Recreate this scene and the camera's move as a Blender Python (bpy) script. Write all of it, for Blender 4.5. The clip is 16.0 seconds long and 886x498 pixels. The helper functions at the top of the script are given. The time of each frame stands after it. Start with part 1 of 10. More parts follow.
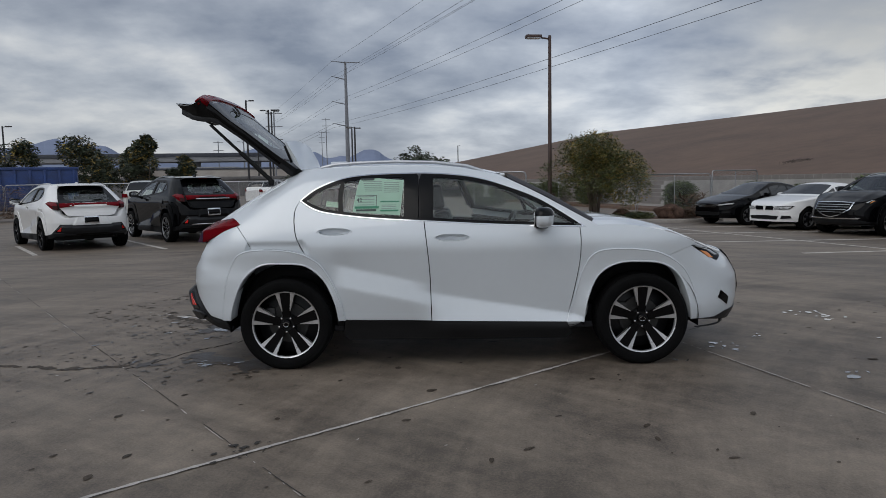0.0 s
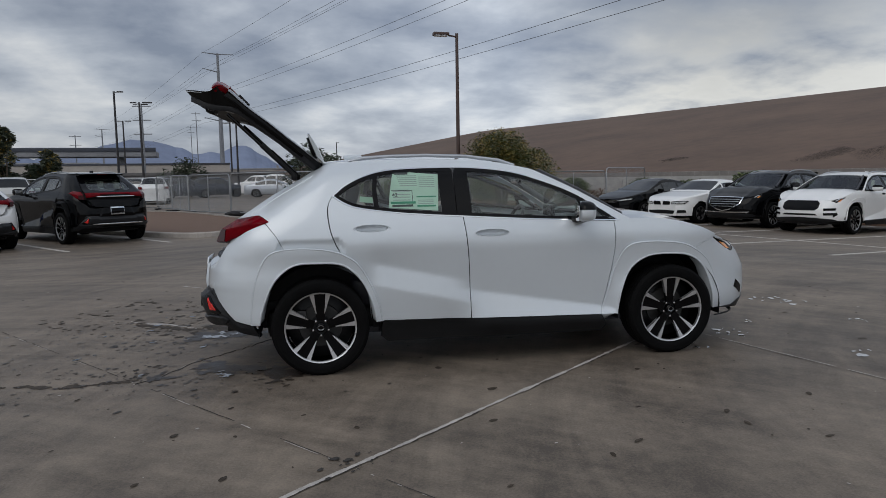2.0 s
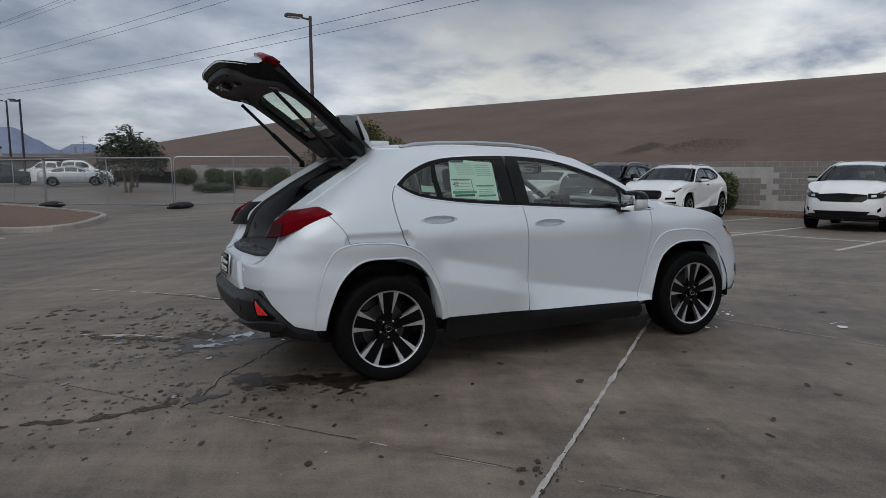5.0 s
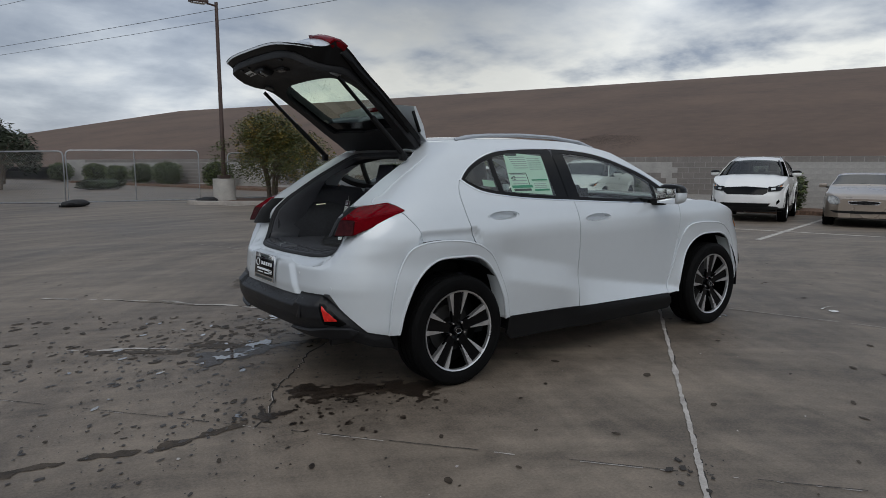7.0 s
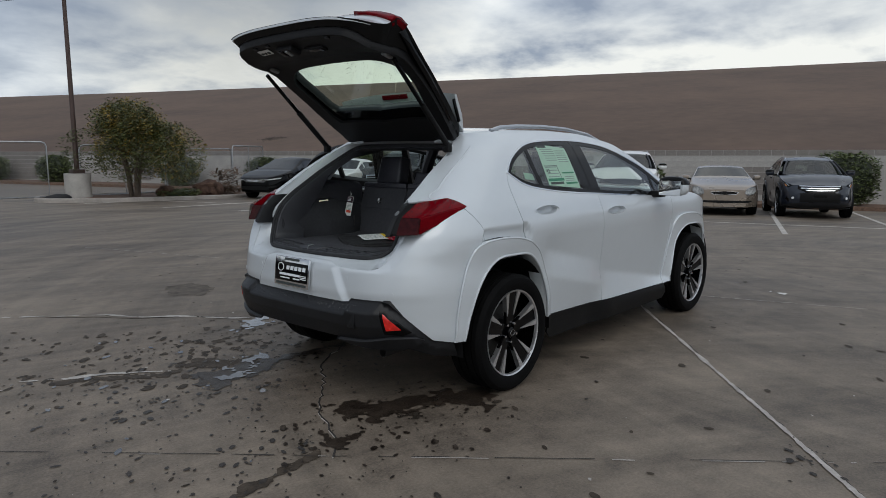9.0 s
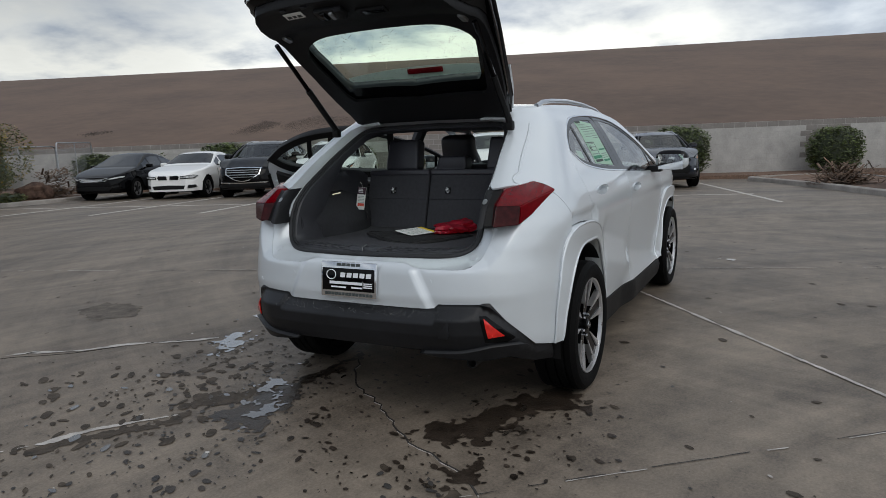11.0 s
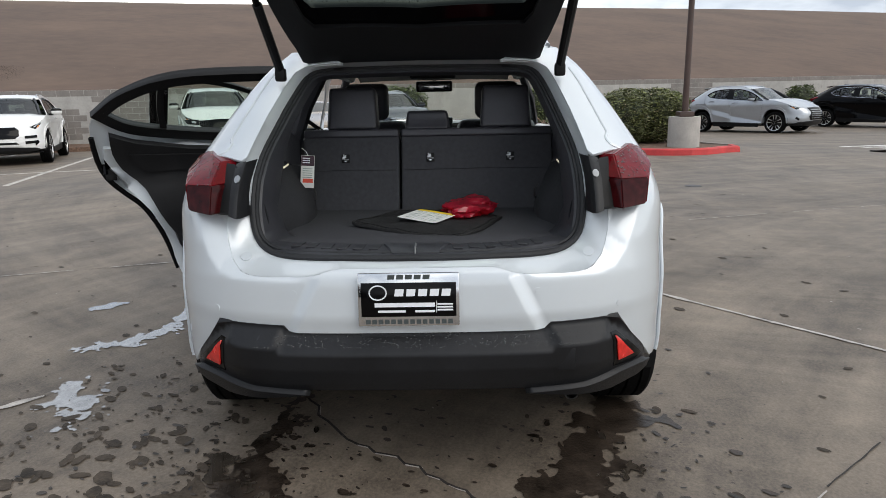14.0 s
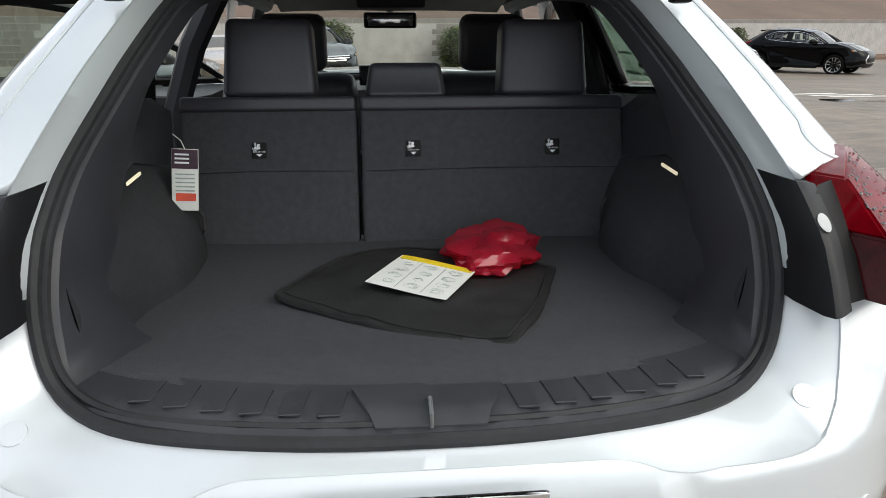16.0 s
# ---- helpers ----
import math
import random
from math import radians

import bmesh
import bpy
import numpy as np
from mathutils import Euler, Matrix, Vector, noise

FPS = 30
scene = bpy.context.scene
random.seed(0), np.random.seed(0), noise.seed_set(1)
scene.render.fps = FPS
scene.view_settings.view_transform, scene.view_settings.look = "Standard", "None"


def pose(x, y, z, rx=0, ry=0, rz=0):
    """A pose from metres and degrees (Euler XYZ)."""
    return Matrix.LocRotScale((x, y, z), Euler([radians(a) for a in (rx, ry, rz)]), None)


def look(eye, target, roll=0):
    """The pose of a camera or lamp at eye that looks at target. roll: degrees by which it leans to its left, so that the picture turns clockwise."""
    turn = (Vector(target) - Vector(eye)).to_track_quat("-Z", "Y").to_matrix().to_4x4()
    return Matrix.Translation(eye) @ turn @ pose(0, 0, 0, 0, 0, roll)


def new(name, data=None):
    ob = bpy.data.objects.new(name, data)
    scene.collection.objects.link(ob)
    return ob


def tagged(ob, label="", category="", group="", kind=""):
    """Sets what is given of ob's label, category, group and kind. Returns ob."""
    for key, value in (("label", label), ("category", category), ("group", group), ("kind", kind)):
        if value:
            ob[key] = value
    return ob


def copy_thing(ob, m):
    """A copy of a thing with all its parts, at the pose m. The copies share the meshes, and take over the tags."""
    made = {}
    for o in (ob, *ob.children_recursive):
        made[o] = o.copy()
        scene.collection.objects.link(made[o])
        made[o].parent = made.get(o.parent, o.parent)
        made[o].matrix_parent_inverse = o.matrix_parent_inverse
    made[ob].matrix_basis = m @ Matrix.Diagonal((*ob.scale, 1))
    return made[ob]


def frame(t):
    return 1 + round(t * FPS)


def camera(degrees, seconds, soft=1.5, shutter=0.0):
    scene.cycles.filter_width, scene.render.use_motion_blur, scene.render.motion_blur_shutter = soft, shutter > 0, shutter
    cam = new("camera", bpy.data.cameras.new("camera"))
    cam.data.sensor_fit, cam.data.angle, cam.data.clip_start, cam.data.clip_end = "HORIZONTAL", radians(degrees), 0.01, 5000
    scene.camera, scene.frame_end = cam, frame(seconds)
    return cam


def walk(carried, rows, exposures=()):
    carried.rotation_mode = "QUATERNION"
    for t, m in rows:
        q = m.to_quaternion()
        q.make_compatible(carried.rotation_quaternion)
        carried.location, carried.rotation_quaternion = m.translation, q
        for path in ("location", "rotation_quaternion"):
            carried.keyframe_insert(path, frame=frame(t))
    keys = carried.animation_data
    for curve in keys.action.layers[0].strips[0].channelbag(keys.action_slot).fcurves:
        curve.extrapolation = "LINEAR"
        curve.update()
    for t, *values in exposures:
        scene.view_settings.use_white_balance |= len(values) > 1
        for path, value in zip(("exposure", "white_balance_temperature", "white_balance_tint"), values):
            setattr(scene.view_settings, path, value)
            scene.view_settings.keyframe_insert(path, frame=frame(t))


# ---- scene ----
cam = camera(66.1, 16.0, soft=0.5)
METRES, EYE, TILT, LEAN, TURN = 9.89, 1.375, 0.0, 0.0, 0.0
ROWS = [
    (0.0, 0.0, 0.0, 0.0, -0.09, -5.64, 0.95),
    (0.5, -0.0279, 0.0028, -0.0011, -2.43, -5.94, 0.16),
    (1.0, -0.057, 0.0079, -0.0002, -5.0, -6.36, 0.28),
    (1.5, -0.0894, 0.0118, -0.0001, -8.05, -6.2, 0.15),
    (2.0, -0.1173, 0.0224, -0.0003, -10.4, -6.03, 0.93),
    (2.5, -0.1454, 0.0331, 0.0006, -13.11, -6.07, 0.81),
    (3.0, -0.1776, 0.0425, 0.0013, -17.15, -6.22, 0.93),
    (3.5, -0.2024, 0.0547, -0.0003, -19.23, -6.37, 0.58),
    (4.0, -0.2268, 0.0692, 0.0005, -21.3, -6.52, 0.42),
    (6.5, -0.3469, 0.1559, 0.0006, -33.88, -7.55, 0.18),
    (7.0, -0.3661, 0.1771, -0.0002, -36.01, -7.5, 0.19),
    (7.5, -0.3875, 0.1999, -0.0011, -38.82, -7.77, 0.17),
    (8.0, -0.4071, 0.2214, -0.0009, -42.66, -7.81, 0.9),
    (8.5, -0.4213, 0.2494, -0.0009, -46.22, -7.88, 0.83),
    (9.0, -0.4347, 0.2784, -0.001, -48.75, -8.06, 0.07),
    (11.5, -0.4668, 0.4425, -0.0038, -67.18, -9.7, 1.68),
    (12.0, -0.4632, 0.4767, -0.0049, -71.52, -9.81, 0.47),
    (12.5, -0.4588, 0.5105, -0.0041, -76.22, -10.41, 0.72),
    (13.0, -0.4424, 0.5369, -0.0048, -79.71, -11.93, 0.86),
    (13.5, -0.4246, 0.5561, -0.0046, -85.13, -13.03, 1.01),
    (14.0, -0.4063, 0.579, -0.0039, -89.03, -13.46, 1.14),
    (14.5, -0.3798, 0.588, -0.0052, -91.36, -15.87, 0.34),
    (15.0, -0.3446, 0.5917, -0.0037, -91.07, -16.92, -0.05),
    (15.5, -0.3083, 0.5993, -0.0041, -93.59, -17.07, -0.06),
    (16.0, -0.2729, 0.5983, -0.0044, -95.23, -18.51, -0.08),
]
walk(cam, [(t, pose(0, 0, EYE, TILT, LEAN, TURN) @ pose(METRES * x, METRES * y, METRES * z, 90 + pitch, roll, yaw)) for t, x, y, z, yaw, pitch, roll in ROWS],
     exposures=[(0.0, -0.18, 6500, 10), (4.0, -0.2, 6500, 10), (9.0, -0.12, 6500, 8), (11.5, 0.22, 6650, 8), (13.0, 0.60, 6800, 8), (14.0, 0.74, 6850, 9), (14.5, 0.88, 6850, 9), (16.0, 1.10, 7100, 8)])

# ---- world, sun ----
def nodes_of(tree):
    tree.nodes.clear()
    return tree.nodes, tree.links


world = bpy.data.worlds.new("overcast_sky")
scene.world = world
world.use_nodes = True
wn, wl = nodes_of(world.node_tree)


def wnode(kind, **kw):
    n = wn.new(kind)
    for k, v in kw.items():
        n.inputs[k].default_value = v
    return n


def wmath(op, a, b=None):
    n = wn.new("ShaderNodeMath")
    n.operation = op
    for i, v in enumerate((a, b)):
        if v is None:
            continue
        if isinstance(v, (int, float)):
            n.inputs[i].default_value = v
        else:
            wl.new(v, n.inputs[i])
    return n.outputs[0]


SUN_AZ, SUN_EL = 232.0, 48.0     # degrees from +x towards +y; height over the horizon
sky = wn.new("ShaderNodeTexSky")
sky.sky_type = "NISHITA"
sky.sun_disc = False
sky.sun_elevation, sky.sun_rotation = radians(SUN_EL), radians(90 - SUN_AZ)
sky.air_density, sky.dust_density = 1.0, 2.0
tc = wn.new("ShaderNodeTexCoord")
sep = wn.new("ShaderNodeSeparateXYZ")
wl.new(tc.outputs["Generated"], sep.inputs[0])
up = wmath("MAXIMUM", sep.outputs[2], 0.0)
den = wmath("ADD", up, 0.24)
comb = wn.new("ShaderNodeCombineXYZ")
wl.new(wmath("DIVIDE", sep.outputs[0], den), comb.inputs[0])
wl.new(wmath("DIVIDE", sep.outputs[1], den), comb.inputs[1])
n1 = wnode("ShaderNodeTexNoise", Scale=0.75, Detail=6.0, Roughness=0.46, Distortion=0.12)
n2 = wnode("ShaderNodeTexNoise", Scale=2.3, Detail=7.0, Roughness=0.54, Distortion=0.1)
shift = wn.new("ShaderNodeVectorMath")
shift.operation = "ADD"
shift.inputs[1].default_value = (3.7, 1.2, 0.4)
wl.new(comb.outputs[0], shift.inputs[0])
wl.new(shift.outputs[0], n1.inputs["Vector"])
wl.new(shift.outputs[0], n2.inputs["Vector"])
mixn = wmath("ADD", wmath("MULTIPLY", n1.outputs["Fac"], 0.50), wmath("MULTIPLY", n2.outputs["Fac"], 0.50))
clouds = wn.new("ShaderNodeValToRGB")
cr = clouds.color_ramp
cr.elements[0].position, cr.elements[0].color = 0.38, (0.27, 0.315, 0.405, 1)
cr.elements[1].position, cr.elements[1].color = 0.63, (0.97, 0.99, 1.0, 1)
e = cr.elements.new(0.47)
e.color = (0.44, 0.49, 0.575, 1)
e = cr.elements.new(0.53)
e.color = (0.61, 0.66, 0.735, 1)
wl.new(mixn, clouds.inputs[0])
# bright gap in the cloud low over the hill
dx = wmath("ADD", wmath("MULTIPLY", sep.outputs[0], math.cos(radians(36))), wmath("MULTIPLY", sep.outputs[1], math.sin(radians(36))))
side = wmath("MINIMUM", wmath("MAXIMUM", wmath("MULTIPLY", wmath("SUBTRACT", dx, 0.78), 8.0), 0.0), 1.0)
low = wmath("SUBTRACT", 1.0, wmath("MINIMUM", wmath("MAXIMUM", wmath("MULTIPLY", wmath("SUBTRACT", up, 0.115), 9.0), 0.0), 1.0))
billow = wmath("MAXIMUM", wmath("MULTIPLY", wmath("SUBTRACT", n2.outputs["Fac"], 0.33), 5.0), 0.0)
gap = wmath("MINIMUM", wmath("MULTIPLY", wmath("MULTIPLY", side, low), billow), 1.0)
bright = wn.new("ShaderNodeMixRGB")
wl.new(gap, bright.inputs[0])
wl.new(clouds.outputs[0], bright.inputs[1])
bright.inputs[2].default_value = (0.95, 0.945, 0.90, 1)
# thin haze at the horizon
hz = wmath("POWER", wmath("SUBTRACT", 1.0, wmath("MINIMUM", up, 1.0)), 14.0)
haze = wn.new("ShaderNodeMixRGB")
wl.new(wmath("MULTIPLY", hz, 0.35), haze.inputs[0])
wl.new(bright.outputs[0], haze.inputs[1])
haze.inputs[2].default_value = (0.60, 0.63, 0.69, 1)
# heavier cloud towards the north-west
wx = wmath("ADD", wmath("MULTIPLY", sep.outputs[0], math.cos(radians(128))), wmath("MULTIPLY", sep.outputs[1], math.sin(radians(128))))
dull = wmath("SUBTRACT", 1.0, wmath("MULTIPLY", wmath("MAXIMUM", wmath("SUBTRACT", wx, 0.58), 0.0), 0.75))
# dark cloud bank over the middle of the hill
bank_dir = (math.cos(radians(56)) * math.cos(radians(19)), math.sin(radians(56)) * math.cos(radians(19)), math.sin(radians(19)))
near = wmath("ADD", wmath("MULTIPLY", sep.outputs[0], bank_dir[0]), wmath("ADD", wmath("MULTIPLY", sep.outputs[1], bank_dir[1]), wmath("MULTIPLY", sep.outputs[2], bank_dir[2])))
bank = wmath("MULTIPLY", wmath("MINIMUM", wmath("MULTIPLY", wmath("MAXIMUM", wmath("SUBTRACT", near, 0.945), 0.0), 22.0), 1.0), wmath("MINIMUM", wmath("MULTIPLY", n2.outputs["Fac"], 0.75), 0.45))
dull = wmath("MULTIPLY", dull, wmath("SUBTRACT", 1.0, bank))
heavy = wn.new("ShaderNodeMixRGB")
heavy.blend_type = "MULTIPLY"
heavy.inputs[0].default_value = 1.0
wl.new(haze.outputs[0], heavy.inputs[1])
wl.new(dull, heavy.inputs[2])
skymix = wn.new("ShaderNodeMixRGB")
skymix.blend_type = "ADD"
skymix.inputs[0].default_value = 0.012
wl.new(heavy.outputs[0], skymix.inputs[1])
wl.new(sky.outputs[0], skymix.inputs[2])
bg = wn.new("ShaderNodeBackground")
bg.inputs["Strength"].default_value = 1.02
wl.new(skymix.outputs[0], bg.inputs["Color"])
wl.new(bg.outputs[0], wn.new("ShaderNodeOutputWorld").inputs["Surface"])

sun = new("sun", bpy.data.lights.new("sun", "SUN"))
sun.data.energy, sun.data.angle, sun.data.color = 0.75, radians(45), (1.0, 0.97, 0.93)
sun.matrix_world = look((0, 0, 0), (-math.cos(radians(SUN_AZ)) * math.cos(radians(SUN_EL)), -math.sin(radians(SUN_AZ)) * math.cos(radians(SUN_EL)), -math.sin(radians(SUN_EL))))

# ---- materials ----
def mat(name, col, rough=0.5, metal=0.0, var=0.12, scale=6.0, bump=0.0, bscale=80.0, coat=0.0, spec=0.5, rvar=0.1, tone=None, alpha=1.0, trans=0.0, emit=0.0, island=0.0):
    """Principled surface with colour variation at two scales, uneven gloss and fine relief."""
    m = bpy.data.materials.new(name)
    m.use_nodes = True
    n, l = nodes_of(m.node_tree)
    out, p = n.new("ShaderNodeOutputMaterial"), n.new("ShaderNodeBsdfPrincipled")
    l.new(p.outputs[0], out.inputs[0])
    t = n.new("ShaderNodeTexCoord")
    p.inputs["Metallic"].default_value = metal
    p.inputs["Coat Weight"].default_value = coat
    p.inputs["Coat Roughness"].default_value = 0.04
    p.inputs["Specular IOR Level"].default_value = spec
    p.inputs["Alpha"].default_value = alpha
    p.inputs["Transmission Weight"].default_value = trans
    if emit:
        p.inputs["Emission Color"].default_value = (*col, 1)
        p.inputs["Emission Strength"].default_value = emit
    big, small = n.new("ShaderNodeTexNoise"), n.new("ShaderNodeTexNoise")
    for tex, sc, de in ((big, scale, 4.0), (small, scale * 9, 3.0)):
        tex.inputs["Scale"].default_value, tex.inputs["Detail"].default_value = sc, de
        l.new(t.outputs["Object"], tex.inputs["Vector"])
    add = n.new("ShaderNodeMath")
    add.operation = "MULTIPLY_ADD"
    l.new(small.outputs["Fac"], add.inputs[0])
    add.inputs[1].default_value = 0.45
    l.new(big.outputs["Fac"], add.inputs[2])
    ramp = n.new("ShaderNodeValToRGB")
    tone = tone or tuple(c * (1 - 2.2 * var) for c in col)
    ramp.color_ramp.elements[0].position, ramp.color_ramp.elements[0].color = 0.42, (*[max(c, 0) for c in tone], 1)
    ramp.color_ramp.elements[1].position, ramp.color_ramp.elements[1].color = 1.02, (*[min(c * (1 + var), 1) for c in col], 1)
    l.new(add.outputs[0], ramp.inputs[0])
    colour = ramp.outputs[0]
    if island:
        g, hsv, mr = n.new("ShaderNodeNewGeometry"), n.new("ShaderNodeHueSaturation"), n.new("ShaderNodeMapRange")
        mr.inputs[3].default_value, mr.inputs[4].default_value = 1 - island, 1 + island
        l.new(g.outputs["Random Per Island"], mr.inputs[0])
        l.new(mr.outputs[0], hsv.inputs["Value"])
        l.new(colour, hsv.inputs["Color"])
        colour = hsv.outputs[0]
    l.new(colour, p.inputs["Base Color"])
    rr = n.new("ShaderNodeMapRange")
    rr.inputs[3].default_value, rr.inputs[4].default_value = max(rough - rvar, 0.0), min(rough + rvar, 1.0)
    l.new(big.outputs["Fac"], rr.inputs[0])
    l.new(rr.outputs[0], p.inputs["Roughness"])
    if bump:
        b, bt = n.new("ShaderNodeBump"), n.new("ShaderNodeTexNoise")
        bt.inputs["Scale"].default_value, bt.inputs["Detail"].default_value = bscale, 4.0
        l.new(t.outputs["Object"], bt.inputs["Vector"])
        b.inputs["Strength"].default_value, b.inputs["Distance"].default_value = bump, 0.01
        l.new(bt.outputs["Fac"], b.inputs["Height"])
        l.new(b.outputs[0], p.inputs["Normal"])
    return m


def glass_mat(name, tint, rough=0.0, mixin=0.12, spots=0.0):
    """Thin glass: tinted see-through with a mirror gloss by Fresnel; optionally wet with small drops."""
    m = bpy.data.materials.new(name)
    m.use_nodes = True
    n, l = nodes_of(m.node_tree)
    out, tr, gl, mx, fr = [n.new(k) for k in ("ShaderNodeOutputMaterial", "ShaderNodeBsdfTransparent", "ShaderNodeBsdfGlossy", "ShaderNodeMixShader", "ShaderNodeLayerWeight")]
    tr.inputs[0].default_value = (*tint, 1)
    gl.inputs["Roughness"].default_value = rough
    fr.inputs[0].default_value = 0.5
    cube = n.new("ShaderNodeMath")
    cube.operation = "POWER"
    cube.inputs[1].default_value = 3.2
    l.new(fr.outputs["Facing"], cube.inputs[0])
    gain = n.new("ShaderNodeMath")
    gain.operation = "MULTIPLY_ADD"
    gain.inputs[1].default_value, gain.inputs[2].default_value = 0.8, mixin
    l.new(cube.outputs[0], gain.inputs[0])
    l.new(gain.outputs[0], mx.inputs[0])
    l.new(tr.outputs[0], mx.inputs[1])
    l.new(gl.outputs[0], mx.inputs[2])
    last = mx
    if spots:
        t, v, dot, lt, wet, diff = [n.new(k) for k in ("ShaderNodeTexCoord", "ShaderNodeTexVoronoi", "ShaderNodeMath", "ShaderNodeTexNoise", "ShaderNodeMixShader", "ShaderNodeBsdfPrincipled")]
        v.inputs["Scale"].default_value = 75.0
        lt.inputs["Scale"].default_value = 9.0
        l.new(t.outputs["Object"], v.inputs["Vector"])
        l.new(t.outputs["Object"], lt.inputs["Vector"])
        sz = n.new("ShaderNodeMath")
        sz.operation = "MULTIPLY"
        sz.inputs[1].default_value = spots
        l.new(lt.outputs["Fac"], sz.inputs[0])
        dot.operation = "LESS_THAN"
        l.new(v.outputs["Distance"], dot.inputs[0])
        l.new(sz.outputs[0], dot.inputs[1])
        half = n.new("ShaderNodeMath")
        half.operation = "MULTIPLY"
        half.inputs[1].default_value = 0.55
        l.new(dot.outputs[0], half.inputs[0])
        diff.inputs["Base Color"].default_value = (0.34, 0.38, 0.32, 1)
        diff.inputs["Roughness"].default_value = 0.05
        l.new(half.outputs[0], wet.inputs[0])
        l.new(mx.outputs[0], wet.inputs[1])
        l.new(diff.outputs[0], wet.inputs[2])
        last = wet
    l.new(last.outputs[0], out.inputs[0])
    return m


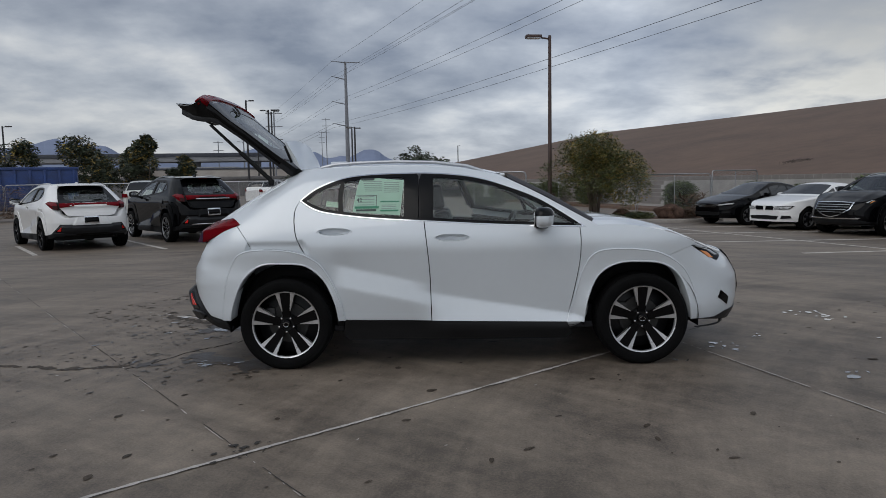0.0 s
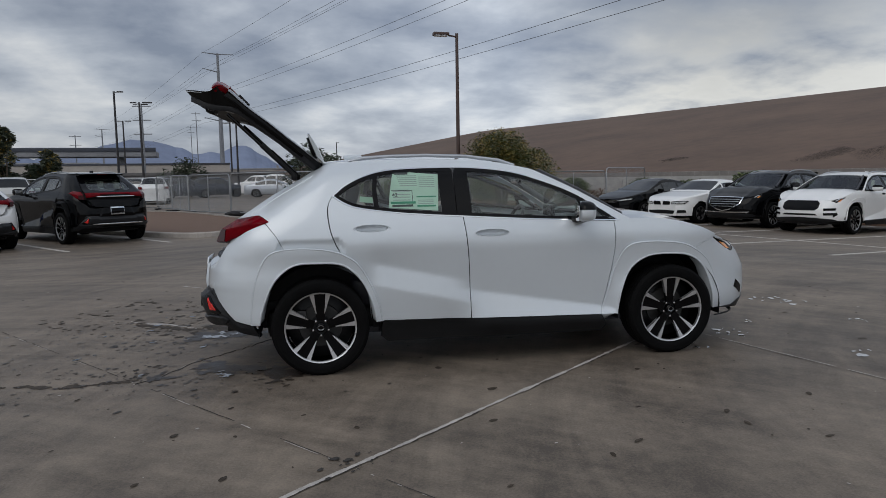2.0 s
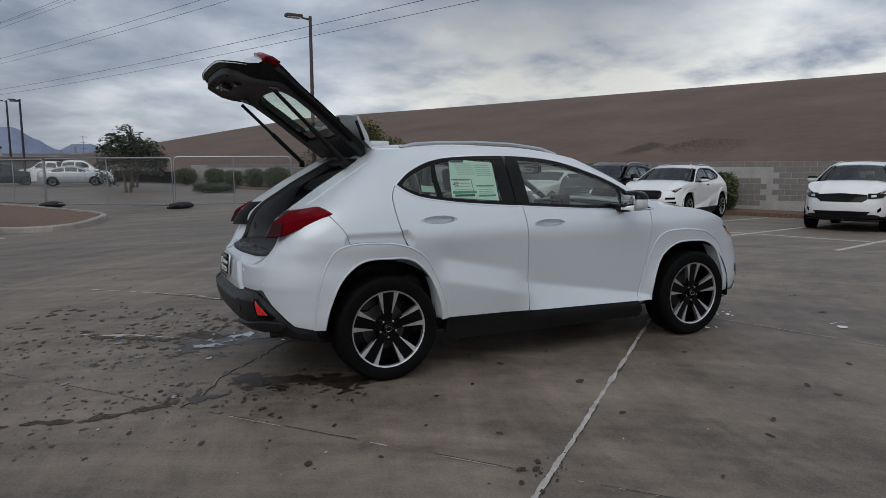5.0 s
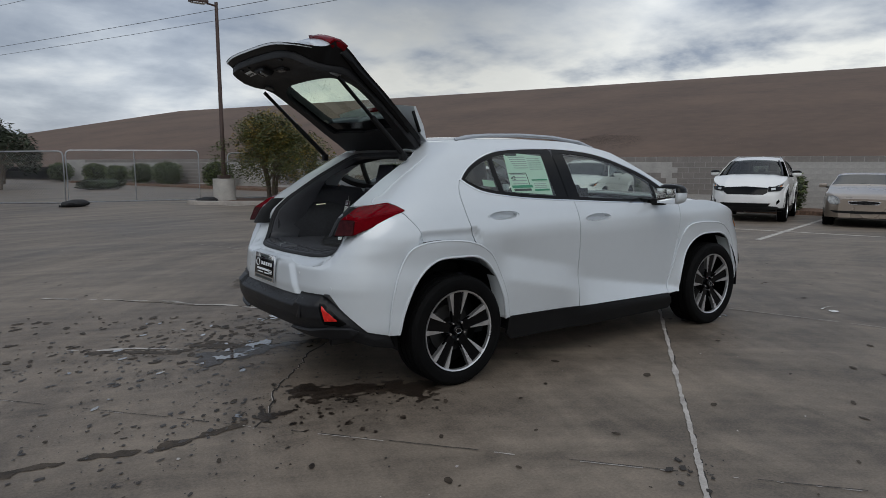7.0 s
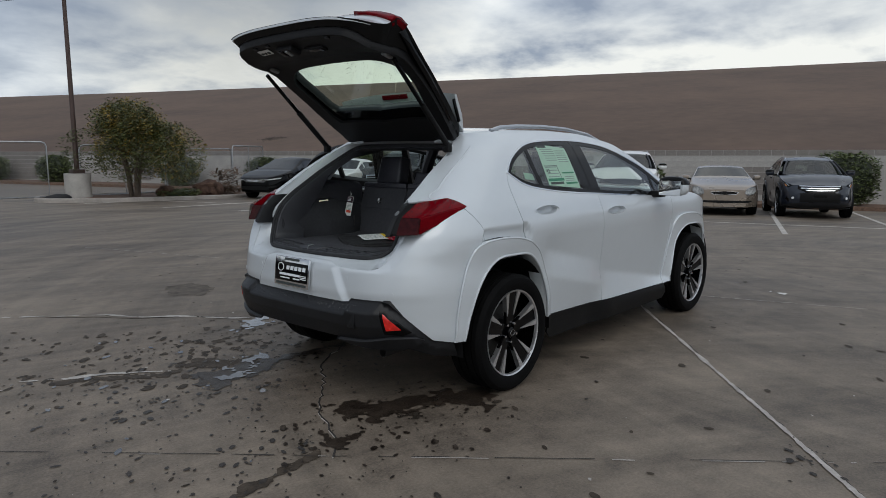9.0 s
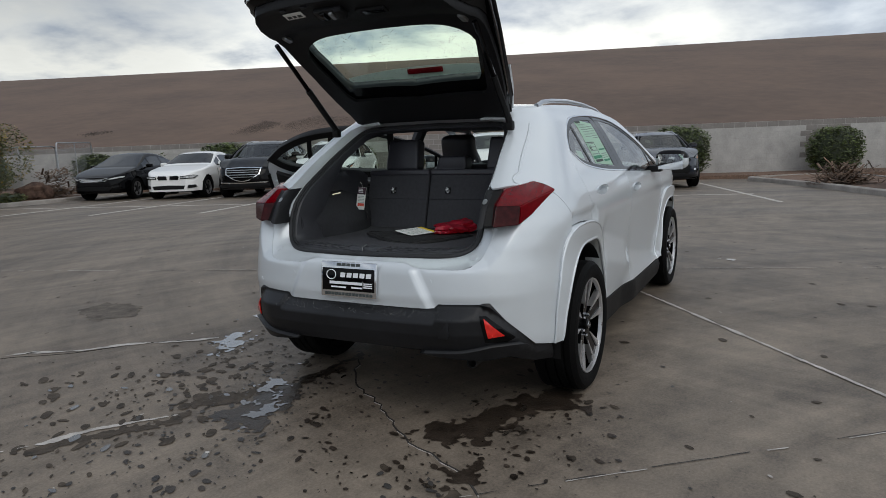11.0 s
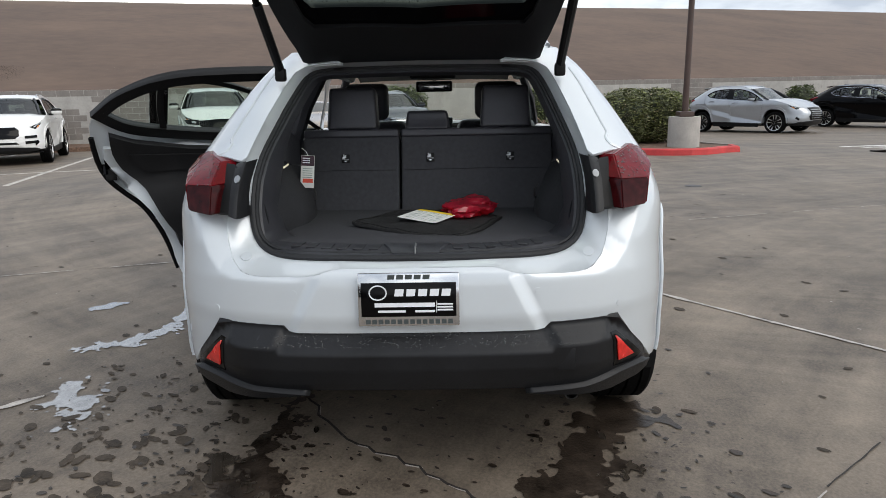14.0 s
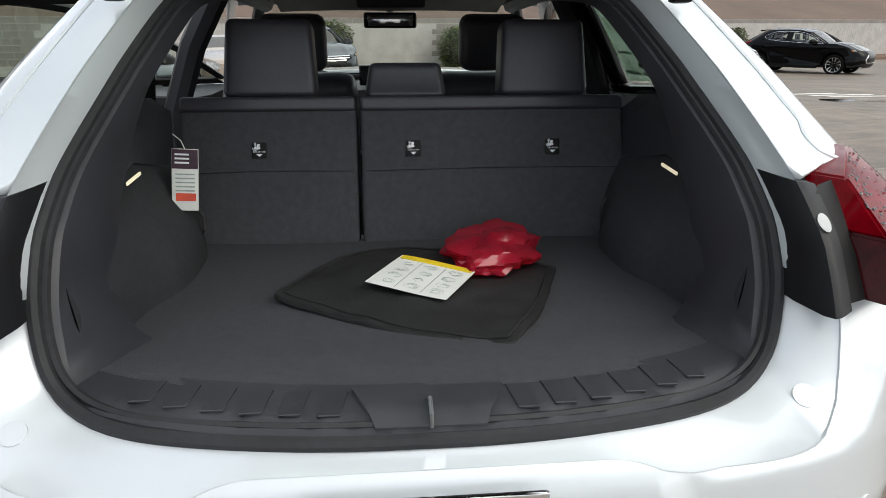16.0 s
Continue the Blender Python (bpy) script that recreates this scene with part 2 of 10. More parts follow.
M = {
    "pearl": mat("pearl_white_paint", (0.615, 0.655, 0.688), 0.37, 0.22, 0.012, 2.0, coat=1.0, rvar=0.03, spec=0.3),
    "white": mat("white_car_paint", (0.78, 0.78, 0.77), 0.3, 0.0, 0.02, 2.0, coat=1.0, rvar=0.03, spec=0.08),
    "black": mat("black_car_paint", (0.0015, 0.0015, 0.002), 0.08, 0.0, 0.1, 2.0, coat=0.15, rvar=0.03, spec=0.1),
    "navy": mat("dark_blue_grey_paint", (0.02, 0.025, 0.038), 0.28, 0.3, 0.1, 2.0, coat=0.8, rvar=0.04, spec=0.2),
    "gold": mat("champagne_gold_paint", (0.30, 0.25, 0.205), 0.28, 0.6, 0.04, 2.0, coat=1.0, rvar=0.04, spec=0.08),
    "silver": mat("silver_car_paint", (0.42, 0.44, 0.47), 0.3, 0.6, 0.04, 2.0, coat=1.0, rvar=0.04, spec=0.08),
    "beige": mat("light_silver_paint", (0.5, 0.5, 0.48), 0.35, 0.3, 0.04, 2.0, coat=0.6, rvar=0.04),
    "cladding": mat("black_textured_plastic", (0.013, 0.0135, 0.0155), 0.42, 0.0, 0.2, 5.0, bump=0.10, bscale=420.0, spec=0.28),
    "plastic": mat("dark_plastic", (0.006, 0.006, 0.0065), 0.5, 0.0, 0.15, 6.0, bump=0.05, bscale=300.0, spec=0.2),
    "gloss_black": mat("gloss_black_trim", (0.002, 0.002, 0.0025), 0.12, 0.0, 0.1, 4.0, coat=0.12, rvar=0.03, spec=0.12),
    "rubber": mat("tyre_rubber", (0.0045, 0.0045, 0.0047), 0.7, 0.0, 0.25, 9.0, bump=0.15, bscale=120.0, spec=0.08),
    "alloy": mat("machined_alloy", (0.62, 0.62, 0.63), 0.3, 0.85, 0.05, 14.0, rvar=0.08),
    "dark_alloy": mat("dark_grey_alloy", (0.006, 0.006, 0.007), 0.4, 0.0, 0.1, 10.0, spec=0.25),
    "grey_alloy": mat("grey_alloy", (0.30, 0.30, 0.31), 0.35, 0.8, 0.08, 10.0),
    "chrome": mat("chrome", (0.75, 0.76, 0.78), 0.09, 1.0, 0.03, 5.0, rvar=0.04),
    "disc": mat("brake_disc_steel", (0.035, 0.034, 0.033), 0.5, 0.3, 0.15, 20.0),
    "red_lens": mat("red_lamp_lens", (0.145, 0.001, 0.005), 0.10, 0.0, 0.25, 8.0, coat=0.12, rvar=0.03, spec=0.05),
    "dark_red": mat("smoked_red_lens", (0.045, 0.004, 0.005), 0.12, 0.0, 0.35, 30.0, coat=0.12, spec=0.1),
    "reflector": mat("red_reflector", (0.72, 0.015, 0.01), 0.25, 0.0, 0.15, 40.0, coat=0.6, emit=0.0),
    "lamp_glass": mat("clear_lamp_lens", (0.58, 0.60, 0.60), 0.10, 0.2, 0.35, 14.0, coat=1.0),
    "amber": mat("amber_marker_lens", (0.75, 0.24, 0.03), 0.2, 0.0, 0.15, 20.0, coat=0.8),
    "seal": mat("grey_rubber_seal", (0.026, 0.027, 0.030), 0.6, 0.0, 0.2, 9.0, bump=0.05, bscale=120.0, spec=0.3),
    "gate_plastic": mat("black_grained_gate_trim", (0.011, 0.0112, 0.0125), 0.55, 0.0, 0.15, 9.0, bump=0.08, bscale=500.0, spec=0.25),
    "pale_rubble": mat("pale_grey_rubble", (0.19, 0.165, 0.145), 0.95, 0.0, 0.3, 3.0, bump=0.9, bscale=14.0, island=0.4),
    "carpet": mat("charcoal_carpet", (0.056, 0.057, 0.064), 0.95, 0.0, 0.09, 60.0, bump=0.25, bscale=520.0, spec=0.2),
    "trim": mat("dark_interior_plastic", (0.034, 0.035, 0.042), 0.5, 0.0, 0.12, 9.0, bump=0.08, bscale=500.0),
    "leather": mat("black_synthetic_leather", (0.038, 0.038, 0.047), 0.4, 0.0, 0.12, 9.0, bump=0.05, bscale=240.0),
    "headliner": mat("grey_headliner_fabric", (0.42, 0.41, 0.40), 0.95, 0.0, 0.08, 12.0, bump=0.2, bscale=500.0),
    "paper": mat("white_paper", (0.78, 0.79, 0.77), 0.7, 0.0, 0.03, 12.0),
    "sticker": mat("pale_green_window_sheet", (0.50, 0.72, 0.58), 0.6, 0.0, 0.04, 10.0),
    "purple_ink": mat("dark_plum_print", (0.055, 0.022, 0.040), 0.6, 0.0, 0.2, 30.0),
    # felt lining, darkened from the carpet partly for the walls' weaker skylight
    "felt": mat("dark_grey_felt_lining", (0.040, 0.041, 0.046), 0.95, 0.0, 0.10, 60.0, bump=0.25, bscale=520.0, spec=0.15),
    "pad": mat("sill_pad_toned_as_recess", (0.030, 0.031, 0.036), 0.5, 0.0, 0.12, 30.0, bump=0.10, bscale=500.0),
    "ink": mat("dark_print", (0.05, 0.06, 0.06), 0.7, 0.0, 0.1, 30.0),
    "green_ink": mat("green_print", (0.05, 0.24, 0.14), 0.7, 0.0, 0.1, 30.0),
    "grey_ink": mat("grey_print", (0.33, 0.40, 0.37), 0.7, 0.0, 0.1, 30.0),
    "red_ink": mat("red_print", (0.72, 0.09, 0.05), 0.6, 0.0, 0.1, 30.0),
    "yellow_ink": mat("yellow_print", (0.85, 0.62, 0.03), 0.6, 0.0, 0.1, 30.0),
    "red_film": mat("red_plastic_film", (0.62, 0.025, 0.06), 0.22, 0.0, 0.3, 18.0, coat=0.7, trans=0.25),
    "cloth": mat("black_nylon_cloth", (0.011, 0.011, 0.012), 0.72, 0.0, 0.2, 14.0, bump=0.25, bscale=340.0),
    "steel": mat("galvanised_steel", (0.36, 0.37, 0.38), 0.42, 0.85, 0.15, 9.0, bump=0.05),
    "wire": mat("galvanised_wire", (0.30, 0.31, 0.32), 0.5, 0.7, 0.15, 9.0),
    "brown_pole": mat("brown_painted_steel", (0.07, 0.042, 0.035), 0.5, 0.0, 0.15, 3.0, bump=0.08),
    "dark_pole": mat("dark_painted_steel", (0.03, 0.028, 0.03), 0.5, 0.0, 0.15, 3.0, bump=0.08),
    "pole_grey": mat("weathered_steel_pole", (0.22, 0.23, 0.25), 0.6, 0.3, 0.15, 0.8),
    "pedestal": mat("cast_concrete", (0.44, 0.42, 0.39), 0.85, 0.0, 0.12, 3.0, bump=0.35, bscale=60.0),
    "kerb": mat("concrete_kerb", (0.34, 0.31, 0.28), 0.85, 0.0, 0.16, 2.5, bump=0.4, bscale=50.0),
    "red_kerb": mat("red_painted_kerb", (0.55, 0.045, 0.045), 0.6, 0.0, 0.14, 4.0, bump=0.35, bscale=60.0),
    "line": mat("worn_white_road_paint", (0.50, 0.47, 0.43), 0.75, 0.0, 0.18, 5.0, bump=0.2, bscale=90.0, tone=(0.28, 0.26, 0.235)),
    "sealant": mat("pale_joint_sealant", (0.46, 0.43, 0.40), 0.7, 0.0, 0.2, 12.0, bump=0.3, bscale=120.0, tone=(0.22, 0.20, 0.185)),
    "fresh_line": mat("white_road_paint", (0.74, 0.73, 0.70), 0.6, 0.0, 0.15, 5.0, bump=0.2, bscale=90.0),
    "joint": mat("dark_joint_filler", (0.035, 0.03, 0.027), 0.8, 0.0, 0.3, 12.0, bump=0.3, bscale=120.0),
    "wet": mat("wet_concrete", (0.038, 0.028, 0.021), 0.38, 0.0, 0.45, 9.0, bump=0.15, bscale=90.0, rvar=0.2, spec=0.3),
    "damp": mat("damp_concrete", (0.072, 0.057, 0.044), 0.55, 0.0, 0.35, 9.0, bump=0.15, bscale=90.0, spec=0.10),
    "water": mat("shallow_water", (0.055, 0.045, 0.036), 0.05, 0.0, 0.35, 11.0, rvar=0.03, spec=1.0, coat=1.0),
    # sky glare is mixed into the soap-pale base colour
    "pale_water": mat("soapy_water_with_sky_sheen", (0.26, 0.255, 0.248), 0.06, 0.0, 0.3, 14.0, rvar=0.04, spec=1.0, coat=1.0, tone=(0.10, 0.092, 0.082)),
    "faint": mat("old_stained_concrete", (0.13, 0.112, 0.096), 0.75, 0.0, 0.3, 9.0, bump=0.15, bscale=90.0, spec=0.10),
    "gravel": mat("brown_gravel", (0.17, 0.105, 0.073), 0.95, 0.0, 0.35, 18.0, bump=0.9, bscale=30.0),
    "earth": mat("bare_brown_earth", (0.128, 0.084, 0.061), 0.95, 0.0, 0.14, 0.16, bump=0.9, bscale=2.2, rvar=0.03, tone=(0.080, 0.053, 0.040)),
    "rubble": mat("grey_brown_rubble", (0.09, 0.07, 0.06), 0.95, 0.0, 0.4, 3.0, bump=0.9, bscale=14.0, island=0.4),
    "rock": mat("red_brown_boulder", (0.105, 0.066, 0.050), 0.95, 0.0, 0.4, 5.0, bump=1.0, bscale=22.0, spec=0.1),
    "block": mat("grey_concrete_block", (0.42, 0.405, 0.385), 0.9, 0.0, 0.12, 2.0, bump=0.4, bscale=50.0),
    "block_patch": mat("darker_repainted_block", (0.23, 0.21, 0.195), 0.9, 0.0, 0.12, 2.0, bump=0.4, bscale=50.0),
    "mortar": mat("wall_mortar", (0.405, 0.39, 0.37), 0.95, 0.0, 0.12, 4.0, bump=0.3),
    "bark": mat("grey_brown_bark", (0.11, 0.085, 0.065), 0.9, 0.0, 0.25, 9.0, bump=0.7, bscale=40.0),
    "leaf": mat("olive_green_leaves", (0.066, 0.072, 0.015), 0.5, 0.0, 0.3, 1.6, island=0.55, tone=(0.032, 0.042, 0.010)),
    "leaf_gold": mat("yellowing_leaves", (0.24, 0.17, 0.025), 0.5, 0.0, 0.3, 1.6, island=0.5, tone=(0.08, 0.055, 0.015)),
    "hedge": mat("dark_green_hedge_leaves", (0.085, 0.108, 0.028), 0.5, 0.0, 0.3, 2.0, island=0.6, tone=(0.02, 0.032, 0.012)),
    "oleander": mat("pale_green_shrub_leaves", (0.135, 0.150, 0.05), 0.55, 0.0, 0.3, 2.0, island=0.6, tone=(0.04, 0.045, 0.02)),
    "blossom": mat("dry_cream_blossom", (0.50, 0.40, 0.27), 0.8, 0.0, 0.2, 8.0, island=0.3),
    "far_green": mat("distant_tree_leaves", (0.038, 0.05, 0.026), 0.7, 0.0, 0.3, 0.8, island=0.5),
    "blue_steel": mat("blue_painted_steel", (0.020, 0.055, 0.20), 0.55, 0.1, 0.2, 1.2, bump=0.1, tone=(0.02, 0.03, 0.07)),
    "stucco": mat("pale_stucco", (0.36, 0.33, 0.30), 0.9, 0.0, 0.1, 0.4, bump=0.2),
    "grey_wall": mat("grey_precast_wall", (0.13, 0.125, 0.125), 0.9, 0.0, 0.14, 0.5, bump=0.3),
    "concrete_far": mat("bridge_concrete", (0.27, 0.27, 0.28), 0.9, 0.0, 0.12, 0.2),
    "roof_dark": mat("dark_roofing", (0.05, 0.055, 0.07), 0.6, 0.0, 0.12, 0.3),
    "sandbag": mat("black_sandbag_cloth", (0.02, 0.02, 0.022), 0.8, 0.0, 0.2, 9.0, bump=0.3),
    "wood": mat("dry_grey_brush_wood", (0.13, 0.085, 0.058), 0.9, 0.0, 0.3, 9.0, bump=0.5, island=0.5),
    "cargo_lens": mat("lit_luggage_lamp_lens", (0.95, 0.86, 0.66), 0.3, 0.0, 0.03, 4.0, emit=0.25),
    "lamp_white": mat("white_lamp_head", (0.8, 0.82, 0.85), 0.3, 0.0, 0.03, 4.0),
    "glass": glass_mat("side_glass", (0.80, 0.87, 0.82), 0.0, 0.07),
    "tailglass": glass_mat("wet_tailgate_glass", (0.80, 0.93, 0.80), 0.0, 0.04, spots=0.36),
    "screen": glass_mat("windscreen_glass", (0.90, 0.95, 0.90), 0.0, 0.05, spots=0.2),
    "car_window": mat("dark_car_window", (0.002, 0.003, 0.004), 0.03, 0.0, 0.2, 2.0, coat=0.3, rvar=0.02, spec=0.5),
    "row_screen": mat("dark_parked_windscreen", (0.006, 0.007, 0.008), 0.04, 0.0, 0.3, 3.0, coat=0.15, rvar=0.02, spec=0.3),
    "dark_screen": glass_mat("tinted_windscreen_glass", (0.22, 0.25, 0.25), 0.0, 0.06),
    "car_screen": mat("grey_windscreen", (0.012, 0.015, 0.017), 0.03, 0.0, 0.6, 4.0, coat=0.5, rvar=0.02, spec=0.6),
}


def concrete(name, col, dark):
    """Trowelled lot concrete: broad stains, curved tyre sweeps, fine grain, damp gloss."""
    m = bpy.data.materials.new(name)
    m.use_nodes = True
    n, l = nodes_of(m.node_tree)
    out, p, t = n.new("ShaderNodeOutputMaterial"), n.new("ShaderNodeBsdfPrincipled"), n.new("ShaderNodeTexCoord")
    l.new(p.outputs[0], out.inputs[0])

    def tex(scale, detail, rough=0.55, dist=0.0, vec=None):
        x = n.new("ShaderNodeTexNoise")
        for k, v in (("Scale", scale), ("Detail", detail), ("Roughness", rough), ("Distortion", dist)):
            x.inputs[k].default_value = v
        l.new(vec or t.outputs["Object"], x.inputs["Vector"])
        return x.outputs["Fac"]

    def mul(a, b, c=0.0):
        x = n.new("ShaderNodeMath")
        x.operation = "MULTIPLY_ADD"
        for i, v in enumerate((a, b, c)):
            if isinstance(v, (int, float)):
                x.inputs[i].default_value = v
            else:
                l.new(v, x.inputs[i])
        return x.outputs[0]
    mp = n.new("ShaderNodeMapping")
    mp.inputs["Rotation"].default_value = (0, 0, radians(38))
    mp.inputs["Scale"].default_value = (0.35, 2.2, 1)
    l.new(t.outputs["Object"], mp.inputs["Vector"])
    streak = tex(1.1, 5.0, 0.6, 0.8, mp.outputs[0])
    blot, grain, fine = tex(0.33, 5.0, 0.6, 0.4), tex(7.0, 8.0, 0.72), tex(75.0, 4.0, 0.7)

    def sweep(cx, cy, k, seed):
        """Tyre tracks along arcs round a point."""
        sub_, ln, sp, at, cb = [n.new(kind) for kind in ("ShaderNodeVectorMath", "ShaderNodeVectorMath", "ShaderNodeSeparateXYZ", "ShaderNodeMath", "ShaderNodeCombineXYZ")]
        sub_.operation, ln.operation, at.operation = "SUBTRACT", "LENGTH", "ARCTAN2"
        sub_.inputs[1].default_value = (cx, cy, 0)
        l.new(t.outputs["Object"], sub_.inputs[0])
        l.new(sub_.outputs[0], ln.inputs[0])
        l.new(sub_.outputs[0], sp.inputs[0])
        l.new(sp.outputs[1], at.inputs[0])
        l.new(sp.outputs[0], at.inputs[1])
        l.new(mul(ln.outputs["Value"], k, seed), cb.inputs[0])
        l.new(mul(at.outputs[0], 3.0), cb.inputs[1])
        return tex(1.0, 7.0, 0.7, 0.5, cb.outputs[0])
    arcs = mul(sweep(-7.0, -4.0, 2.4, 3.0), 0.5, mul(sweep(9.0, 1.0, 2.0, 9.0), 0.5))
    total = mul(blot, 0.40, mul(streak, 0.22, mul(arcs, 0.95, mul(grain, 0.38, mul(fine, 0.38, -0.485)))))
    ramp = n.new("ShaderNodeValToRGB")
    ramp.color_ramp.elements[0].position, ramp.color_ramp.elements[0].color = 0.54, (*dark, 1)
    ramp.color_ramp.elements[1].position, ramp.color_ramp.elements[1].color = 0.86, (*col, 1)
    l.new(total, ramp.inputs[0])
    l.new(ramp.outputs[0], p.inputs["Base Color"])
    l.new(mul(blot, 0.25, mul(grain, 0.2, 0.36)), p.inputs["Roughness"])
    p.inputs["Specular IOR Level"].default_value = 0.4
    b = n.new("ShaderNodeBump")
    b.inputs["Strength"].default_value, b.inputs["Distance"].default_value = 0.16, 0.006
    l.new(mul(fine, 0.6, mul(grain, 0.8)), b.inputs["Height"])
    l.new(b.outputs[0], p.inputs["Normal"])
    return m


M["concrete"] = concrete("lot_concrete", (0.240, 0.196, 0.152), (0.074, 0.059, 0.046))

def let_through(m, share, tint):
    """Thin sheet: part of the light comes through from the far side."""
    n, l = nodes_keep(m.node_tree)
    out = next(q for q in n if q.type == "OUTPUT_MATERIAL")
    last = out.inputs[0].links[0].from_socket
    tr, mx = n.new("ShaderNodeBsdfTranslucent"), n.new("ShaderNodeMixShader")
    tr.inputs[0].default_value = (*tint, 1)
    mx.inputs[0].default_value = share
    l.new(last, mx.inputs[1])
    l.new(tr.outputs[0], mx.inputs[2])
    l.new(mx.outputs[0], out.inputs[0])


def nodes_keep(tree):
    return tree.nodes, tree.links


let_through(M["sticker"], 0.40, (0.80, 0.88, 0.82))
let_through(M["red_film"], 0.35, (0.75, 0.03, 0.06))

# ---- geometry helpers ----
from mathutils.geometry import delaunay_2d_cdt


def smoothstep(a, b, x):
    k = min(max((x - a) / (b - a), 0.0), 1.0)
    return k * k * (3 - 2 * k)


def soft(x):
    return x if x > 6 else math.log1p(math.exp(4 * x)) / 4 if x > -6 else 0.0


def gz(x, y):
    """Height of the lot: level round the middle, falling away to the east and a little to the north-west."""
    return -0.028 * soft(min(x, 24) - 2.6) - 0.05 * smoothstep(9, 18, y) * smoothstep(1, -6, x)


def thing(name, label, category, at=None, group="", kind=""):
    ob = new(name)
    ob.empty_display_size = 0.2
    if at is not None:
        ob.matrix_world = at
    return tagged(ob, label, category, group, kind)


def mesh(name, verts, faces, material, parent=None, label="", smooth=False, normals=None):
    me = bpy.data.meshes.new(name)
    me.from_pydata([tuple(v) for v in verts], [], faces)
    me.materials.append(M[material] if isinstance(material, str) else material)
    if smooth:
        me.polygons.foreach_set("use_smooth", [True] * len(me.polygons))
    if normals is not None:
        me.normals_split_custom_set_from_vertices([tuple(v) for v in normals])
    ob = new(name, me)
    if parent is not None:
        ob.parent = parent
    if label:
        ob["label"] = label
    return ob


def part(name, bm, material, parent=None, label="", smooth=True, angle=35):
    """Links a bmesh as one mesh object under a thing or a part."""
    me = bpy.data.meshes.new(name)
    bmesh.ops.recalc_face_normals(bm, faces=bm.faces)
    bm.to_mesh(me)
    bm.free()
    me.materials.append(M[material] if isinstance(material, str) else material)
    if smooth:
        me.polygons.foreach_set("use_smooth", [True] * len(me.polygons))
        me.set_sharp_from_angle(angle=radians(angle))
    ob = new(name, me)
    if parent is not None:
        ob.parent = parent
    if label:
        ob["label"] = label
    return ob


def box(bm, cx, cy, cz, sx, sy, sz, bevel=0.0, m=None, seg=2):
    r = bmesh.ops.create_cube(bm, size=1.0)
    vs = r["verts"]
    bmesh.ops.scale(bm, vec=(sx, sy, sz), verts=vs)
    if bevel:
        es = list({e for v in vs for e in v.link_edges})
        bv = bmesh.ops.bevel(bm, geom=es, offset=bevel, segments=seg, profile=0.6, affect="EDGES")
        vs = list({v for f in bv["faces"] for v in f.verts} | {v for v in vs if v.is_valid})
    bmesh.ops.translate(bm, vec=(cx, cy, cz), verts=vs)
    if m is not None:
        bmesh.ops.transform(bm, matrix=m, verts=vs)
    return vs


def boxed(name, material, parent, c, s, bevel=0.01, label="", m=None):
    bm = bmesh.new()
    box(bm, *c, *s, bevel, m)
    return part(name, bm, material, parent, label)


def tube(bm, pts, r, n=8, closed=False, taper=None):
    """Round bar along a line of points."""
    pts = [Vector(p) for p in pts]
    rings = []
    for i, p in enumerate(pts):
        a = pts[(i - 1) % len(pts)] if closed or i else p
        b = pts[(i + 1) % len(pts)] if closed or i < len(pts) - 1 else p
        d = (b - a).normalized()
        u = d.orthogonal().normalized() if not rings else (rings[-1][1] - d * rings[-1][1].dot(d)).normalized()
        w = d.cross(u)
        rad = r if taper is None else r + (taper - r) * i / max(len(pts) - 1, 1)
        rings.append(([bm.verts.new(p + (u * math.cos(k * math.tau / n) + w * math.sin(k * math.tau / n)) * rad) for k in range(n)], u))
    for i in range(len(rings) - (0 if closed else 1)):
        A, B = rings[i][0], rings[(i + 1) % len(rings)][0]
        for k in range(n):
            bm.faces.new((A[k], A[(k + 1) % n], B[(k + 1) % n], B[k]))
    if not closed:
        bm.faces.new(rings[0][0][::-1])
        bm.faces.new(rings[-1][0])
    return bm


def bar(name, material, parent, pts, r, n=8, label="", closed=False, taper=None):
    return part(name, tube(bmesh.new(), pts, r, n, closed, taper), material, parent, label)


def lathe(name, material, parent, prof, axis="y", n=40, label="", m=None, angle=30):
    """Turned part: prof is (radius, along)."""
    bm = bmesh.new()
    rings = []
    for r, a in prof:
        ring = []
        for k in range(n):
            c, s = math.cos(k * math.tau / n) * r, math.sin(k * math.tau / n) * r
            ring.append(bm.verts.new({"y": (c, a, s), "z": (c, s, a), "x": (a, c, s)}[axis]))
        rings.append(ring)
    for A, B in zip(rings, rings[1:]):
        for k in range(n):
            bm.faces.new((A[k], A[(k + 1) % n], B[(k + 1) % n], B[k]))
    if m is not None:
        bmesh.ops.transform(bm, matrix=m, verts=bm.verts)
    return part(name, bm, material, parent, label, angle=angle)


def spline(pts, step=0.04, closed=False, corner=()):
    """Catmull-Rom through 2D points; the indices in corner stay sharp."""
    P = [Vector((p[0], p[1], 0)) for p in pts]
    n, out = len(P), []
    for i in range(n if closed else n - 1):
        a, b = P[i], P[(i + 1) % n]
        p = P[(i - 1) % n] if (closed or i) and i not in corner else a
        q = P[(i + 2) % n] if (closed or i + 2 < n) and (i + 1) % n not in corner else b
        k = max(1, round((b - a).length / step))
        for j in range(k):
            t = j / k
            v = 0.5 * (2 * a + (b - p) * t + (2 * p - 5 * a + 4 * b - q) * t * t + (3 * a - p - 3 * b + q) * t ** 3)
            out.append((v.x, v.y))
    if not closed:
        out.append((P[-1].x, P[-1].y))
    return out


def area2(poly):
    return sum(a[0] * b[1] - b[0] * a[1] for a, b in zip(poly, poly[1:] + poly[:1])) / 2


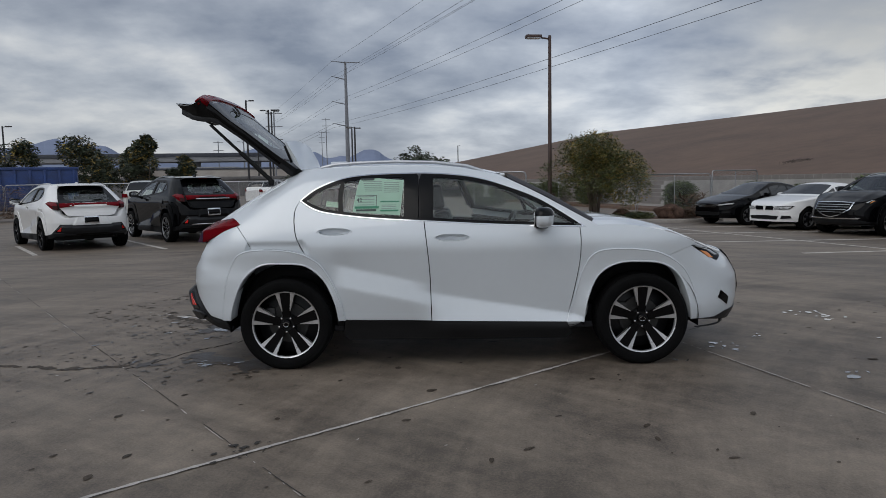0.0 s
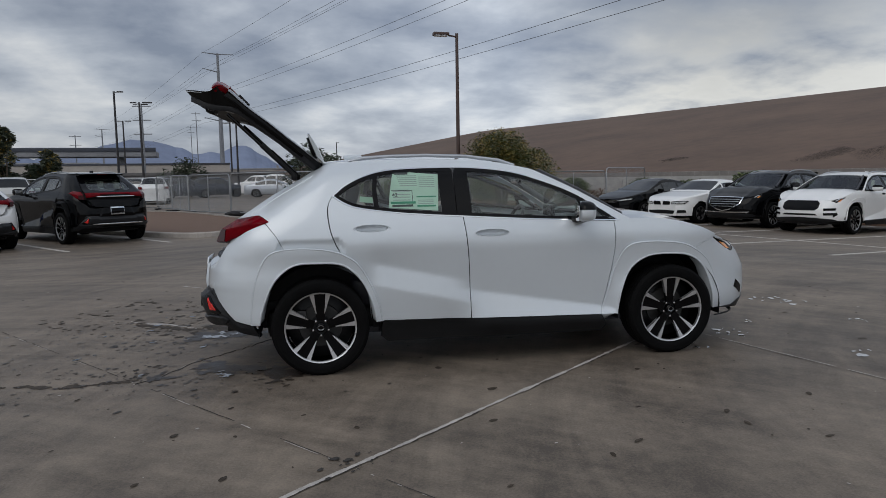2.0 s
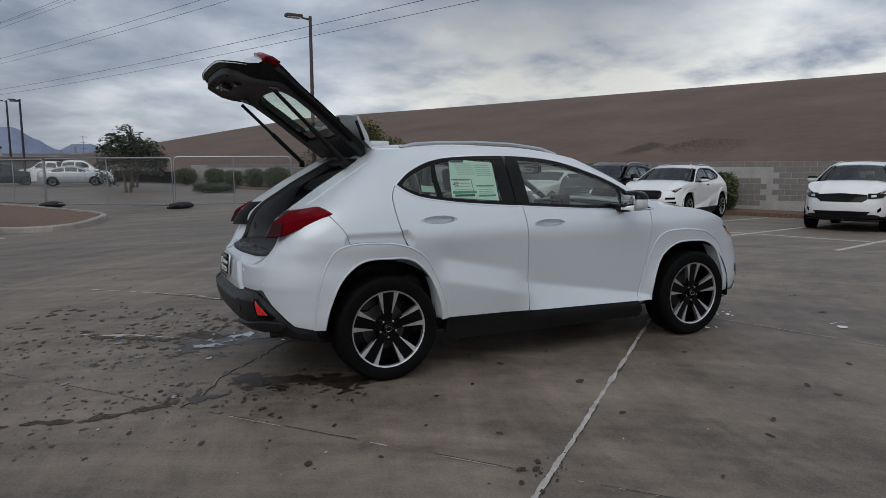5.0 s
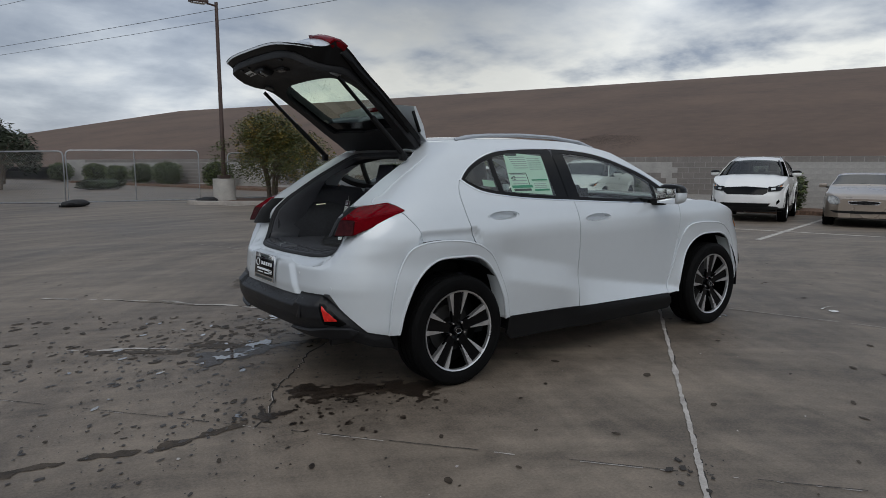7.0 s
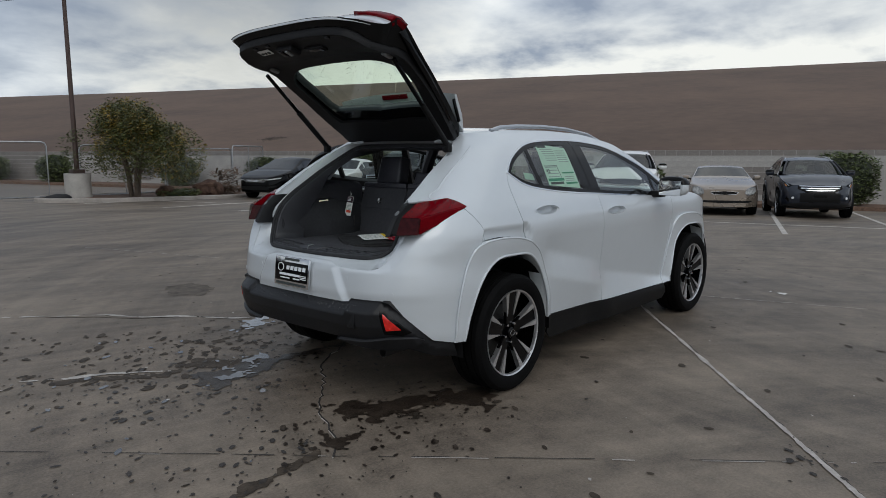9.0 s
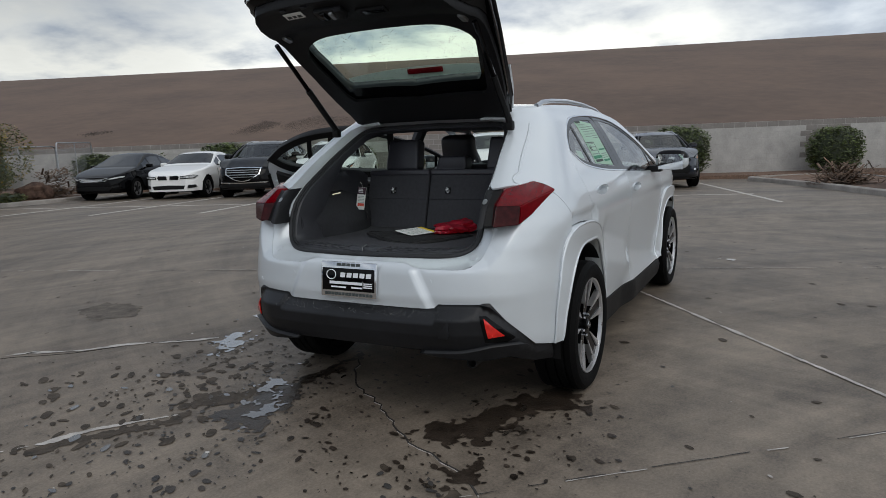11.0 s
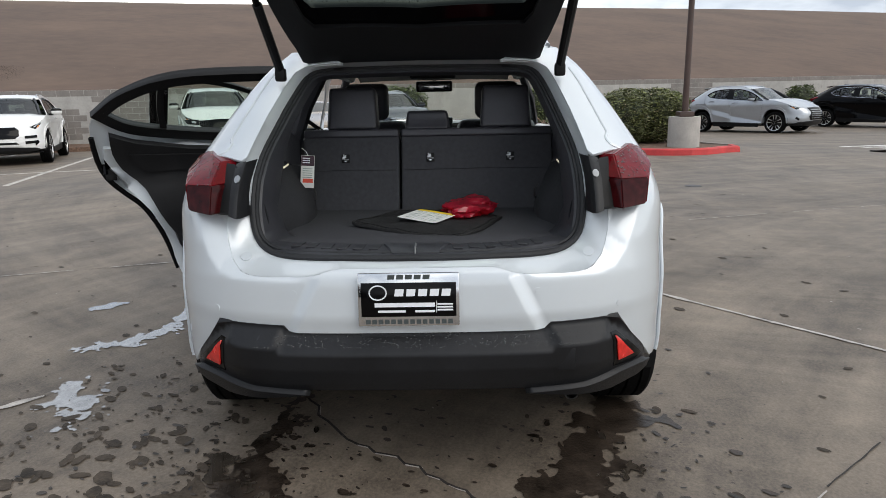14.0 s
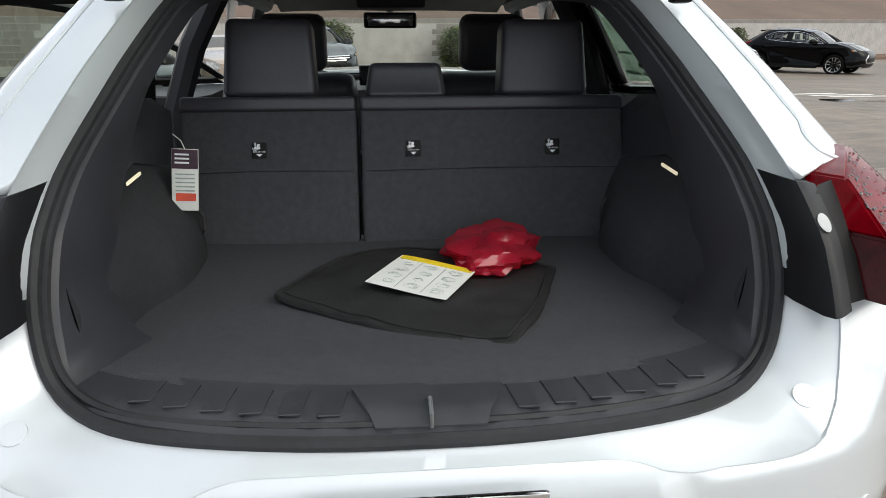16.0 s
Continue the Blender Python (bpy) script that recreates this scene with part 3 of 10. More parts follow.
def inset(poly, d):
    """Polygon moved inwards by d."""
    if area2(poly) < 0:
        poly = poly[::-1]
    out, n = [], len(poly)
    for i in range(n):
        a, b, c = Vector(poly[i - 1]), Vector(poly[i]), Vector(poly[(i + 1) % n])
        u, v = (b - a), (c - b)
        if u.length < 1e-7 or v.length < 1e-7:
            out.append(tuple(b))
            continue
        u.normalize(), v.normalize()
        n1, n2 = Vector((-u.y, u.x)), Vector((-v.y, v.x))
        s = n1 + n2
        k = d / max(0.35, (1 + n1.dot(n2)))
        out.append((b.x + s.x * k, b.y + s.y * k))
    return out


def inside(poly, x, y):
    r = False
    for (x1, y1), (x2, y2) in zip(poly, poly[1:] + poly[:1]):
        if (y1 > y) != (y2 > y) and x < (x2 - x1) * (y - y1) / (y2 - y1) + x1:
            r = not r
    return r


def dense(poly, step):
    out = []
    for a, b in zip(poly, poly[1:] + poly[:1]):
        k = max(1, math.ceil(math.dist(a, b) / step))
        out += [(a[0] + (b[0] - a[0]) * j / k, a[1] + (b[1] - a[1]) * j / k) for j in range(k)]
    return out


def patch(name, poly, fn, material, parent=None, label="", step=0.05, thick=0.012, off=0.0, holes=(), back=True):
    """A panel: a flat outline (u, v) meshed finely and laid on the surface fn(u, v), with turned-in edges."""
    rings = [dense(p, step) for p in (poly, *holes)]
    if area2(rings[0]) < 0:
        rings[0].reverse()
    for r in rings[1:]:
        if area2(r) > 0:
            r.reverse()
    pts, edges, loops = [], [], []
    for r in rings:
        k = len(pts)
        pts += r
        loops.append(range(k, k + len(r)))
        edges += [(k + i, k + (i + 1) % len(r)) for i in range(len(r))]
    xs, ys = [p[0] for p in rings[0]], [p[1] for p in rings[0]]
    gx, gy = math.ceil((max(xs) - min(xs)) / step), math.ceil((max(ys) - min(ys)) / step)
    bpts = np.array(pts)
    for i in range(gx + 1):
        for j in range(gy + 1):
            x, y = min(xs) + (i + 0.5 * (j % 2)) * step, min(ys) + j * step
            if inside(rings[0], x, y) and not any(inside(h, x, y) for h in rings[1:]):
                if ((bpts[:, 0] - x) ** 2 + (bpts[:, 1] - y) ** 2).min() > (0.45 * step) ** 2:
                    pts.append((x, y))
    vs, es, fs, *_ = delaunay_2d_cdt([Vector(p) for p in pts], edges, [], 0, 1e-6)
    keep = []
    for f in fs:
        c = [sum(vs[i][k] for i in f) / 3 for k in (0, 1)]
        if inside(rings[0], *c) and not any(inside(h, *c) for h in rings[1:]):
            keep.append(tuple(f))
    h = 2e-3
    V, N = [], []
    for p in vs:
        a, bx, by = Vector(fn(p[0], p[1])), Vector(fn(p[0] + h, p[1])), Vector(fn(p[0], p[1] + h))
        ax, ay = Vector(fn(p[0] - h, p[1])), Vector(fn(p[0], p[1] - h))
        nn = (bx - ax).cross(by - ay)
        nn = nn.normalized() if nn.length > 1e-12 else Vector((0, 0, 1))
        V.append(a + nn * off)
        N.append(nn)
    faces = [f if area2([tuple(vs[i]) for i in f]) > 0 else f[::-1] for f in keep]
    nrm = list(N)
    if thick:
        cnt = {}
        for f in faces:
            for a, b in zip(f, f[1:] + f[:1]):
                cnt[(a, b)] = 1
        rim = [(a, b) for a, b in cnt if (b, a) not in cnt]
        top, low = {}, {}
        mid = {}
        for a, b in rim:
            mid.setdefault(a, []).append((a, b))
            mid.setdefault(b, []).append((a, b))
        for a, es2 in mid.items():
            o = Vector((0, 0, 0))
            for p, q in es2:
                o += (V[q] - V[p]).cross(N[a])
            o = o.normalized() if o.length > 1e-9 else N[a]
            top[a] = len(V)
            V.append(V[a].copy())
            nrm.append((o * 0.85 + N[a] * 0.5).normalized())
            low[a] = len(V)
            V.append(V[a] - N[a] * thick)
            nrm.append((o - N[a] * 0.1).normalized())
        for a, b in rim:
            faces.append((top[a], low[a], low[b], top[b]))
        if back:
            inner = {}
            for a in range(len(vs)):
                inner[a] = len(V)
                V.append(V[a] - N[a] * thick)
                nrm.append(-N[a])
            faces += [tuple(inner[i] for i in f[::-1]) for f in faces[:len(keep)]]
    return mesh(name, V, faces, material, parent, label, True, nrm)


def strip(name, pts, fn, width, material, parent=None, label="", step=0.04, thick=0.004, off=0.002):
    """A narrow band along a line on a surface."""
    L, R = [], []
    for i, p in enumerate(pts):
        a, b = Vector(pts[max(i - 1, 0)]), Vector(pts[min(i + 1, len(pts) - 1)])
        d = (b - a).normalized()
        L.append((p[0] - d.y * width / 2, p[1] + d.x * width / 2))
        R.append((p[0] + d.y * width / 2, p[1] - d.x * width / 2))
    V, F = [], []
    h = 2e-3
    for q in (L, R):
        for u, v in q:
            a = Vector(fn(u, v))
            nn = (Vector(fn(u + h, v)) - Vector(fn(u - h, v))).cross(Vector(fn(u, v + h)) - Vector(fn(u, v - h))).normalized()
            V += [a + nn * off, a + nn * (off - thick)]
    n = len(pts)
    for i in range(n - 1):
        a, b, c, d = 2 * i, 2 * i + 2, 2 * (n + i), 2 * (n + i) + 2
        F += [(a, c, d, b), (a + 1, b + 1, d + 1, c + 1), (a, b, b + 1, a + 1), (c, c + 1, d + 1, d)]
    F += [(0, 1, 2 * n + 1, 2 * n), (2 * n - 2, 4 * n - 2, 4 * n - 1, 2 * n - 1)]
    return mesh(name, V, F, material, parent, label)


def on_ground(lift=0.0):
    return lambda u, v: (u, v, gz(u, v) + lift)


def lerp_table(tab, x):
    """Smooth table lookup: (x, value) rows in order."""
    if x <= tab[0][0]:
        return tab[0][1]
    for (a, va), (b, vb) in zip(tab, tab[1:]):
        if x <= b:
            k = (x - a) / (b - a)
            return va + (vb - va) * k
    return tab[-1][1]


def smooth_table(tab, x, r=0.05):
    return sum(lerp_table(tab, x + r * k) for k in (-1, -0.5, 0, 0.5, 1)) / 5

# ---- ground, hill, wall, fence ----
def ground_sheet():
    xs = sorted({*np.arange(-14, 26, 0.5), *np.arange(-60, -14, 4.0), *np.arange(26, 110, 6.0), -3000, -1200, -500, -200, -110, 180, 400, 900, 3000})
    ys = sorted({*np.arange(-14, 30, 0.5), *np.arange(30, 110, 4.0), *np.arange(-70, -14, 6.0), -3000, -900, -300, -130, 160, 300, 600, 1400, 3000})
    V = [(x, y, gz(x, y)) for y in ys for x in xs]
    w = len(xs)
    F = [(j * w + i, j * w + i + 1, (j + 1) * w + i + 1, (j + 1) * w + i) for j in range(len(ys) - 1) for i in range(w - 1)]
    ob = mesh("ground", V, F, "concrete", smooth=True)
    return tagged(ob, "damp grey-brown concrete car lot with tyre sweeps", "ground", kind="structure")


ground = ground_sheet()

ROW = Vector((-0.390, 0.921))       # along the row of parked cars, the wall and the hill
OUT = Vector((0.921, 0.390))        # towards the wall
P0 = Vector((14.3, 9.3))


def along(s, d):
    """Plan point s metres along the parked row and d metres towards the wall from the cars' noses."""
    p = P0 + ROW * s + OUT * d
    return p.x, p.y


def hill():
    ss = [-260, -200, -150, -110, -80, -60, -40, -20, 0, 20, 40, 60, 75, 82, 86, 88, 92, 98, 105, 112, 120, 128, 136, 146, 160, 180]
    ds = [7.9, 9, 11, 14, 18, 23, 29, 36, 44, 48.5, 50, 51.5, 56, 70, 110]
    V = []
    for i, s in enumerate(ss):
        top = lerp_table([(-260, 10.6), (-57, 9.68), (-20, 9.15), (5, 8.85), (60, 8.68), (87, 8.70), (100, 7.02), (126, 3.70), (147, 0.96), (190, 0.5)], s)
        for j, d in enumerate(ds):
            k = min(max((d - 8) / 41, 0), 1)
            z = 0.95 + (top - 0.95) * (k ** 0.92) if top > 0.95 else 0.2 + 0.7 * (top / 0.95)
            if d > 51:
                z -= (d - 51) * (0.012 + 0.11 * smoothstep(76, 98, s))
            z += 0.10 * noise.noise((s * 0.11, d * 0.13, 0.3)) * (1 if 0.02 < k < 0.98 else 0.3)
            x, y = along(s, d)
            V.append((x, y, z))
    w = len(ds)
    F = [(i * w + j, i * w + j + 1, (i + 1) * w + j + 1, (i + 1) * w + j) for i in range(len(ss) - 1) for j in range(w - 1)]
    F = [f[::-1] for f in F]
    return tagged(mesh("hill", V, F, "earth", smooth=True), "long bare brown earth embankment behind the block wall", "hill", kind="structure")


hill()

WALL_D, WALL_TOP = 7.3, 1.44


def wall():
    bm = bmesh.new()
    for s in np.arange(-62, 44, 4.0):
        x, y = along(s + 2, WALL_D + 0.086)
        zb = gz(x, y) - 0.15
        box(bm, x, y, (zb + WALL_TOP) / 2, 4.0, 0.17, WALL_TOP - zb, 0, None)
        vs = bm.verts[-8:]
        bmesh.ops.transform(bm, matrix=Matrix.Translation((x, y, 0)) @ Matrix.Rotation(math.atan2(ROW.y, ROW.x), 4, "Z") @ Matrix.Translation((-x, -y, 0)), verts=vs)
        bm.verts.ensure_lookup_table()
    return tagged(part("wall_east", bm, "mortar", smooth=False), "grey concrete block boundary wall with darker repainted squares", "wall", kind="structure")


wall_east = wall()


def line(name, pts, width, material, label, kind="structure", cat="road marking", lift=0.004):
    d = []
    for a, b in zip(pts, pts[1:]):
        k = max(1, round(math.dist(a, b) / 0.25))
        d += [(a[0] + (b[0] - a[0]) * i / k, a[1] + (b[1] - a[1]) * i / k) for i in range(k)]
    d.append(pts[-1])
    return tagged(strip(name, d, on_ground(), width, material, step=0.25, thick=0.006, off=lift), label, cat, kind=kind)


# slab joints
JX = Vector((-1.04, 3.38))
JA, JB = Vector((0.772, 0.636)), Vector((-0.636, 0.772))

# ---- parked vehicles ----
def wheel_set(parent, places, r, width, spokes, rim_mat, face_mat=None, double=False):
    """Wheels at (x, y) with the outer face away from the middle; every wheel shares its meshes."""
    store = {}

    def share(key, make):
        if key not in store:
            ob = make()
            store[key] = ob.data
            return ob
        return new(key, store[key])
    rr = r * 0.69
    for x, y in places:
        sgn = 1 if y > 0 else -1
        hub = share("wheel", lambda: lathe("wheel", "dark_alloy", None, [(0.0, 0.10), (rr * 0.3, 0.10), (rr * 0.92, 0.06), (rr * 0.95, -0.06), (rr * 0.95, -width / 2)], n=24))
        hub.parent = parent
        hub.matrix_local = pose(x, y - sgn * width / 2, r, 0, 0, 0 if sgn > 0 else 180)
        w = width / 2
        tyre = share("tyre", lambda: lathe("tyre", "rubber", None, [(rr, -w * 0.9), (rr * 1.08, -w), (r * 0.93, -w * 1.02), (r * 0.985, -w * 0.86), (r, -w * 0.5), (r, w * 0.5), (r * 0.985, w * 0.86), (r * 0.93, w * 1.02), (rr * 1.08, w), (rr, w * 0.9)], n=32))
        tyre.parent = hub

        def rim():
            bm = bmesh.new()
            for k in range(spokes):
                for dk in ((-0.13, 0.13) if double else (0,)):
                    a = k * math.tau / spokes + dk
                    m = Matrix.Rotation(a, 4, "Y")
                    vs = [bm.verts.new(m @ Vector(p)) for p in ((rr * 0.14, w * 0.72, -rr * 0.085), (rr * 0.14, w * 0.72, rr * 0.085), (rr * 0.96, w * 0.9, rr * 0.075), (rr * 0.96, w * 0.9, -rr * 0.075),
                                                               (rr * 0.14, w * 0.5, -rr * 0.085), (rr * 0.14, w * 0.5, rr * 0.085), (rr * 0.96, w * 0.6, rr * 0.075), (rr * 0.96, w * 0.6, -rr * 0.075))]
                    for f in ((0, 1, 2, 3), (7, 6, 5, 4), (0, 4, 5, 1), (1, 5, 6, 2), (2, 6, 7, 3), (3, 7, 4, 0)):
                        bm.faces.new([vs[i] for i in f])
            n = 32
            ring = [[bm.verts.new((math.cos(k * math.tau / n) * q, a, math.sin(k * math.tau / n) * q)) for k in range(n)] for q, a in ((rr * 0.9, w * 0.72), (rr * 0.92, w * 0.93), (rr * 1.0, w * 0.95), (rr * 1.0, w * 0.7))]
            for A, B in zip(ring, ring[1:]):
                for k in range(n):
                    bm.faces.new((A[k], A[(k + 1) % n], B[(k + 1) % n], B[k]))
            hubc = [bm.verts.new((math.cos(k * math.tau / 12) * rr * 0.2, w * 0.78, math.sin(k * math.tau / 12) * rr * 0.2)) for k in range(12)]
            bm.faces.new(hubc)
            return part("rim", bm, face_mat or rim_mat, None, angle=25)
        ob = share("rim", rim)
        ob.parent = hub


def parked(name, label, paint, at, L, W, H, wb, fo, prof, belt, r=0.36, spokes=5, double=False, rim="grey_alloy", rear_view=False, windows=(), grille=None, lamps=None, lower=None, clad="cladding", cat="car", group="", roof_paint=None, rails=False, screen="car_screen", tails=None, inset_roof=0.24, hatch=None):
    """A parked car: a lofted body with arches cut out, glazing, lamps, grille, mirrors and wheels.
    prof: top line (x, z) from tail to nose, x from the middle between the axles."""
    car = thing(name, label, cat, at, group)
    xr, xf = wb / 2 + fo - L, wb / 2 + fo
    hw, zs = W / 2, 0.24
    RD, FD = 0.55, 0.8

    def width_at(x):
        k = max(0.0, (xr + RD - x) / RD, 0)
        q = max(0.0, (x - (xf - FD)) / FD)
        return hw * (1 - 0.2 * k ** 2.6) * (1 - 0.4 * q ** 2.6)

    def section(x):
        w, zt = width_at(x), smooth_table(prof, x, 0.07)
        zb = min(smooth_table(belt, x, 0.1), zt - 0.03)
        pts = []
        for i in range(12):
            k = i / 11
            z = zs + (zb - zs) * k
            bulge = 0.955 + 0.045 * math.sin(math.pi * min(k * 1.05 + 0.05, 1.0)) - 0.02 * k ** 4
            if 0.25 < k < 0.62:
                bulge -= 0.012 * math.sin(math.pi * (k - 0.25) / 0.37)
            pts.append((w * bulge, z))
        wb0 = pts[-1][0]
        gh = zt - zb
        we = wb0 - min(gh / 0.5, 1.15) * inset_roof - 0.02
        edge = 0.045 * min(1, gh / 0.3)
        for i in range(1, 7):
            k = i / 6
            pts.append((wb0 - 0.015 + (we - wb0 + 0.015) * k ** 1.15, zb + 0.012 + (gh - 0.012 - edge) * k))
        for i in range(1, 6):
            k = i / 5
            pts.append((we * math.cos(k * math.pi / 2) ** 0.75 if k < 1 else 0.0, zt - edge + edge * math.sin(k * math.pi / 2) + 0.012 * k))
        return pts
    xs = sorted({xr, xf, *np.linspace(xr, xr + 0.3, 8), *np.linspace(xf - 0.35, xf, 10), *np.arange(xr + 0.36, xf - 0.38, 0.07)})
    secs = [section(x) for x in xs]
    m = len(secs[0])
    arches = [(-wb / 2, r), (wb / 2, r)]
    ra = r + 0.055
    V, idx = [], {}

    def vert(i, j, s):
        if j == m - 1:
            s = 1
        if (i, j, s) not in idx:
            y, z = secs[i][j]
            x = xs[i]
            if j < 12:
                for ax, az in arches:
                    d = math.hypot(x - ax, z - az)
                    if d < ra + 0.05 and z > zs - 1:
                        if d < ra:
                            k = ra / max(d, 1e-3)
                            x, z = (ax + (x - ax) * k, az + (z - az) * k) if d > 0.5 * ra else (x, z)
            idx[i, j, s] = len(V)
            V.append((x, y * s, z))
        return idx[i, j, s]
    groups = {"body": [], "sill": [], "windscreen": [], "rear_window": []}
    glassy = {}
    for i in range(len(xs) - 1):
        xm = (xs[i] + xs[i + 1]) / 2
        gh = secs[i][17][1] - secs[i][11][1]
        slope = (lerp_table(prof, xm + 0.06) - lerp_table(prof, xm - 0.06)) / 0.12
        for j in range(m - 1):
            zm = (secs[i][j][1] + secs[i][j + 1][1]) / 2
            if j < 11 and any(math.hypot(xm - ax, zm - az) < ra - 0.012 for ax, az in arches):
                continue
            for s in (1, -1):
                f = [vert(i, j, s), vert(i + 1, j, s), vert(i + 1, j + 1, s), vert(i, j + 1, s)]
                f = f if s < 0 else f[::-1]
                f = tuple(dict.fromkeys(f))
                if len(f) < 3:
                    continue
                key = "body"
                if j < 2 and clad:
                    key = "sill"
                elif 12 <= j <= 15 and gh > 0.16:
                    for k, (a, b) in enumerate(windows):
                        if a < xm < b:
                            key = ("side_window", k, s)
                elif j >= 18 and gh > 0.12 and zm - secs[i][11][1] > 0.07:
                    if slope < -0.3 and xm > 0:
                        key = "windscreen"
                    elif slope > 0.32 and xm < 0 and zm > smooth_table(belt, xm) + 0.06:
                        key = "rear_window"
                (groups[key] if isinstance(key, str) else glassy.setdefault(key, [])).append(f)
    for i, rev in ((0, False), (len(xs) - 1, True)):
        ring = [vert(i, j, 1) for j in range(m)] + [vert(i, j, -1) for j in range(m - 2, -1, -1)]
        groups["body"].append(tuple(ring if rev else ring[::-1]))

    def piece(nm, faces, material):
        used = sorted({k for f in faces for k in f})
        mp = {k: q for q, k in enumerate(used)}
        ob = mesh(nm, [V[k] for k in used], [tuple(mp[k] for k in f) for f in faces], material, car, smooth=True)
        ob.data.set_sharp_from_angle(angle=radians(40))
        return ob
    piece("body", groups["body"], paint)
    for s in (1, -1):
        low = [f for f in groups["sill"] if s * sum(V[k][1] for k in f) > 0]
        if low:
            piece("sill", low, clad)
    if groups["windscreen"]:
        piece("windscreen", groups["windscreen"], screen)
    if groups["rear_window"]:
        piece("rear_window", groups["rear_window"], "car_window")
    for k in sorted(glassy):
        piece("side_window", glassy[k], "car_window")
    boxed("underbody", "plastic", car, (0, 0, 0.46), (L - 0.5, W - 0.52, 0.5), 0.05)
    t = 0.235
    wheel_set(car, [(sx * wb / 2, sy * (hw - 0.02)) for sx in (1, -1) for sy in (1, -1)], r, t, spokes, rim, rim, double)
    # door seams
    for xa in [a for a, b in windows[:1]] + [b + 0.03 for a, b in windows]:
        pts = [(xa - 0.03 * (k / 8), zs + 0.1 + k / 8 * (lerp_table(belt, xa) - zs - 0.14)) for k in range(9)]

        def side_fn(s):
            def fn(u, v):
                sec = section(u)
                for (y0, z0), (y1, z1) in zip(sec, sec[1:12]):
                    if z0 <= v <= z1:
                        return (u, s * (y0 + (y1 - y0) * (v - z0) / (z1 - z0)), v)
                return (u, s * sec[11][0], v)
            return fn
        for s in (1, -1):
            if all(math.hypot(p[0] - ax, p[1] - az) > ra for p in pts for ax, az in arches):
                strip("door_seam", pts, side_fn(s), 0.012, "plastic", car, off=0.003 * (-s) if s > 0 else 0.003)
    for a, b in windows[:2]:
        for s in (1, -1):
            xh = a + 0.16
            zh = lerp_table(belt, xh) - 0.13
            boxed("door_handle", paint, car, (xh, s * (section(xh)[9][0] + 0.012), zh), (0.2, 0.03, 0.03), 0.012)
    xm = windows[-1][1] - 0.12
    for s in (1, -1):
        mr = boxed("mirror", paint, car, (xm, s * (hw + 0.05), lerp_table(belt, xm) + 0.10), (0.12, 0.20, 0.12), 0.045)
        boxed("mirror_foot", "plastic", mr, (xm + 0.02, s * (hw - 0.06), lerp_table(belt, xm) + 0.05), (0.07, 0.10, 0.04), 0.012)

    def front(y, z):
        k = abs(y) / hw
        x = xf if k <= 0.6 else xf - FD + FD * max((1 - k) / 0.4, 0.0) ** (1 / 2.6)
        top = lerp_table(prof, x)
        return (x + 0.004, y, z)

    def rear(y, z):
        k = abs(y) / hw
        x = xr if k <= 0.8 else xr + RD - RD * max((1 - k) / 0.2, 0.0) ** (1 / 2.6)
        return (x - 0.004, y, z)
    if grille:
        nm, poly, material, rim_mat = grille
        full = poly + [(-y, z) for y, z in poly[::-1]]
        g = patch("grille", full, front, material, car, step=0.06, off=0.012, thick=0.03)
        if rim_mat:
            patch("grille_frame", full, front, rim_mat, g, step=0.06, off=0.02, thick=0.03, holes=[inset(full, 0.013)])
        zz = [z for _, z in full]
        for k in range(1, 6):
            z = min(zz) + (max(zz) - min(zz)) * k / 6
            ys = [y for y in np.linspace(-hw, hw, 60) if inside(inset(full, 0.03), y, z)]
            if len(ys) > 2:
                strip("grille_bar", [(y, z) for y in ys[::3]], front, 0.014, nm, g, off=0.022, thick=0.012)
    for poly, material in lamps or ():
        for s in (1, -1):
            patch("headlight", [(s * y, z) for y, z in poly], front, material, car, step=0.05, off=0.010, thick=0.03)
            lens = [(s * y, z) for y, z in inset(poly, 0.018)]
            patch("headlight_lens", lens, front, "lamp_glass", car, step=0.05, off=0.016, thick=0.02)
    for poly, material in lower or ():
        full = poly + [(-y, z) for y, z in poly[::-1]] if poly[0][0] == 0 else None
        if full:
            patch("air_intake", full, front, material, car, step=0.07, off=0.012, thick=0.03)
        else:
            for s in (1, -1):
                patch("air_intake", [(s * y, z) for y, z in poly], front, material, car, step=0.07, off=0.012, thick=0.03)
    for poly, material in tails or ():
        if poly[0][0] == 0:
            patch("tail_bar", poly + [(-y, z) for y, z in poly[::-1]], rear, material, car, step=0.08, off=-0.012, thick=-0.03)
        else:
            for s in (1, -1):
                patch("tail_light", [(s * y, z) for y, z in poly], rear, material, car, step=0.06, off=-0.014, thick=-0.03)
    if hatch:
        z0, z1, w0, w1 = hatch
        rise = [(z, x) for (x, z), (_, zn) in zip(prof, prof[1:]) if x < 0 and zn > z]

        def slope_fn(y, z):
            return (lerp_table(rise, z) + 0.16 * (abs(y) / hw) ** 2.5 - 0.018, y, z)
        patch("hatch_window", [(-w0, z0), (w0, z0), (w0 + 0.01, z0 + 0.06), (w1, z1), (-w1, z1), (-w0 - 0.01, z0 + 0.06)], slope_fn, "car_window", car, step=0.08, thick=0.0)
        boxed("roof_spoiler", paint, car, (lerp_table(rise, z1) + 0.02, 0, z1 + 0.05), (0.26, 2 * w1 + 0.06, 0.035), 0.014)
        boxed("roof_fin", "gloss_black", car, (lerp_table(rise, z1) + 0.35, 0, H + 0.035), (0.16, 0.035, 0.06), 0.015)
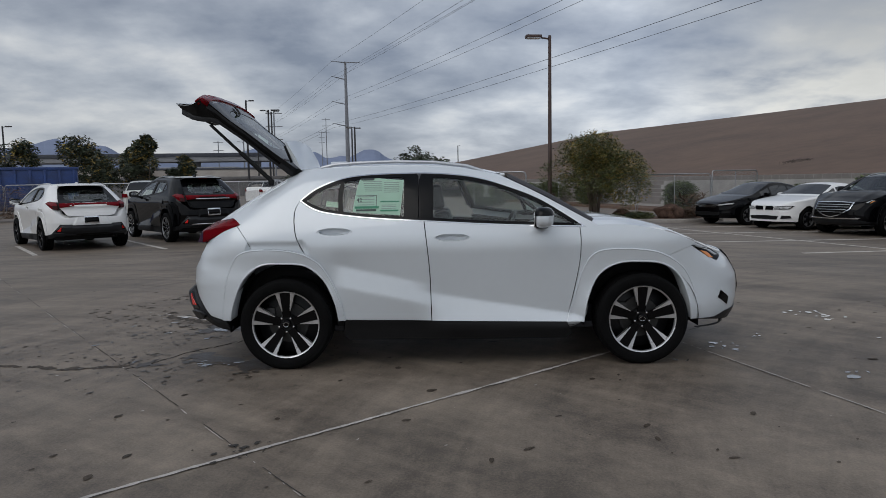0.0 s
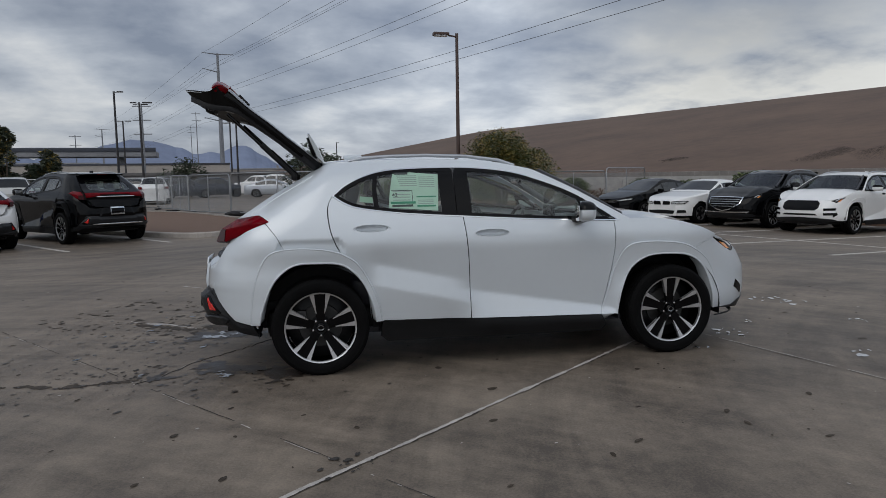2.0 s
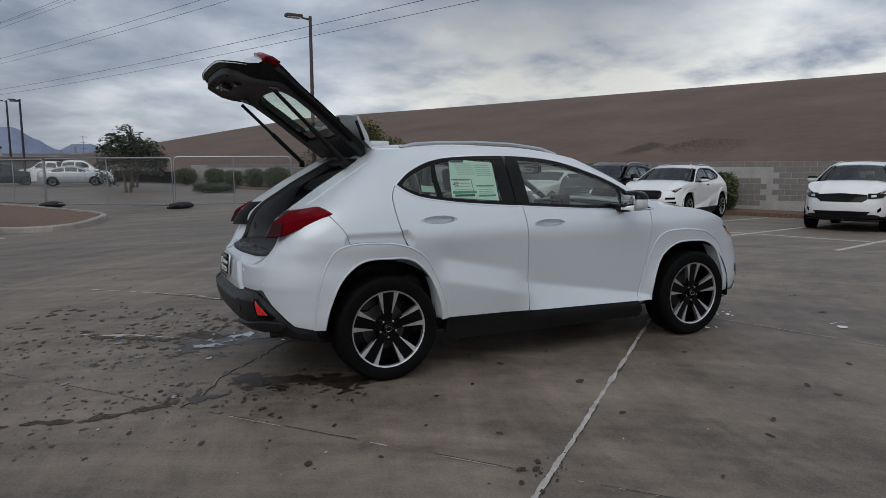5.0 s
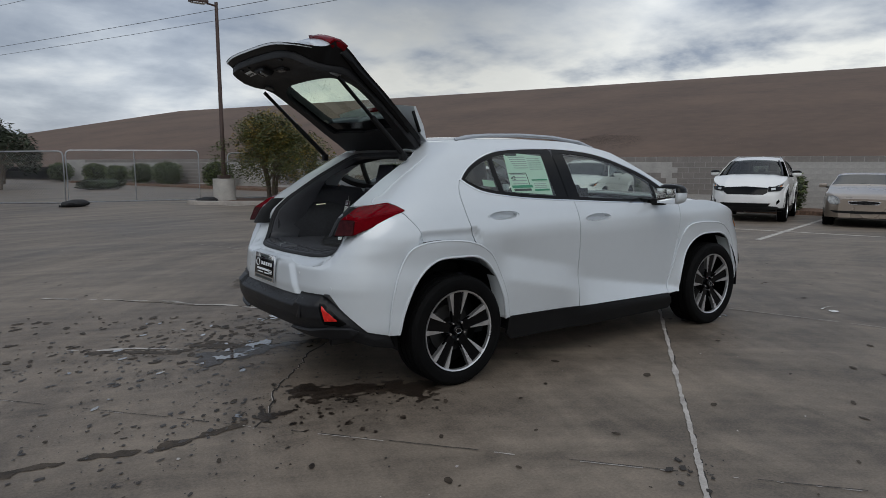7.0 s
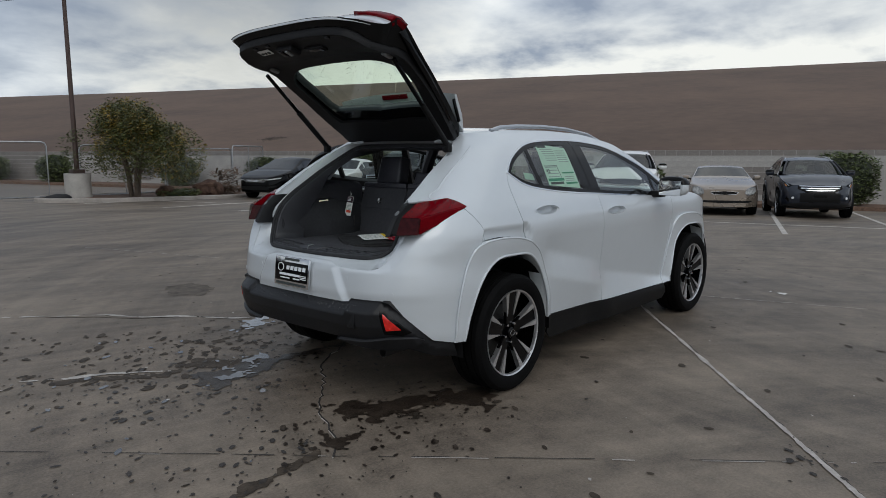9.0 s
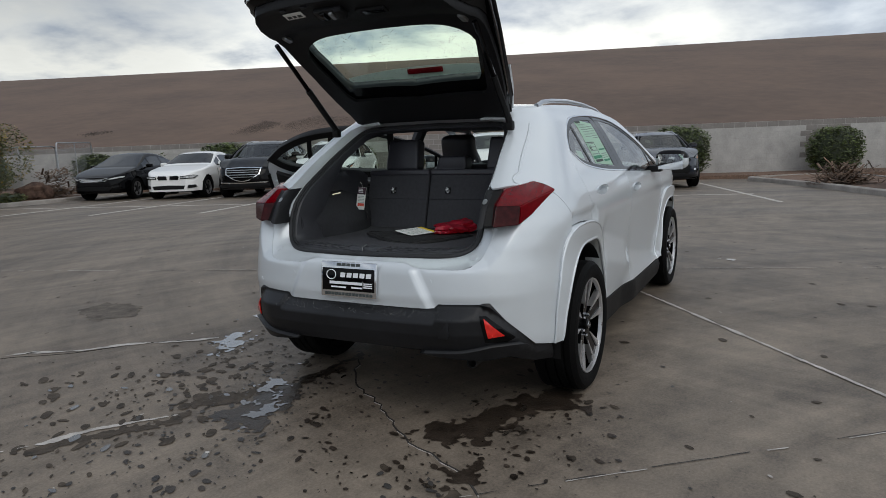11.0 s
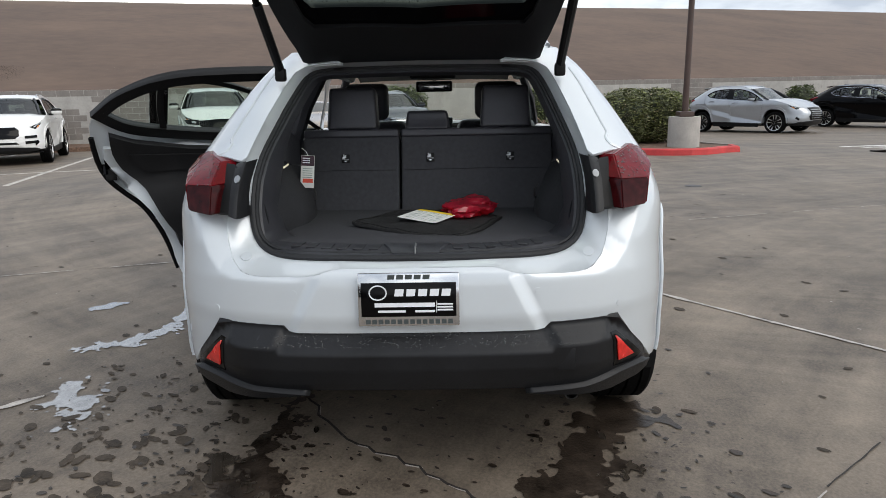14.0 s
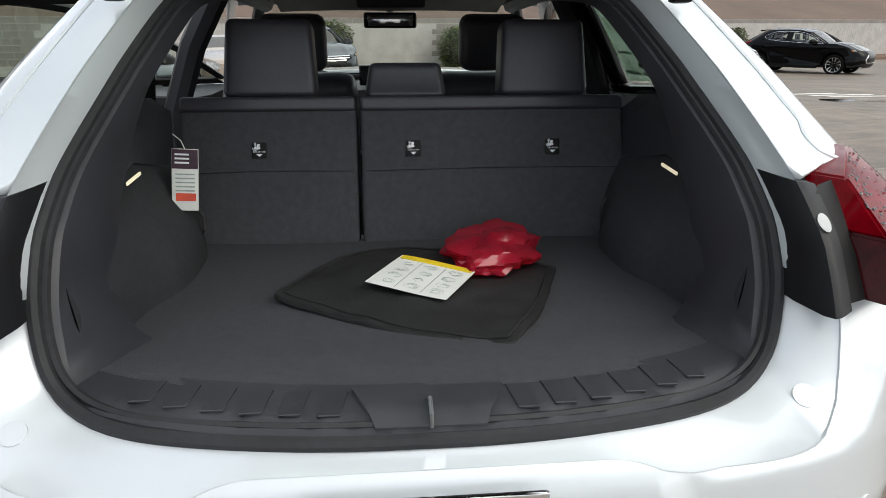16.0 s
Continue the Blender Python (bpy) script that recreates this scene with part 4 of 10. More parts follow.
        bar("rear_wiper", "plastic", car, [slope_fn(0.02, z0 + 0.01), slope_fn(0.1, z0 + 0.04), slope_fn(0.34, z0 + 0.05)], 0.010, 5)
    if rails:
        for s in (1, -1):
            pts = [(x, s * (section(x)[17][0] - 0.03), section(x)[18][1] + 0.035) for x in np.linspace(windows[0][0] - 0.1, windows[-1][1] - 0.55, 9)]
            bar("roof_rail", rails, car, pts, 0.018, 6)
    return car


def spot(s, d, L, wb, fo, turn=0.0):
    """Pose of a car parked nose outwards in the row, its nose at s along the row and d in from the line."""
    x, y = along(s, d)
    h = math.degrees(math.atan2(-OUT.y, -OUT.x)) + turn
    c = math.cos(radians(h)), math.sin(radians(h))
    x, y = x - c[0] * (wb / 2 + fo), y - c[1] * (wb / 2 + fo)
    g = gz(x, y)
    return pose(x, y, g, 0, math.degrees(math.atan((gz(x - c[0], y - c[1]) - gz(x + c[0], y + c[1])) / 2)), h)


ROWCARS = "cars parked along the block wall"


def suv_prof(xr, xf, H, cowl=1.0, zc=1.08, zn=0.86, roof0=0.42, tail=0.62, zt=1.05):
    return [(xr, zt - 0.06), (xr + 0.08, zt), (xr + 0.14, zt + 0.06), (xr + tail, H - 0.1), (xr + tail + 0.35, H - 0.03), (-0.35, H), (roof0 - 0.25, H - 0.02), (roof0, H - 0.07), (cowl, zc), (cowl + 0.1, zc - 0.03), (xf - 0.35, zn + 0.06), (xf - 0.06, zn), (xf, zn - 0.06)]


def make_row():
    # black compact sedan
    parked("sedan_car", "small black sedan parked beside a clipped shrub", "black", spot(14.4, 0.1, 4.55, 2.67, 0.93), 4.55, 1.75, 1.43, 2.67, 0.93,
           [(-2.28, 0.95), (-2.2, 1.0), (-1.75, 1.03), (-0.95, 1.34), (-0.5, 1.42), (-0.1, 1.43), (0.2, 1.38), (1.1, 0.98), (1.3, 0.95), (2.0, 0.78), (2.2, 0.72), (2.265, 0.66)],
           [(-2.3, 0.92), (1.2, 0.9), (2.3, 0.74)], 0.32, 5, True, "grey_alloy", windows=[(-1.35, -0.62), (-0.55, 0.25), (0.3, 0.75)],
           grille=("chrome", [(0, 0.56), (0.34, 0.57), (0.46, 0.64), (0.42, 0.67), (0, 0.65)], "gloss_black", "chrome"), lamps=[([(0.45, 0.6), (0.78, 0.66), (0.83, 0.74), (0.72, 0.73), (0.46, 0.67)], "gloss_black")], lower=[([(0, 0.3), (0.5, 0.31), (0.55, 0.42), (0, 0.43)], "plastic")], clad="black", group=ROWCARS, screen="row_screen")
    # white compact saloon
    parked("sedan_car", "white compact saloon with twin oval grilles", "white", spot(12.1, 0.1, 4.52, 2.76, 0.8), 4.52, 1.8, 1.42, 2.76, 0.8,
           [(-2.34, 0.97), (-2.28, 1.03), (-1.7, 1.06), (-1.05, 1.32), (-0.6, 1.41), (-0.2, 1.42), (0.1, 1.37), (0.85, 1.0), (1.05, 0.98), (1.9, 0.83), (2.1, 0.75), (2.18, 0.68)],
           [(-2.35, 0.95), (1.0, 0.93), (2.2, 0.76)], 0.32, 5, True, "grey_alloy", windows=[(-1.35, -0.75), (-0.68, 0.05), (0.1, 0.55)],
           grille=None, lamps=[([(0.36, 0.6), (0.72, 0.61), (0.8, 0.7), (0.7, 0.71), (0.38, 0.68)], "gloss_black")], lower=[([(0.04, 0.58), (0.3, 0.58), (0.33, 0.66), (0.28, 0.7), (0.06, 0.69)], "gloss_black"), ([(0, 0.3), (0.45, 0.3), (0.5, 0.4), (0, 0.42)], "plastic"), ([(0.56, 0.32), (0.76, 0.34), (0.74, 0.42), (0.58, 0.42)], "plastic")], clad="white", group=ROWCARS, screen="row_screen")
    # gold coupe
    parked("coupe_car", "champagne gold two-door coupe with round headlamps", "gold", spot(-0.2, 0.1, 4.52, 2.62, 0.92), 4.52, 1.83, 1.36, 2.62, 0.92,
           [(-2.29, 0.93), (-2.2, 0.98), (-1.6, 1.02), (-0.9, 1.27), (-0.45, 1.35), (-0.1, 1.36), (0.15, 1.32), (0.95, 0.99), (1.2, 0.96), (1.95, 0.82), (2.15, 0.75), (2.23, 0.68)],
           [(-2.3, 0.93), (1.0, 0.92), (2.25, 0.76)], 0.34, 5, False, "grey_alloy", windows=[(-0.95, -0.35), (-0.28, 0.65)],
           grille=("dark_alloy", [(0, 0.565), (0.28, 0.57), (0.335, 0.60), (0.35, 0.645), (0, 0.66)], "gloss_black", "chrome"), lamps=[([(0.50, 0.60), (0.60, 0.55), (0.74, 0.58), (0.81, 0.67), (0.78, 0.77), (0.66, 0.78), (0.54, 0.71)], "grey_alloy")], lower=[([(0, 0.34), (0.62, 0.36), (0.72, 0.41), (0, 0.41)], "plastic")], clad="gold", group=ROWCARS, screen="row_screen")


make_row()


# ---- the white crossover with its tailgate open ----
CAR = thing("crossover_car", "pearl white crossover with open tailgate and open rear side door", "car", pose(0.148, 5.86, 0))
U_R, U_F = -1.37, 1.16           # where the flanks turn into tail and nose
D_R, N_R, D_F, N_F = 0.75, 3.5, 1.08, 3.1
XREF = -2.12
ZW = [(0.16, 0.79), (0.24, 0.855), (0.33, 0.884), (0.42, 0.893), (0.50, 0.882), (0.62, 0.868), (0.76, 0.876), (0.88, 0.893), (0.95, 0.896), (1.03, 0.872), (1.10, 0.842), (1.25, 0.762), (1.38, 0.686), (1.45, 0.630), (1.51, 0.55)]
ZR = [(0.22, -2.03), (0.32, -2.095), (0.42, -2.122), (0.545, -2.135), (0.600, -2.138), (0.634, -2.143), (0.745, -2.131), (0.79, -2.118), (0.85, -2.10), (0.94, -2.06), (1.03, -2.01), (1.10, -1.93), (1.25, -1.70), (1.40, -1.43), (1.48, -1.27)]
ZF = [(0.2, 2.02), (0.3, 2.16), (0.45, 2.2), (0.62, 2.2), (0.75, 2.12), (0.85, 2.0), (1.1, 1.9)]


def quarter_table(D, n, k=160):
    """Arc length along a superellipse quarter, from the flank to the middle."""
    rows, last, s = [], None, 0.0
    for i in range(k + 1):
        a = i / k * math.pi / 2
        p = (D * math.sin(a) ** (2 / n), 0.89 * math.cos(a) ** (2 / n))
        if last:
            s += math.dist(last, p)
        rows.append((s, p[0], p[1] / 0.89))
        last = p
    return rows


TR, TF = quarter_table(D_R, N_R), quarter_table(D_F, N_F)
LEN_R, LEN_F = TR[-1][0], TF[-1][0]
U0, U9 = U_R - LEN_R, U_F + LEN_F


def seek(rows, s):
    lo, hi = 0, len(rows) - 1
    while hi - lo > 1:
        m = (lo + hi) // 2
        lo, hi = (m, hi) if rows[m][0] <= s else (lo, m)
    a, b = rows[lo], rows[hi]
    k = (s - a[0]) / max(b[0] - a[0], 1e-9)
    return a[1] + (b[1] - a[1]) * k, a[2] + (b[2] - a[2]) * k


UNDERCUT = [True]


def flank(x, z):
    """Half width of the body."""
    w = smooth_table(ZW, z, 0.035)
    for ax in (-1.32, 1.32):
        w += (0.006 if UNDERCUT[0] else 0.020) * math.exp(-((x - ax) / 0.45) ** 4) * smoothstep(1.0, 0.86, z)
    w += 0.020 * math.exp(-((z - 0.63) / 0.13) ** 2) * smoothstep(-1.25, -1.55, x)
    # door skins: a sharp crease falls towards the front wheel; it is hollow on the front door and proud on the rear one
    m = smoothstep(-1.02, -0.86, x) * smoothstep(0.95, 0.80, x)
    if m > 0.0 and z < 0.93:
        zf = 0.515 - 0.173 * x
        front = smooth_table([(0.10, 0.86), (0.30, 0.900), (zf, 0.851), (0.86, 0.895), (0.93, 0.897)], z, 0.014)
        zr = 0.407 - 0.225 * x
        rear = smooth_table([(0.10, 0.84), (0.32, 0.855), (zr, 0.890), (zr + 0.16, 0.867), (0.88, 0.894), (0.93, 0.897)], z, 0.014)
        k = smoothstep(-0.42, -0.12, x)
        w += (rear * (1 - k) + front * k - w) * m * smoothstep(0.93, 0.88, z)
    # undercut above the rear wheel arch, ending in a sharp corner behind and running down the door's edge
    if UNDERCUT[0] and -1.66 < x < -0.8:
        zs = 0.965 - 0.8 * max(x + 1.2, 0.0)
        w -= min(max(zs - z, 0.0) * 0.55, 0.022) * smoothstep(-1.635, -1.60, x) * smoothstep(-1.13, -1.19, x) * smoothstep(zs - 0.24, zs - 0.17, z)
    return w


def shell(u, z):
    """The body's skin, right side: u runs from the tail's middle (U0) over the flank (u = x) to the nose (U9). Left of the tail's middle it is mirrored."""
    side = -1.0
    if u < U0:
        u, side = 2 * U0 - u, 1.0
    if u > U9:
        u, side = 2 * U9 - u, 1.0
    if u < U_R:
        d, f = seek(TR, U_R - u)
        x = U_R - d
    elif u > U_F:
        d, f = seek(TF, u - U_F)
        x = U_F + d
    else:
        x, f = u, 1.0
    k = min(max((-0.4 - x) / 1.72, 0.0), 1.0)
    q = min(max((x - 1.0) / 1.2, 0.0), 1.0)
    xx = x + (smooth_table(ZR, z, 0.012) - XREF) * k ** 1.3 + (smooth_table(ZF, z, 0.03) - 2.2) * q ** 1.6
    return Vector((xx, side * f * flank(x, z), z))


LEDGE = [(0.0, 0.762), (0.335, 0.762), (0.385, 0.742), (0.585, 0.744), (0.645, 0.762), (0.690, 0.812), (0.722, 0.88), (0.752, 0.952)]


def to_line(pts, x, y):
    """Distance of a point from a line of points, and whether it lies on the line's left."""
    best, left = 9.0, False
    for (ax, ay), (bx, by) in zip(pts, pts[1:]):
        dx, dy = bx - ax, by - ay
        k = min(max(((x - ax) * dx + (y - ay) * dy) / (dx * dx + dy * dy), 0.0), 1.0)
        d = math.hypot(x - ax - k * dx, y - ay - k * dy)
        if d < best - 1e-9:
            best, left = d, dx * (y - ay) - dy * (x - ax) > 0
    return best, left


def ledge_depth(v, z):
    """How far the skin falls in between the bumper's upper crease and the tailgate opening."""
    d, left = to_line(LEDGE, abs(v), z)
    if not left or z > 0.955:
        return 0.0
    return min(0.62 * (d * d / 0.028 if d < 0.014 else d - 0.007), 0.05)


def tail_skin(u, z):
    """The tail's skin with the crease round the opening and the raised panel behind the plate."""
    p = shell(u, z)
    if p.x > -1.5:
        return p
    v = abs(p.y)
    side = 0.335 + (0.762 - z) * 0.50
    proud = 0.0
    if z < 0.762:
        proud = 0.021 * smoothstep(0.0, 0.052, side - v) * smoothstep(0.765, 0.758, z)
    return p + Vector((ledge_depth(v, z) - proud, 0, 0))


def us(x, z):
    """u of the flank point at x."""
    lo, hi = U0, U9
    for _ in range(40):
        m = (lo + hi) / 2
        lo, hi = (m, hi) if shell(m, z).x < x else (lo, m)
    return lo


def ur(y, z):
    """u of the tail point y metres from the middle."""
    lo, hi = U0, -0.9
    for _ in range(40):
        m = (lo + hi) / 2
        lo, hi = (m, hi) if abs(shell(m, z).y) < abs(y) else (lo, m)
    return lo


def uf(y, z):
    lo, hi = 1.0, U9
    for _ in range(40):
        m = (lo + hi) / 2
        lo, hi = (m, hi) if abs(shell(m, z).y) > abs(y) else (lo, m)
    return lo


def S(*pts):
    return [(us(x, z), z) for x, z in pts]


def R(*pts):
    return [(ur(y, z), z) for y, z in pts]


def Fr(*pts):
    return [(uf(y, z), z) for y, z in pts]


def left_shell(u, z):
    p = shell(-u, z)
    return Vector((p.x, -p.y, p.z))


def mirror_skin(fn):
    def left(u, z):
        p = fn(-u, z)
        return Vector((p.x, -p.y, p.z))
    return left


def panel(name, poly, material, parent=None, sides=(-1, 1), label="", gap=0.0035, skin=None, **kw):
    """One body panel on each side named."""
    made = []
    poly = inset(poly, gap) if gap else poly
    for s in sides:
        p = poly if s < 0 else [(-u, z) for u, z in poly[::-1]]
        k = dict(kw)
        if "holes" in k and s > 0:
            k["holes"] = [[(-u, z) for u, z in h[::-1]] for h in k["holes"]]
        made.append(patch(name, p, (skin or shell) if s < 0 else mirror_skin(skin) if skin else left_shell, material, parent or CAR, label, **k))
    return made


# outlines on the flank
DOOR_REAR = [(-1.21, 1.25), (-1.245, 1.17), (-1.235, 1.03), (-1.20, 0.92), (-1.165, 0.855)]
ARCH_R_TOP = [(-1.165, 0.855), (-1.28, 0.885), (-1.44, 0.898), (-1.56, 0.893)]
ARCH_R_FRONT = [(-1.165, 0.855), (-1.06, 0.785), (-0.975, 0.65), (-0.915, 0.50), (-0.885, 0.36)]
ARCH_R_BACK = [(-1.56, 0.893), (-1.66, 0.855), (-1.735, 0.72), (-1.775, 0.55), (-1.79, 0.375)]
SILL = [(-0.885, 0.36), (-0.24, 0.348), (0.765, 0.325)]
BGAP = [(-0.24, 0.348), (-0.25, 0.73), (-0.285, 1.088)]
BELT_R = [(-0.285, 1.088), (-0.55, 1.105), (-0.82, 1.13), (-1.07, 1.172), (-1.21, 1.25)]
BELT_F = [(0.86, 1.03), (0.59, 1.04), (0.15, 1.06), (-0.285, 1.088)]
FDOOR = [(0.765, 0.325), (0.815, 0.54), (0.855, 0.75), (0.865, 0.9), (0.86, 1.03)]
DLO_TOP = [(-1.21, 1.25), (-1.10, 1.335), (-0.92, 1.408), (-0.71, 1.438), (-0.33, 1.446), (-0.07, 1.432), (0.14, 1.40), (0.35, 1.335), (0.57, 1.245), (0.78, 1.115), (0.90, 1.032)]
ARCH_F = [(0.765, 0.325), (0.83, 0.54), (0.885, 0.72), (0.965, 0.835), (1.10, 0.865), (1.33, 0.855), (1.48, 0.815), (1.63, 0.71), (1.715, 0.54), (1.74, 0.33)]


def curve(pts, step=0.03):
    return spline(pts, step)


def chain(*runs):
    out = []
    for r in runs:
        for p in r:
            if not out or math.dist(out[-1], p) > 1e-6:
                out.append(p)
    if math.dist(out[0], out[-1]) < 1e-6:
        out.pop()
    return out


SEAM_R = [(-1.56, 0.893), (-1.60, 0.98), (-1.69, 1.09)]
roof_line = [(-1.22, 1.485), (-0.93, 1.502), (-0.5, 1.506), (-0.07, 1.492), (0.19, 1.448), (0.30, 1.42)]
a_pillar = [(0.30, 1.42), (0.56, 1.29), (0.80, 1.155), (1.01, 1.035)]
seal_half = [(0.0, 0.810), (0.28, 0.807), (0.42, 0.803), (0.492, 0.811), (0.530, 0.834), (0.551, 0.880), (0.559, 0.96), (0.556, 1.07), (0.548, 1.13), (0.528, 1.20), (0.482, 1.35), (0.452, 1.395), (0.39, 1.413), (0.0, 1.420)]
opening_half = [(0.0, 0.785), (0.15, 0.785), (0.255, 0.783), (0.30, 0.770), (0.34, 0.763), (0.43, 0.760), (0.515, 0.760), (0.565, 0.771), (0.598, 0.800), (0.620, 0.850), (0.632, 0.900), (0.630, 0.935), (0.592, 0.952), (0.580, 1.0), (0.578, 1.09), (0.556, 1.21), (0.510, 1.37), (0.478, 1.412), (0.39, 1.432), (0.0, 1.438)]


def recess(v, z):
    """How far the tailgate seal lies inside the outer skin."""
    low = 0.030 + 0.29 * v * v + 0.15 * v ** 4
    return low + (0.11 - low) * smoothstep(0.80, 1.0, z)


open_curve = spline(opening_half, 0.03)
open_low = [p for p in open_curve if p[1] <= 0.945 and p[0] >= 0]
open_high = [p for p in open_curve if p[1] >= 1.10]

frame_poly = chain(S(*curve(DOOR_REAR)), S(*curve(ARCH_R_TOP)), S(*curve(SEAM_R)), R((0.748, 1.112), (0.66, 1.110), (0.595, 1.10)), R(*[p for p in open_high if p[0] > 0.3]), R((0.39, 1.475)), S(*curve(roof_line)), S(*curve(a_pillar)), S(*curve([(1.01, 1.035), (0.90, 1.032)])), S(*curve(DLO_TOP)[::-1]))
panel("side_frame", frame_poly, "pearl", step=0.028)
rdoor_poly = chain(S(*curve(DOOR_REAR)), S(*curve(ARCH_R_FRONT)), S(*curve([SILL[0], SILL[1]])), S(*curve(BGAP)), S(*curve(BELT_R)))
def handle_hole(x, z):
    return [(us(x, z) + 0.122 * math.cos(a), z + 0.0265 * math.sin(a)) for a in np.linspace(0, math.tau, 28, endpoint=False)]


REAR_DOOR = panel("rear_door", rdoor_poly, "pearl", sides=(-1,), step=0.019, holes=[handle_hole(-0.945, 1.022)])[0]
fdoor_poly = chain(S(*curve(BGAP)), S(*curve(BELT_F)[::-1]), S(*curve(FDOOR)[::-1]), S(*curve([SILL[1], SILL[2]])[::-1]))
FRONT_DOORS = panel("front_door", fdoor_poly, "pearl", step=0.019, holes=[handle_hole(-0.08, 0.968)])

# hood line and fenders
HOOD = [(0.95, 1.045), (1.19, 1.045), (1.40, 1.015), (1.58, 0.965), (1.74, 0.90), (1.86, 0.845)]


def hood_pt(x, z):
    u = us(x, z)
    return (u, z)


LAMP_TOP = [(1.70, 0.872), (1.86, 0.845), (1.97, 0.79)]
LAMP_LOW = [(1.70, 0.872), (1.79, 0.815), (1.89, 0.762), (1.93, 0.748)]
F_SEAM = [(1.70, 0.872), (1.60, 0.84), (1.50, 0.80)]
fender_poly = chain(S(*curve(FDOOR)), [hood_pt(*p) for p in curve(HOOD[:5])], S(*curve(F_SEAM)), S(*curve([p for p in ARCH_F if p[0] <= 1.5] )[::-1]))
panel("fender", fender_poly, "pearl", step=0.05)

bump_f = chain(S((1.48, 0.812)), S(*curve([(1.50, 0.80), (1.60, 0.84), (1.70, 0.872)])), S(*curve(LAMP_LOW)), S((1.97, 0.775)), Fr((0.6, 0.80), (0.35, 0.81), (0.0, 0.81)))
low_f = chain(Fr((0.0, 0.40), (0.4, 0.385)), S((2.0, 0.36), (1.9, 0.325), (1.74, 0.325)), S(*curve([(1.74, 0.33), (1.715, 0.54), (1.63, 0.71), (1.48, 0.812)])))
full_front = chain(bump_f, [(2 * U9 - u, z) for u, z in bump_f[::-1]], [(2 * U9 - u, z) for u, z in low_f[::-1]], low_f)
patch("front_bumper", full_front, shell, "pearl", CAR, step=0.06)
lipf = chain(Fr((0.0, 0.40), (0.4, 0.385)), S((2.0, 0.36), (1.9, 0.325), (1.74, 0.325), (1.74, 0.255), (1.9, 0.25)), Fr((0.55, 0.24), (0.0, 0.23)))
lipl = [p for p in lipf if p[1] > 0.32]
lipb = [p for p in lipf if p[1] <= 0.32]
patch("front_lip", chain(lipl[::-1], [(2 * U9 - u, z) for u, z in lipl], [(2 * U9 - u, z) for u, z in lipb[::-1]], lipb), shell, "cladding", CAR, step=0.06, off=0.006)
g_half = [(0.0, 0.42), (0.38, 0.42), (0.44, 0.52), (0.33, 0.66), (0.40, 0.785), (0.0, 0.80)]
patch("grille", Fr(*g_half) + [(2 * U9 - u, z) for u, z in Fr(*g_half)[::-1]], shell, "gloss_black", CAR, step=0.06, off=0.012, thick=0.03)
panel("fog_pocket", S((1.92, 0.47), (2.02, 0.40), (2.03, 0.47), (1.95, 0.53)), "gloss_black", off=0.004, step=0.04)
HEAD = panel("headlight", chain(S(*curve(LAMP_LOW)), S((1.97, 0.775)), S(*curve(LAMP_TOP)[::-1])), "gloss_black", step=0.03, off=0.002, thick=0.03, label="clear headlamp with an amber marker")
for hl, s in zip(HEAD, (-1, 1)):
    panel("marker_lens", S((1.765, 0.838), (1.85, 0.775), (1.895, 0.768), (1.83, 0.822)), "amber", hl, (s,), off=0.006, step=0.02, thick=0.008)
    panel("lamp_lens", S((1.72, 0.868), (1.855, 0.838), (1.945, 0.785), (1.905, 0.785), (1.84, 0.828)), "lamp_glass", hl, (s,), off=0.007, step=0.02, thick=0.008)

# bonnet, roof, screen
def hood_z(x, y):
    e = smooth_table([(0.85, 1.05), *HOOD, (1.97, 0.80), (2.12, 0.74)], x, 0.05)
    w = 0.79 - 0.10 * smoothstep(1.3, 2.0, x)
    return e + 0.045 * (1 - min(abs(y) / w, 1.15) ** 2) + 0.012 * math.exp(-((abs(y) - 0.52) / 0.09) ** 2)


hx = [0.97, 1.1, 1.25, 1.4, 1.55, 1.7, 1.82, 1.9]
edge = [(x, abs(shell(us(x, lerp_table(HOOD, x)), lerp_table(HOOD, x)).y) - 0.004) for x in hx]
hood_poly = [(x, -y) for x, y in edge] + [(1.99, -0.62), (2.07, -0.35), (2.09, 0.0), (2.07, 0.35), (1.99, 0.62)] + [(x, y) for x, y in edge[::-1]] + [(0.93, 0.4), (0.90, 0.0), (0.93, -0.4)]
patch("bonnet", hood_poly, lambda x, y: (x, y, hood_z(x, y)), "pearl", CAR, step=0.06, thick=0.02)


def roof_z(x, y):
    e = smooth_table([(-1.35, 1.462), (-1.22, 1.483), (-0.93, 1.502), (-0.5, 1.508), (-0.07, 1.494), (0.19, 1.45), (0.40, 1.40)], x, 0.06)
    return e + 0.030 * (1 - (y / 0.58) ** 2)


rx_ = [-1.22, -1.0, -0.8, -0.6, -0.4, -0.2, 0.0, 0.15, 0.28]


def roof_edge(x):
    z = lerp_table(roof_line, x)
    return abs(shell(us(x, z), z).y)


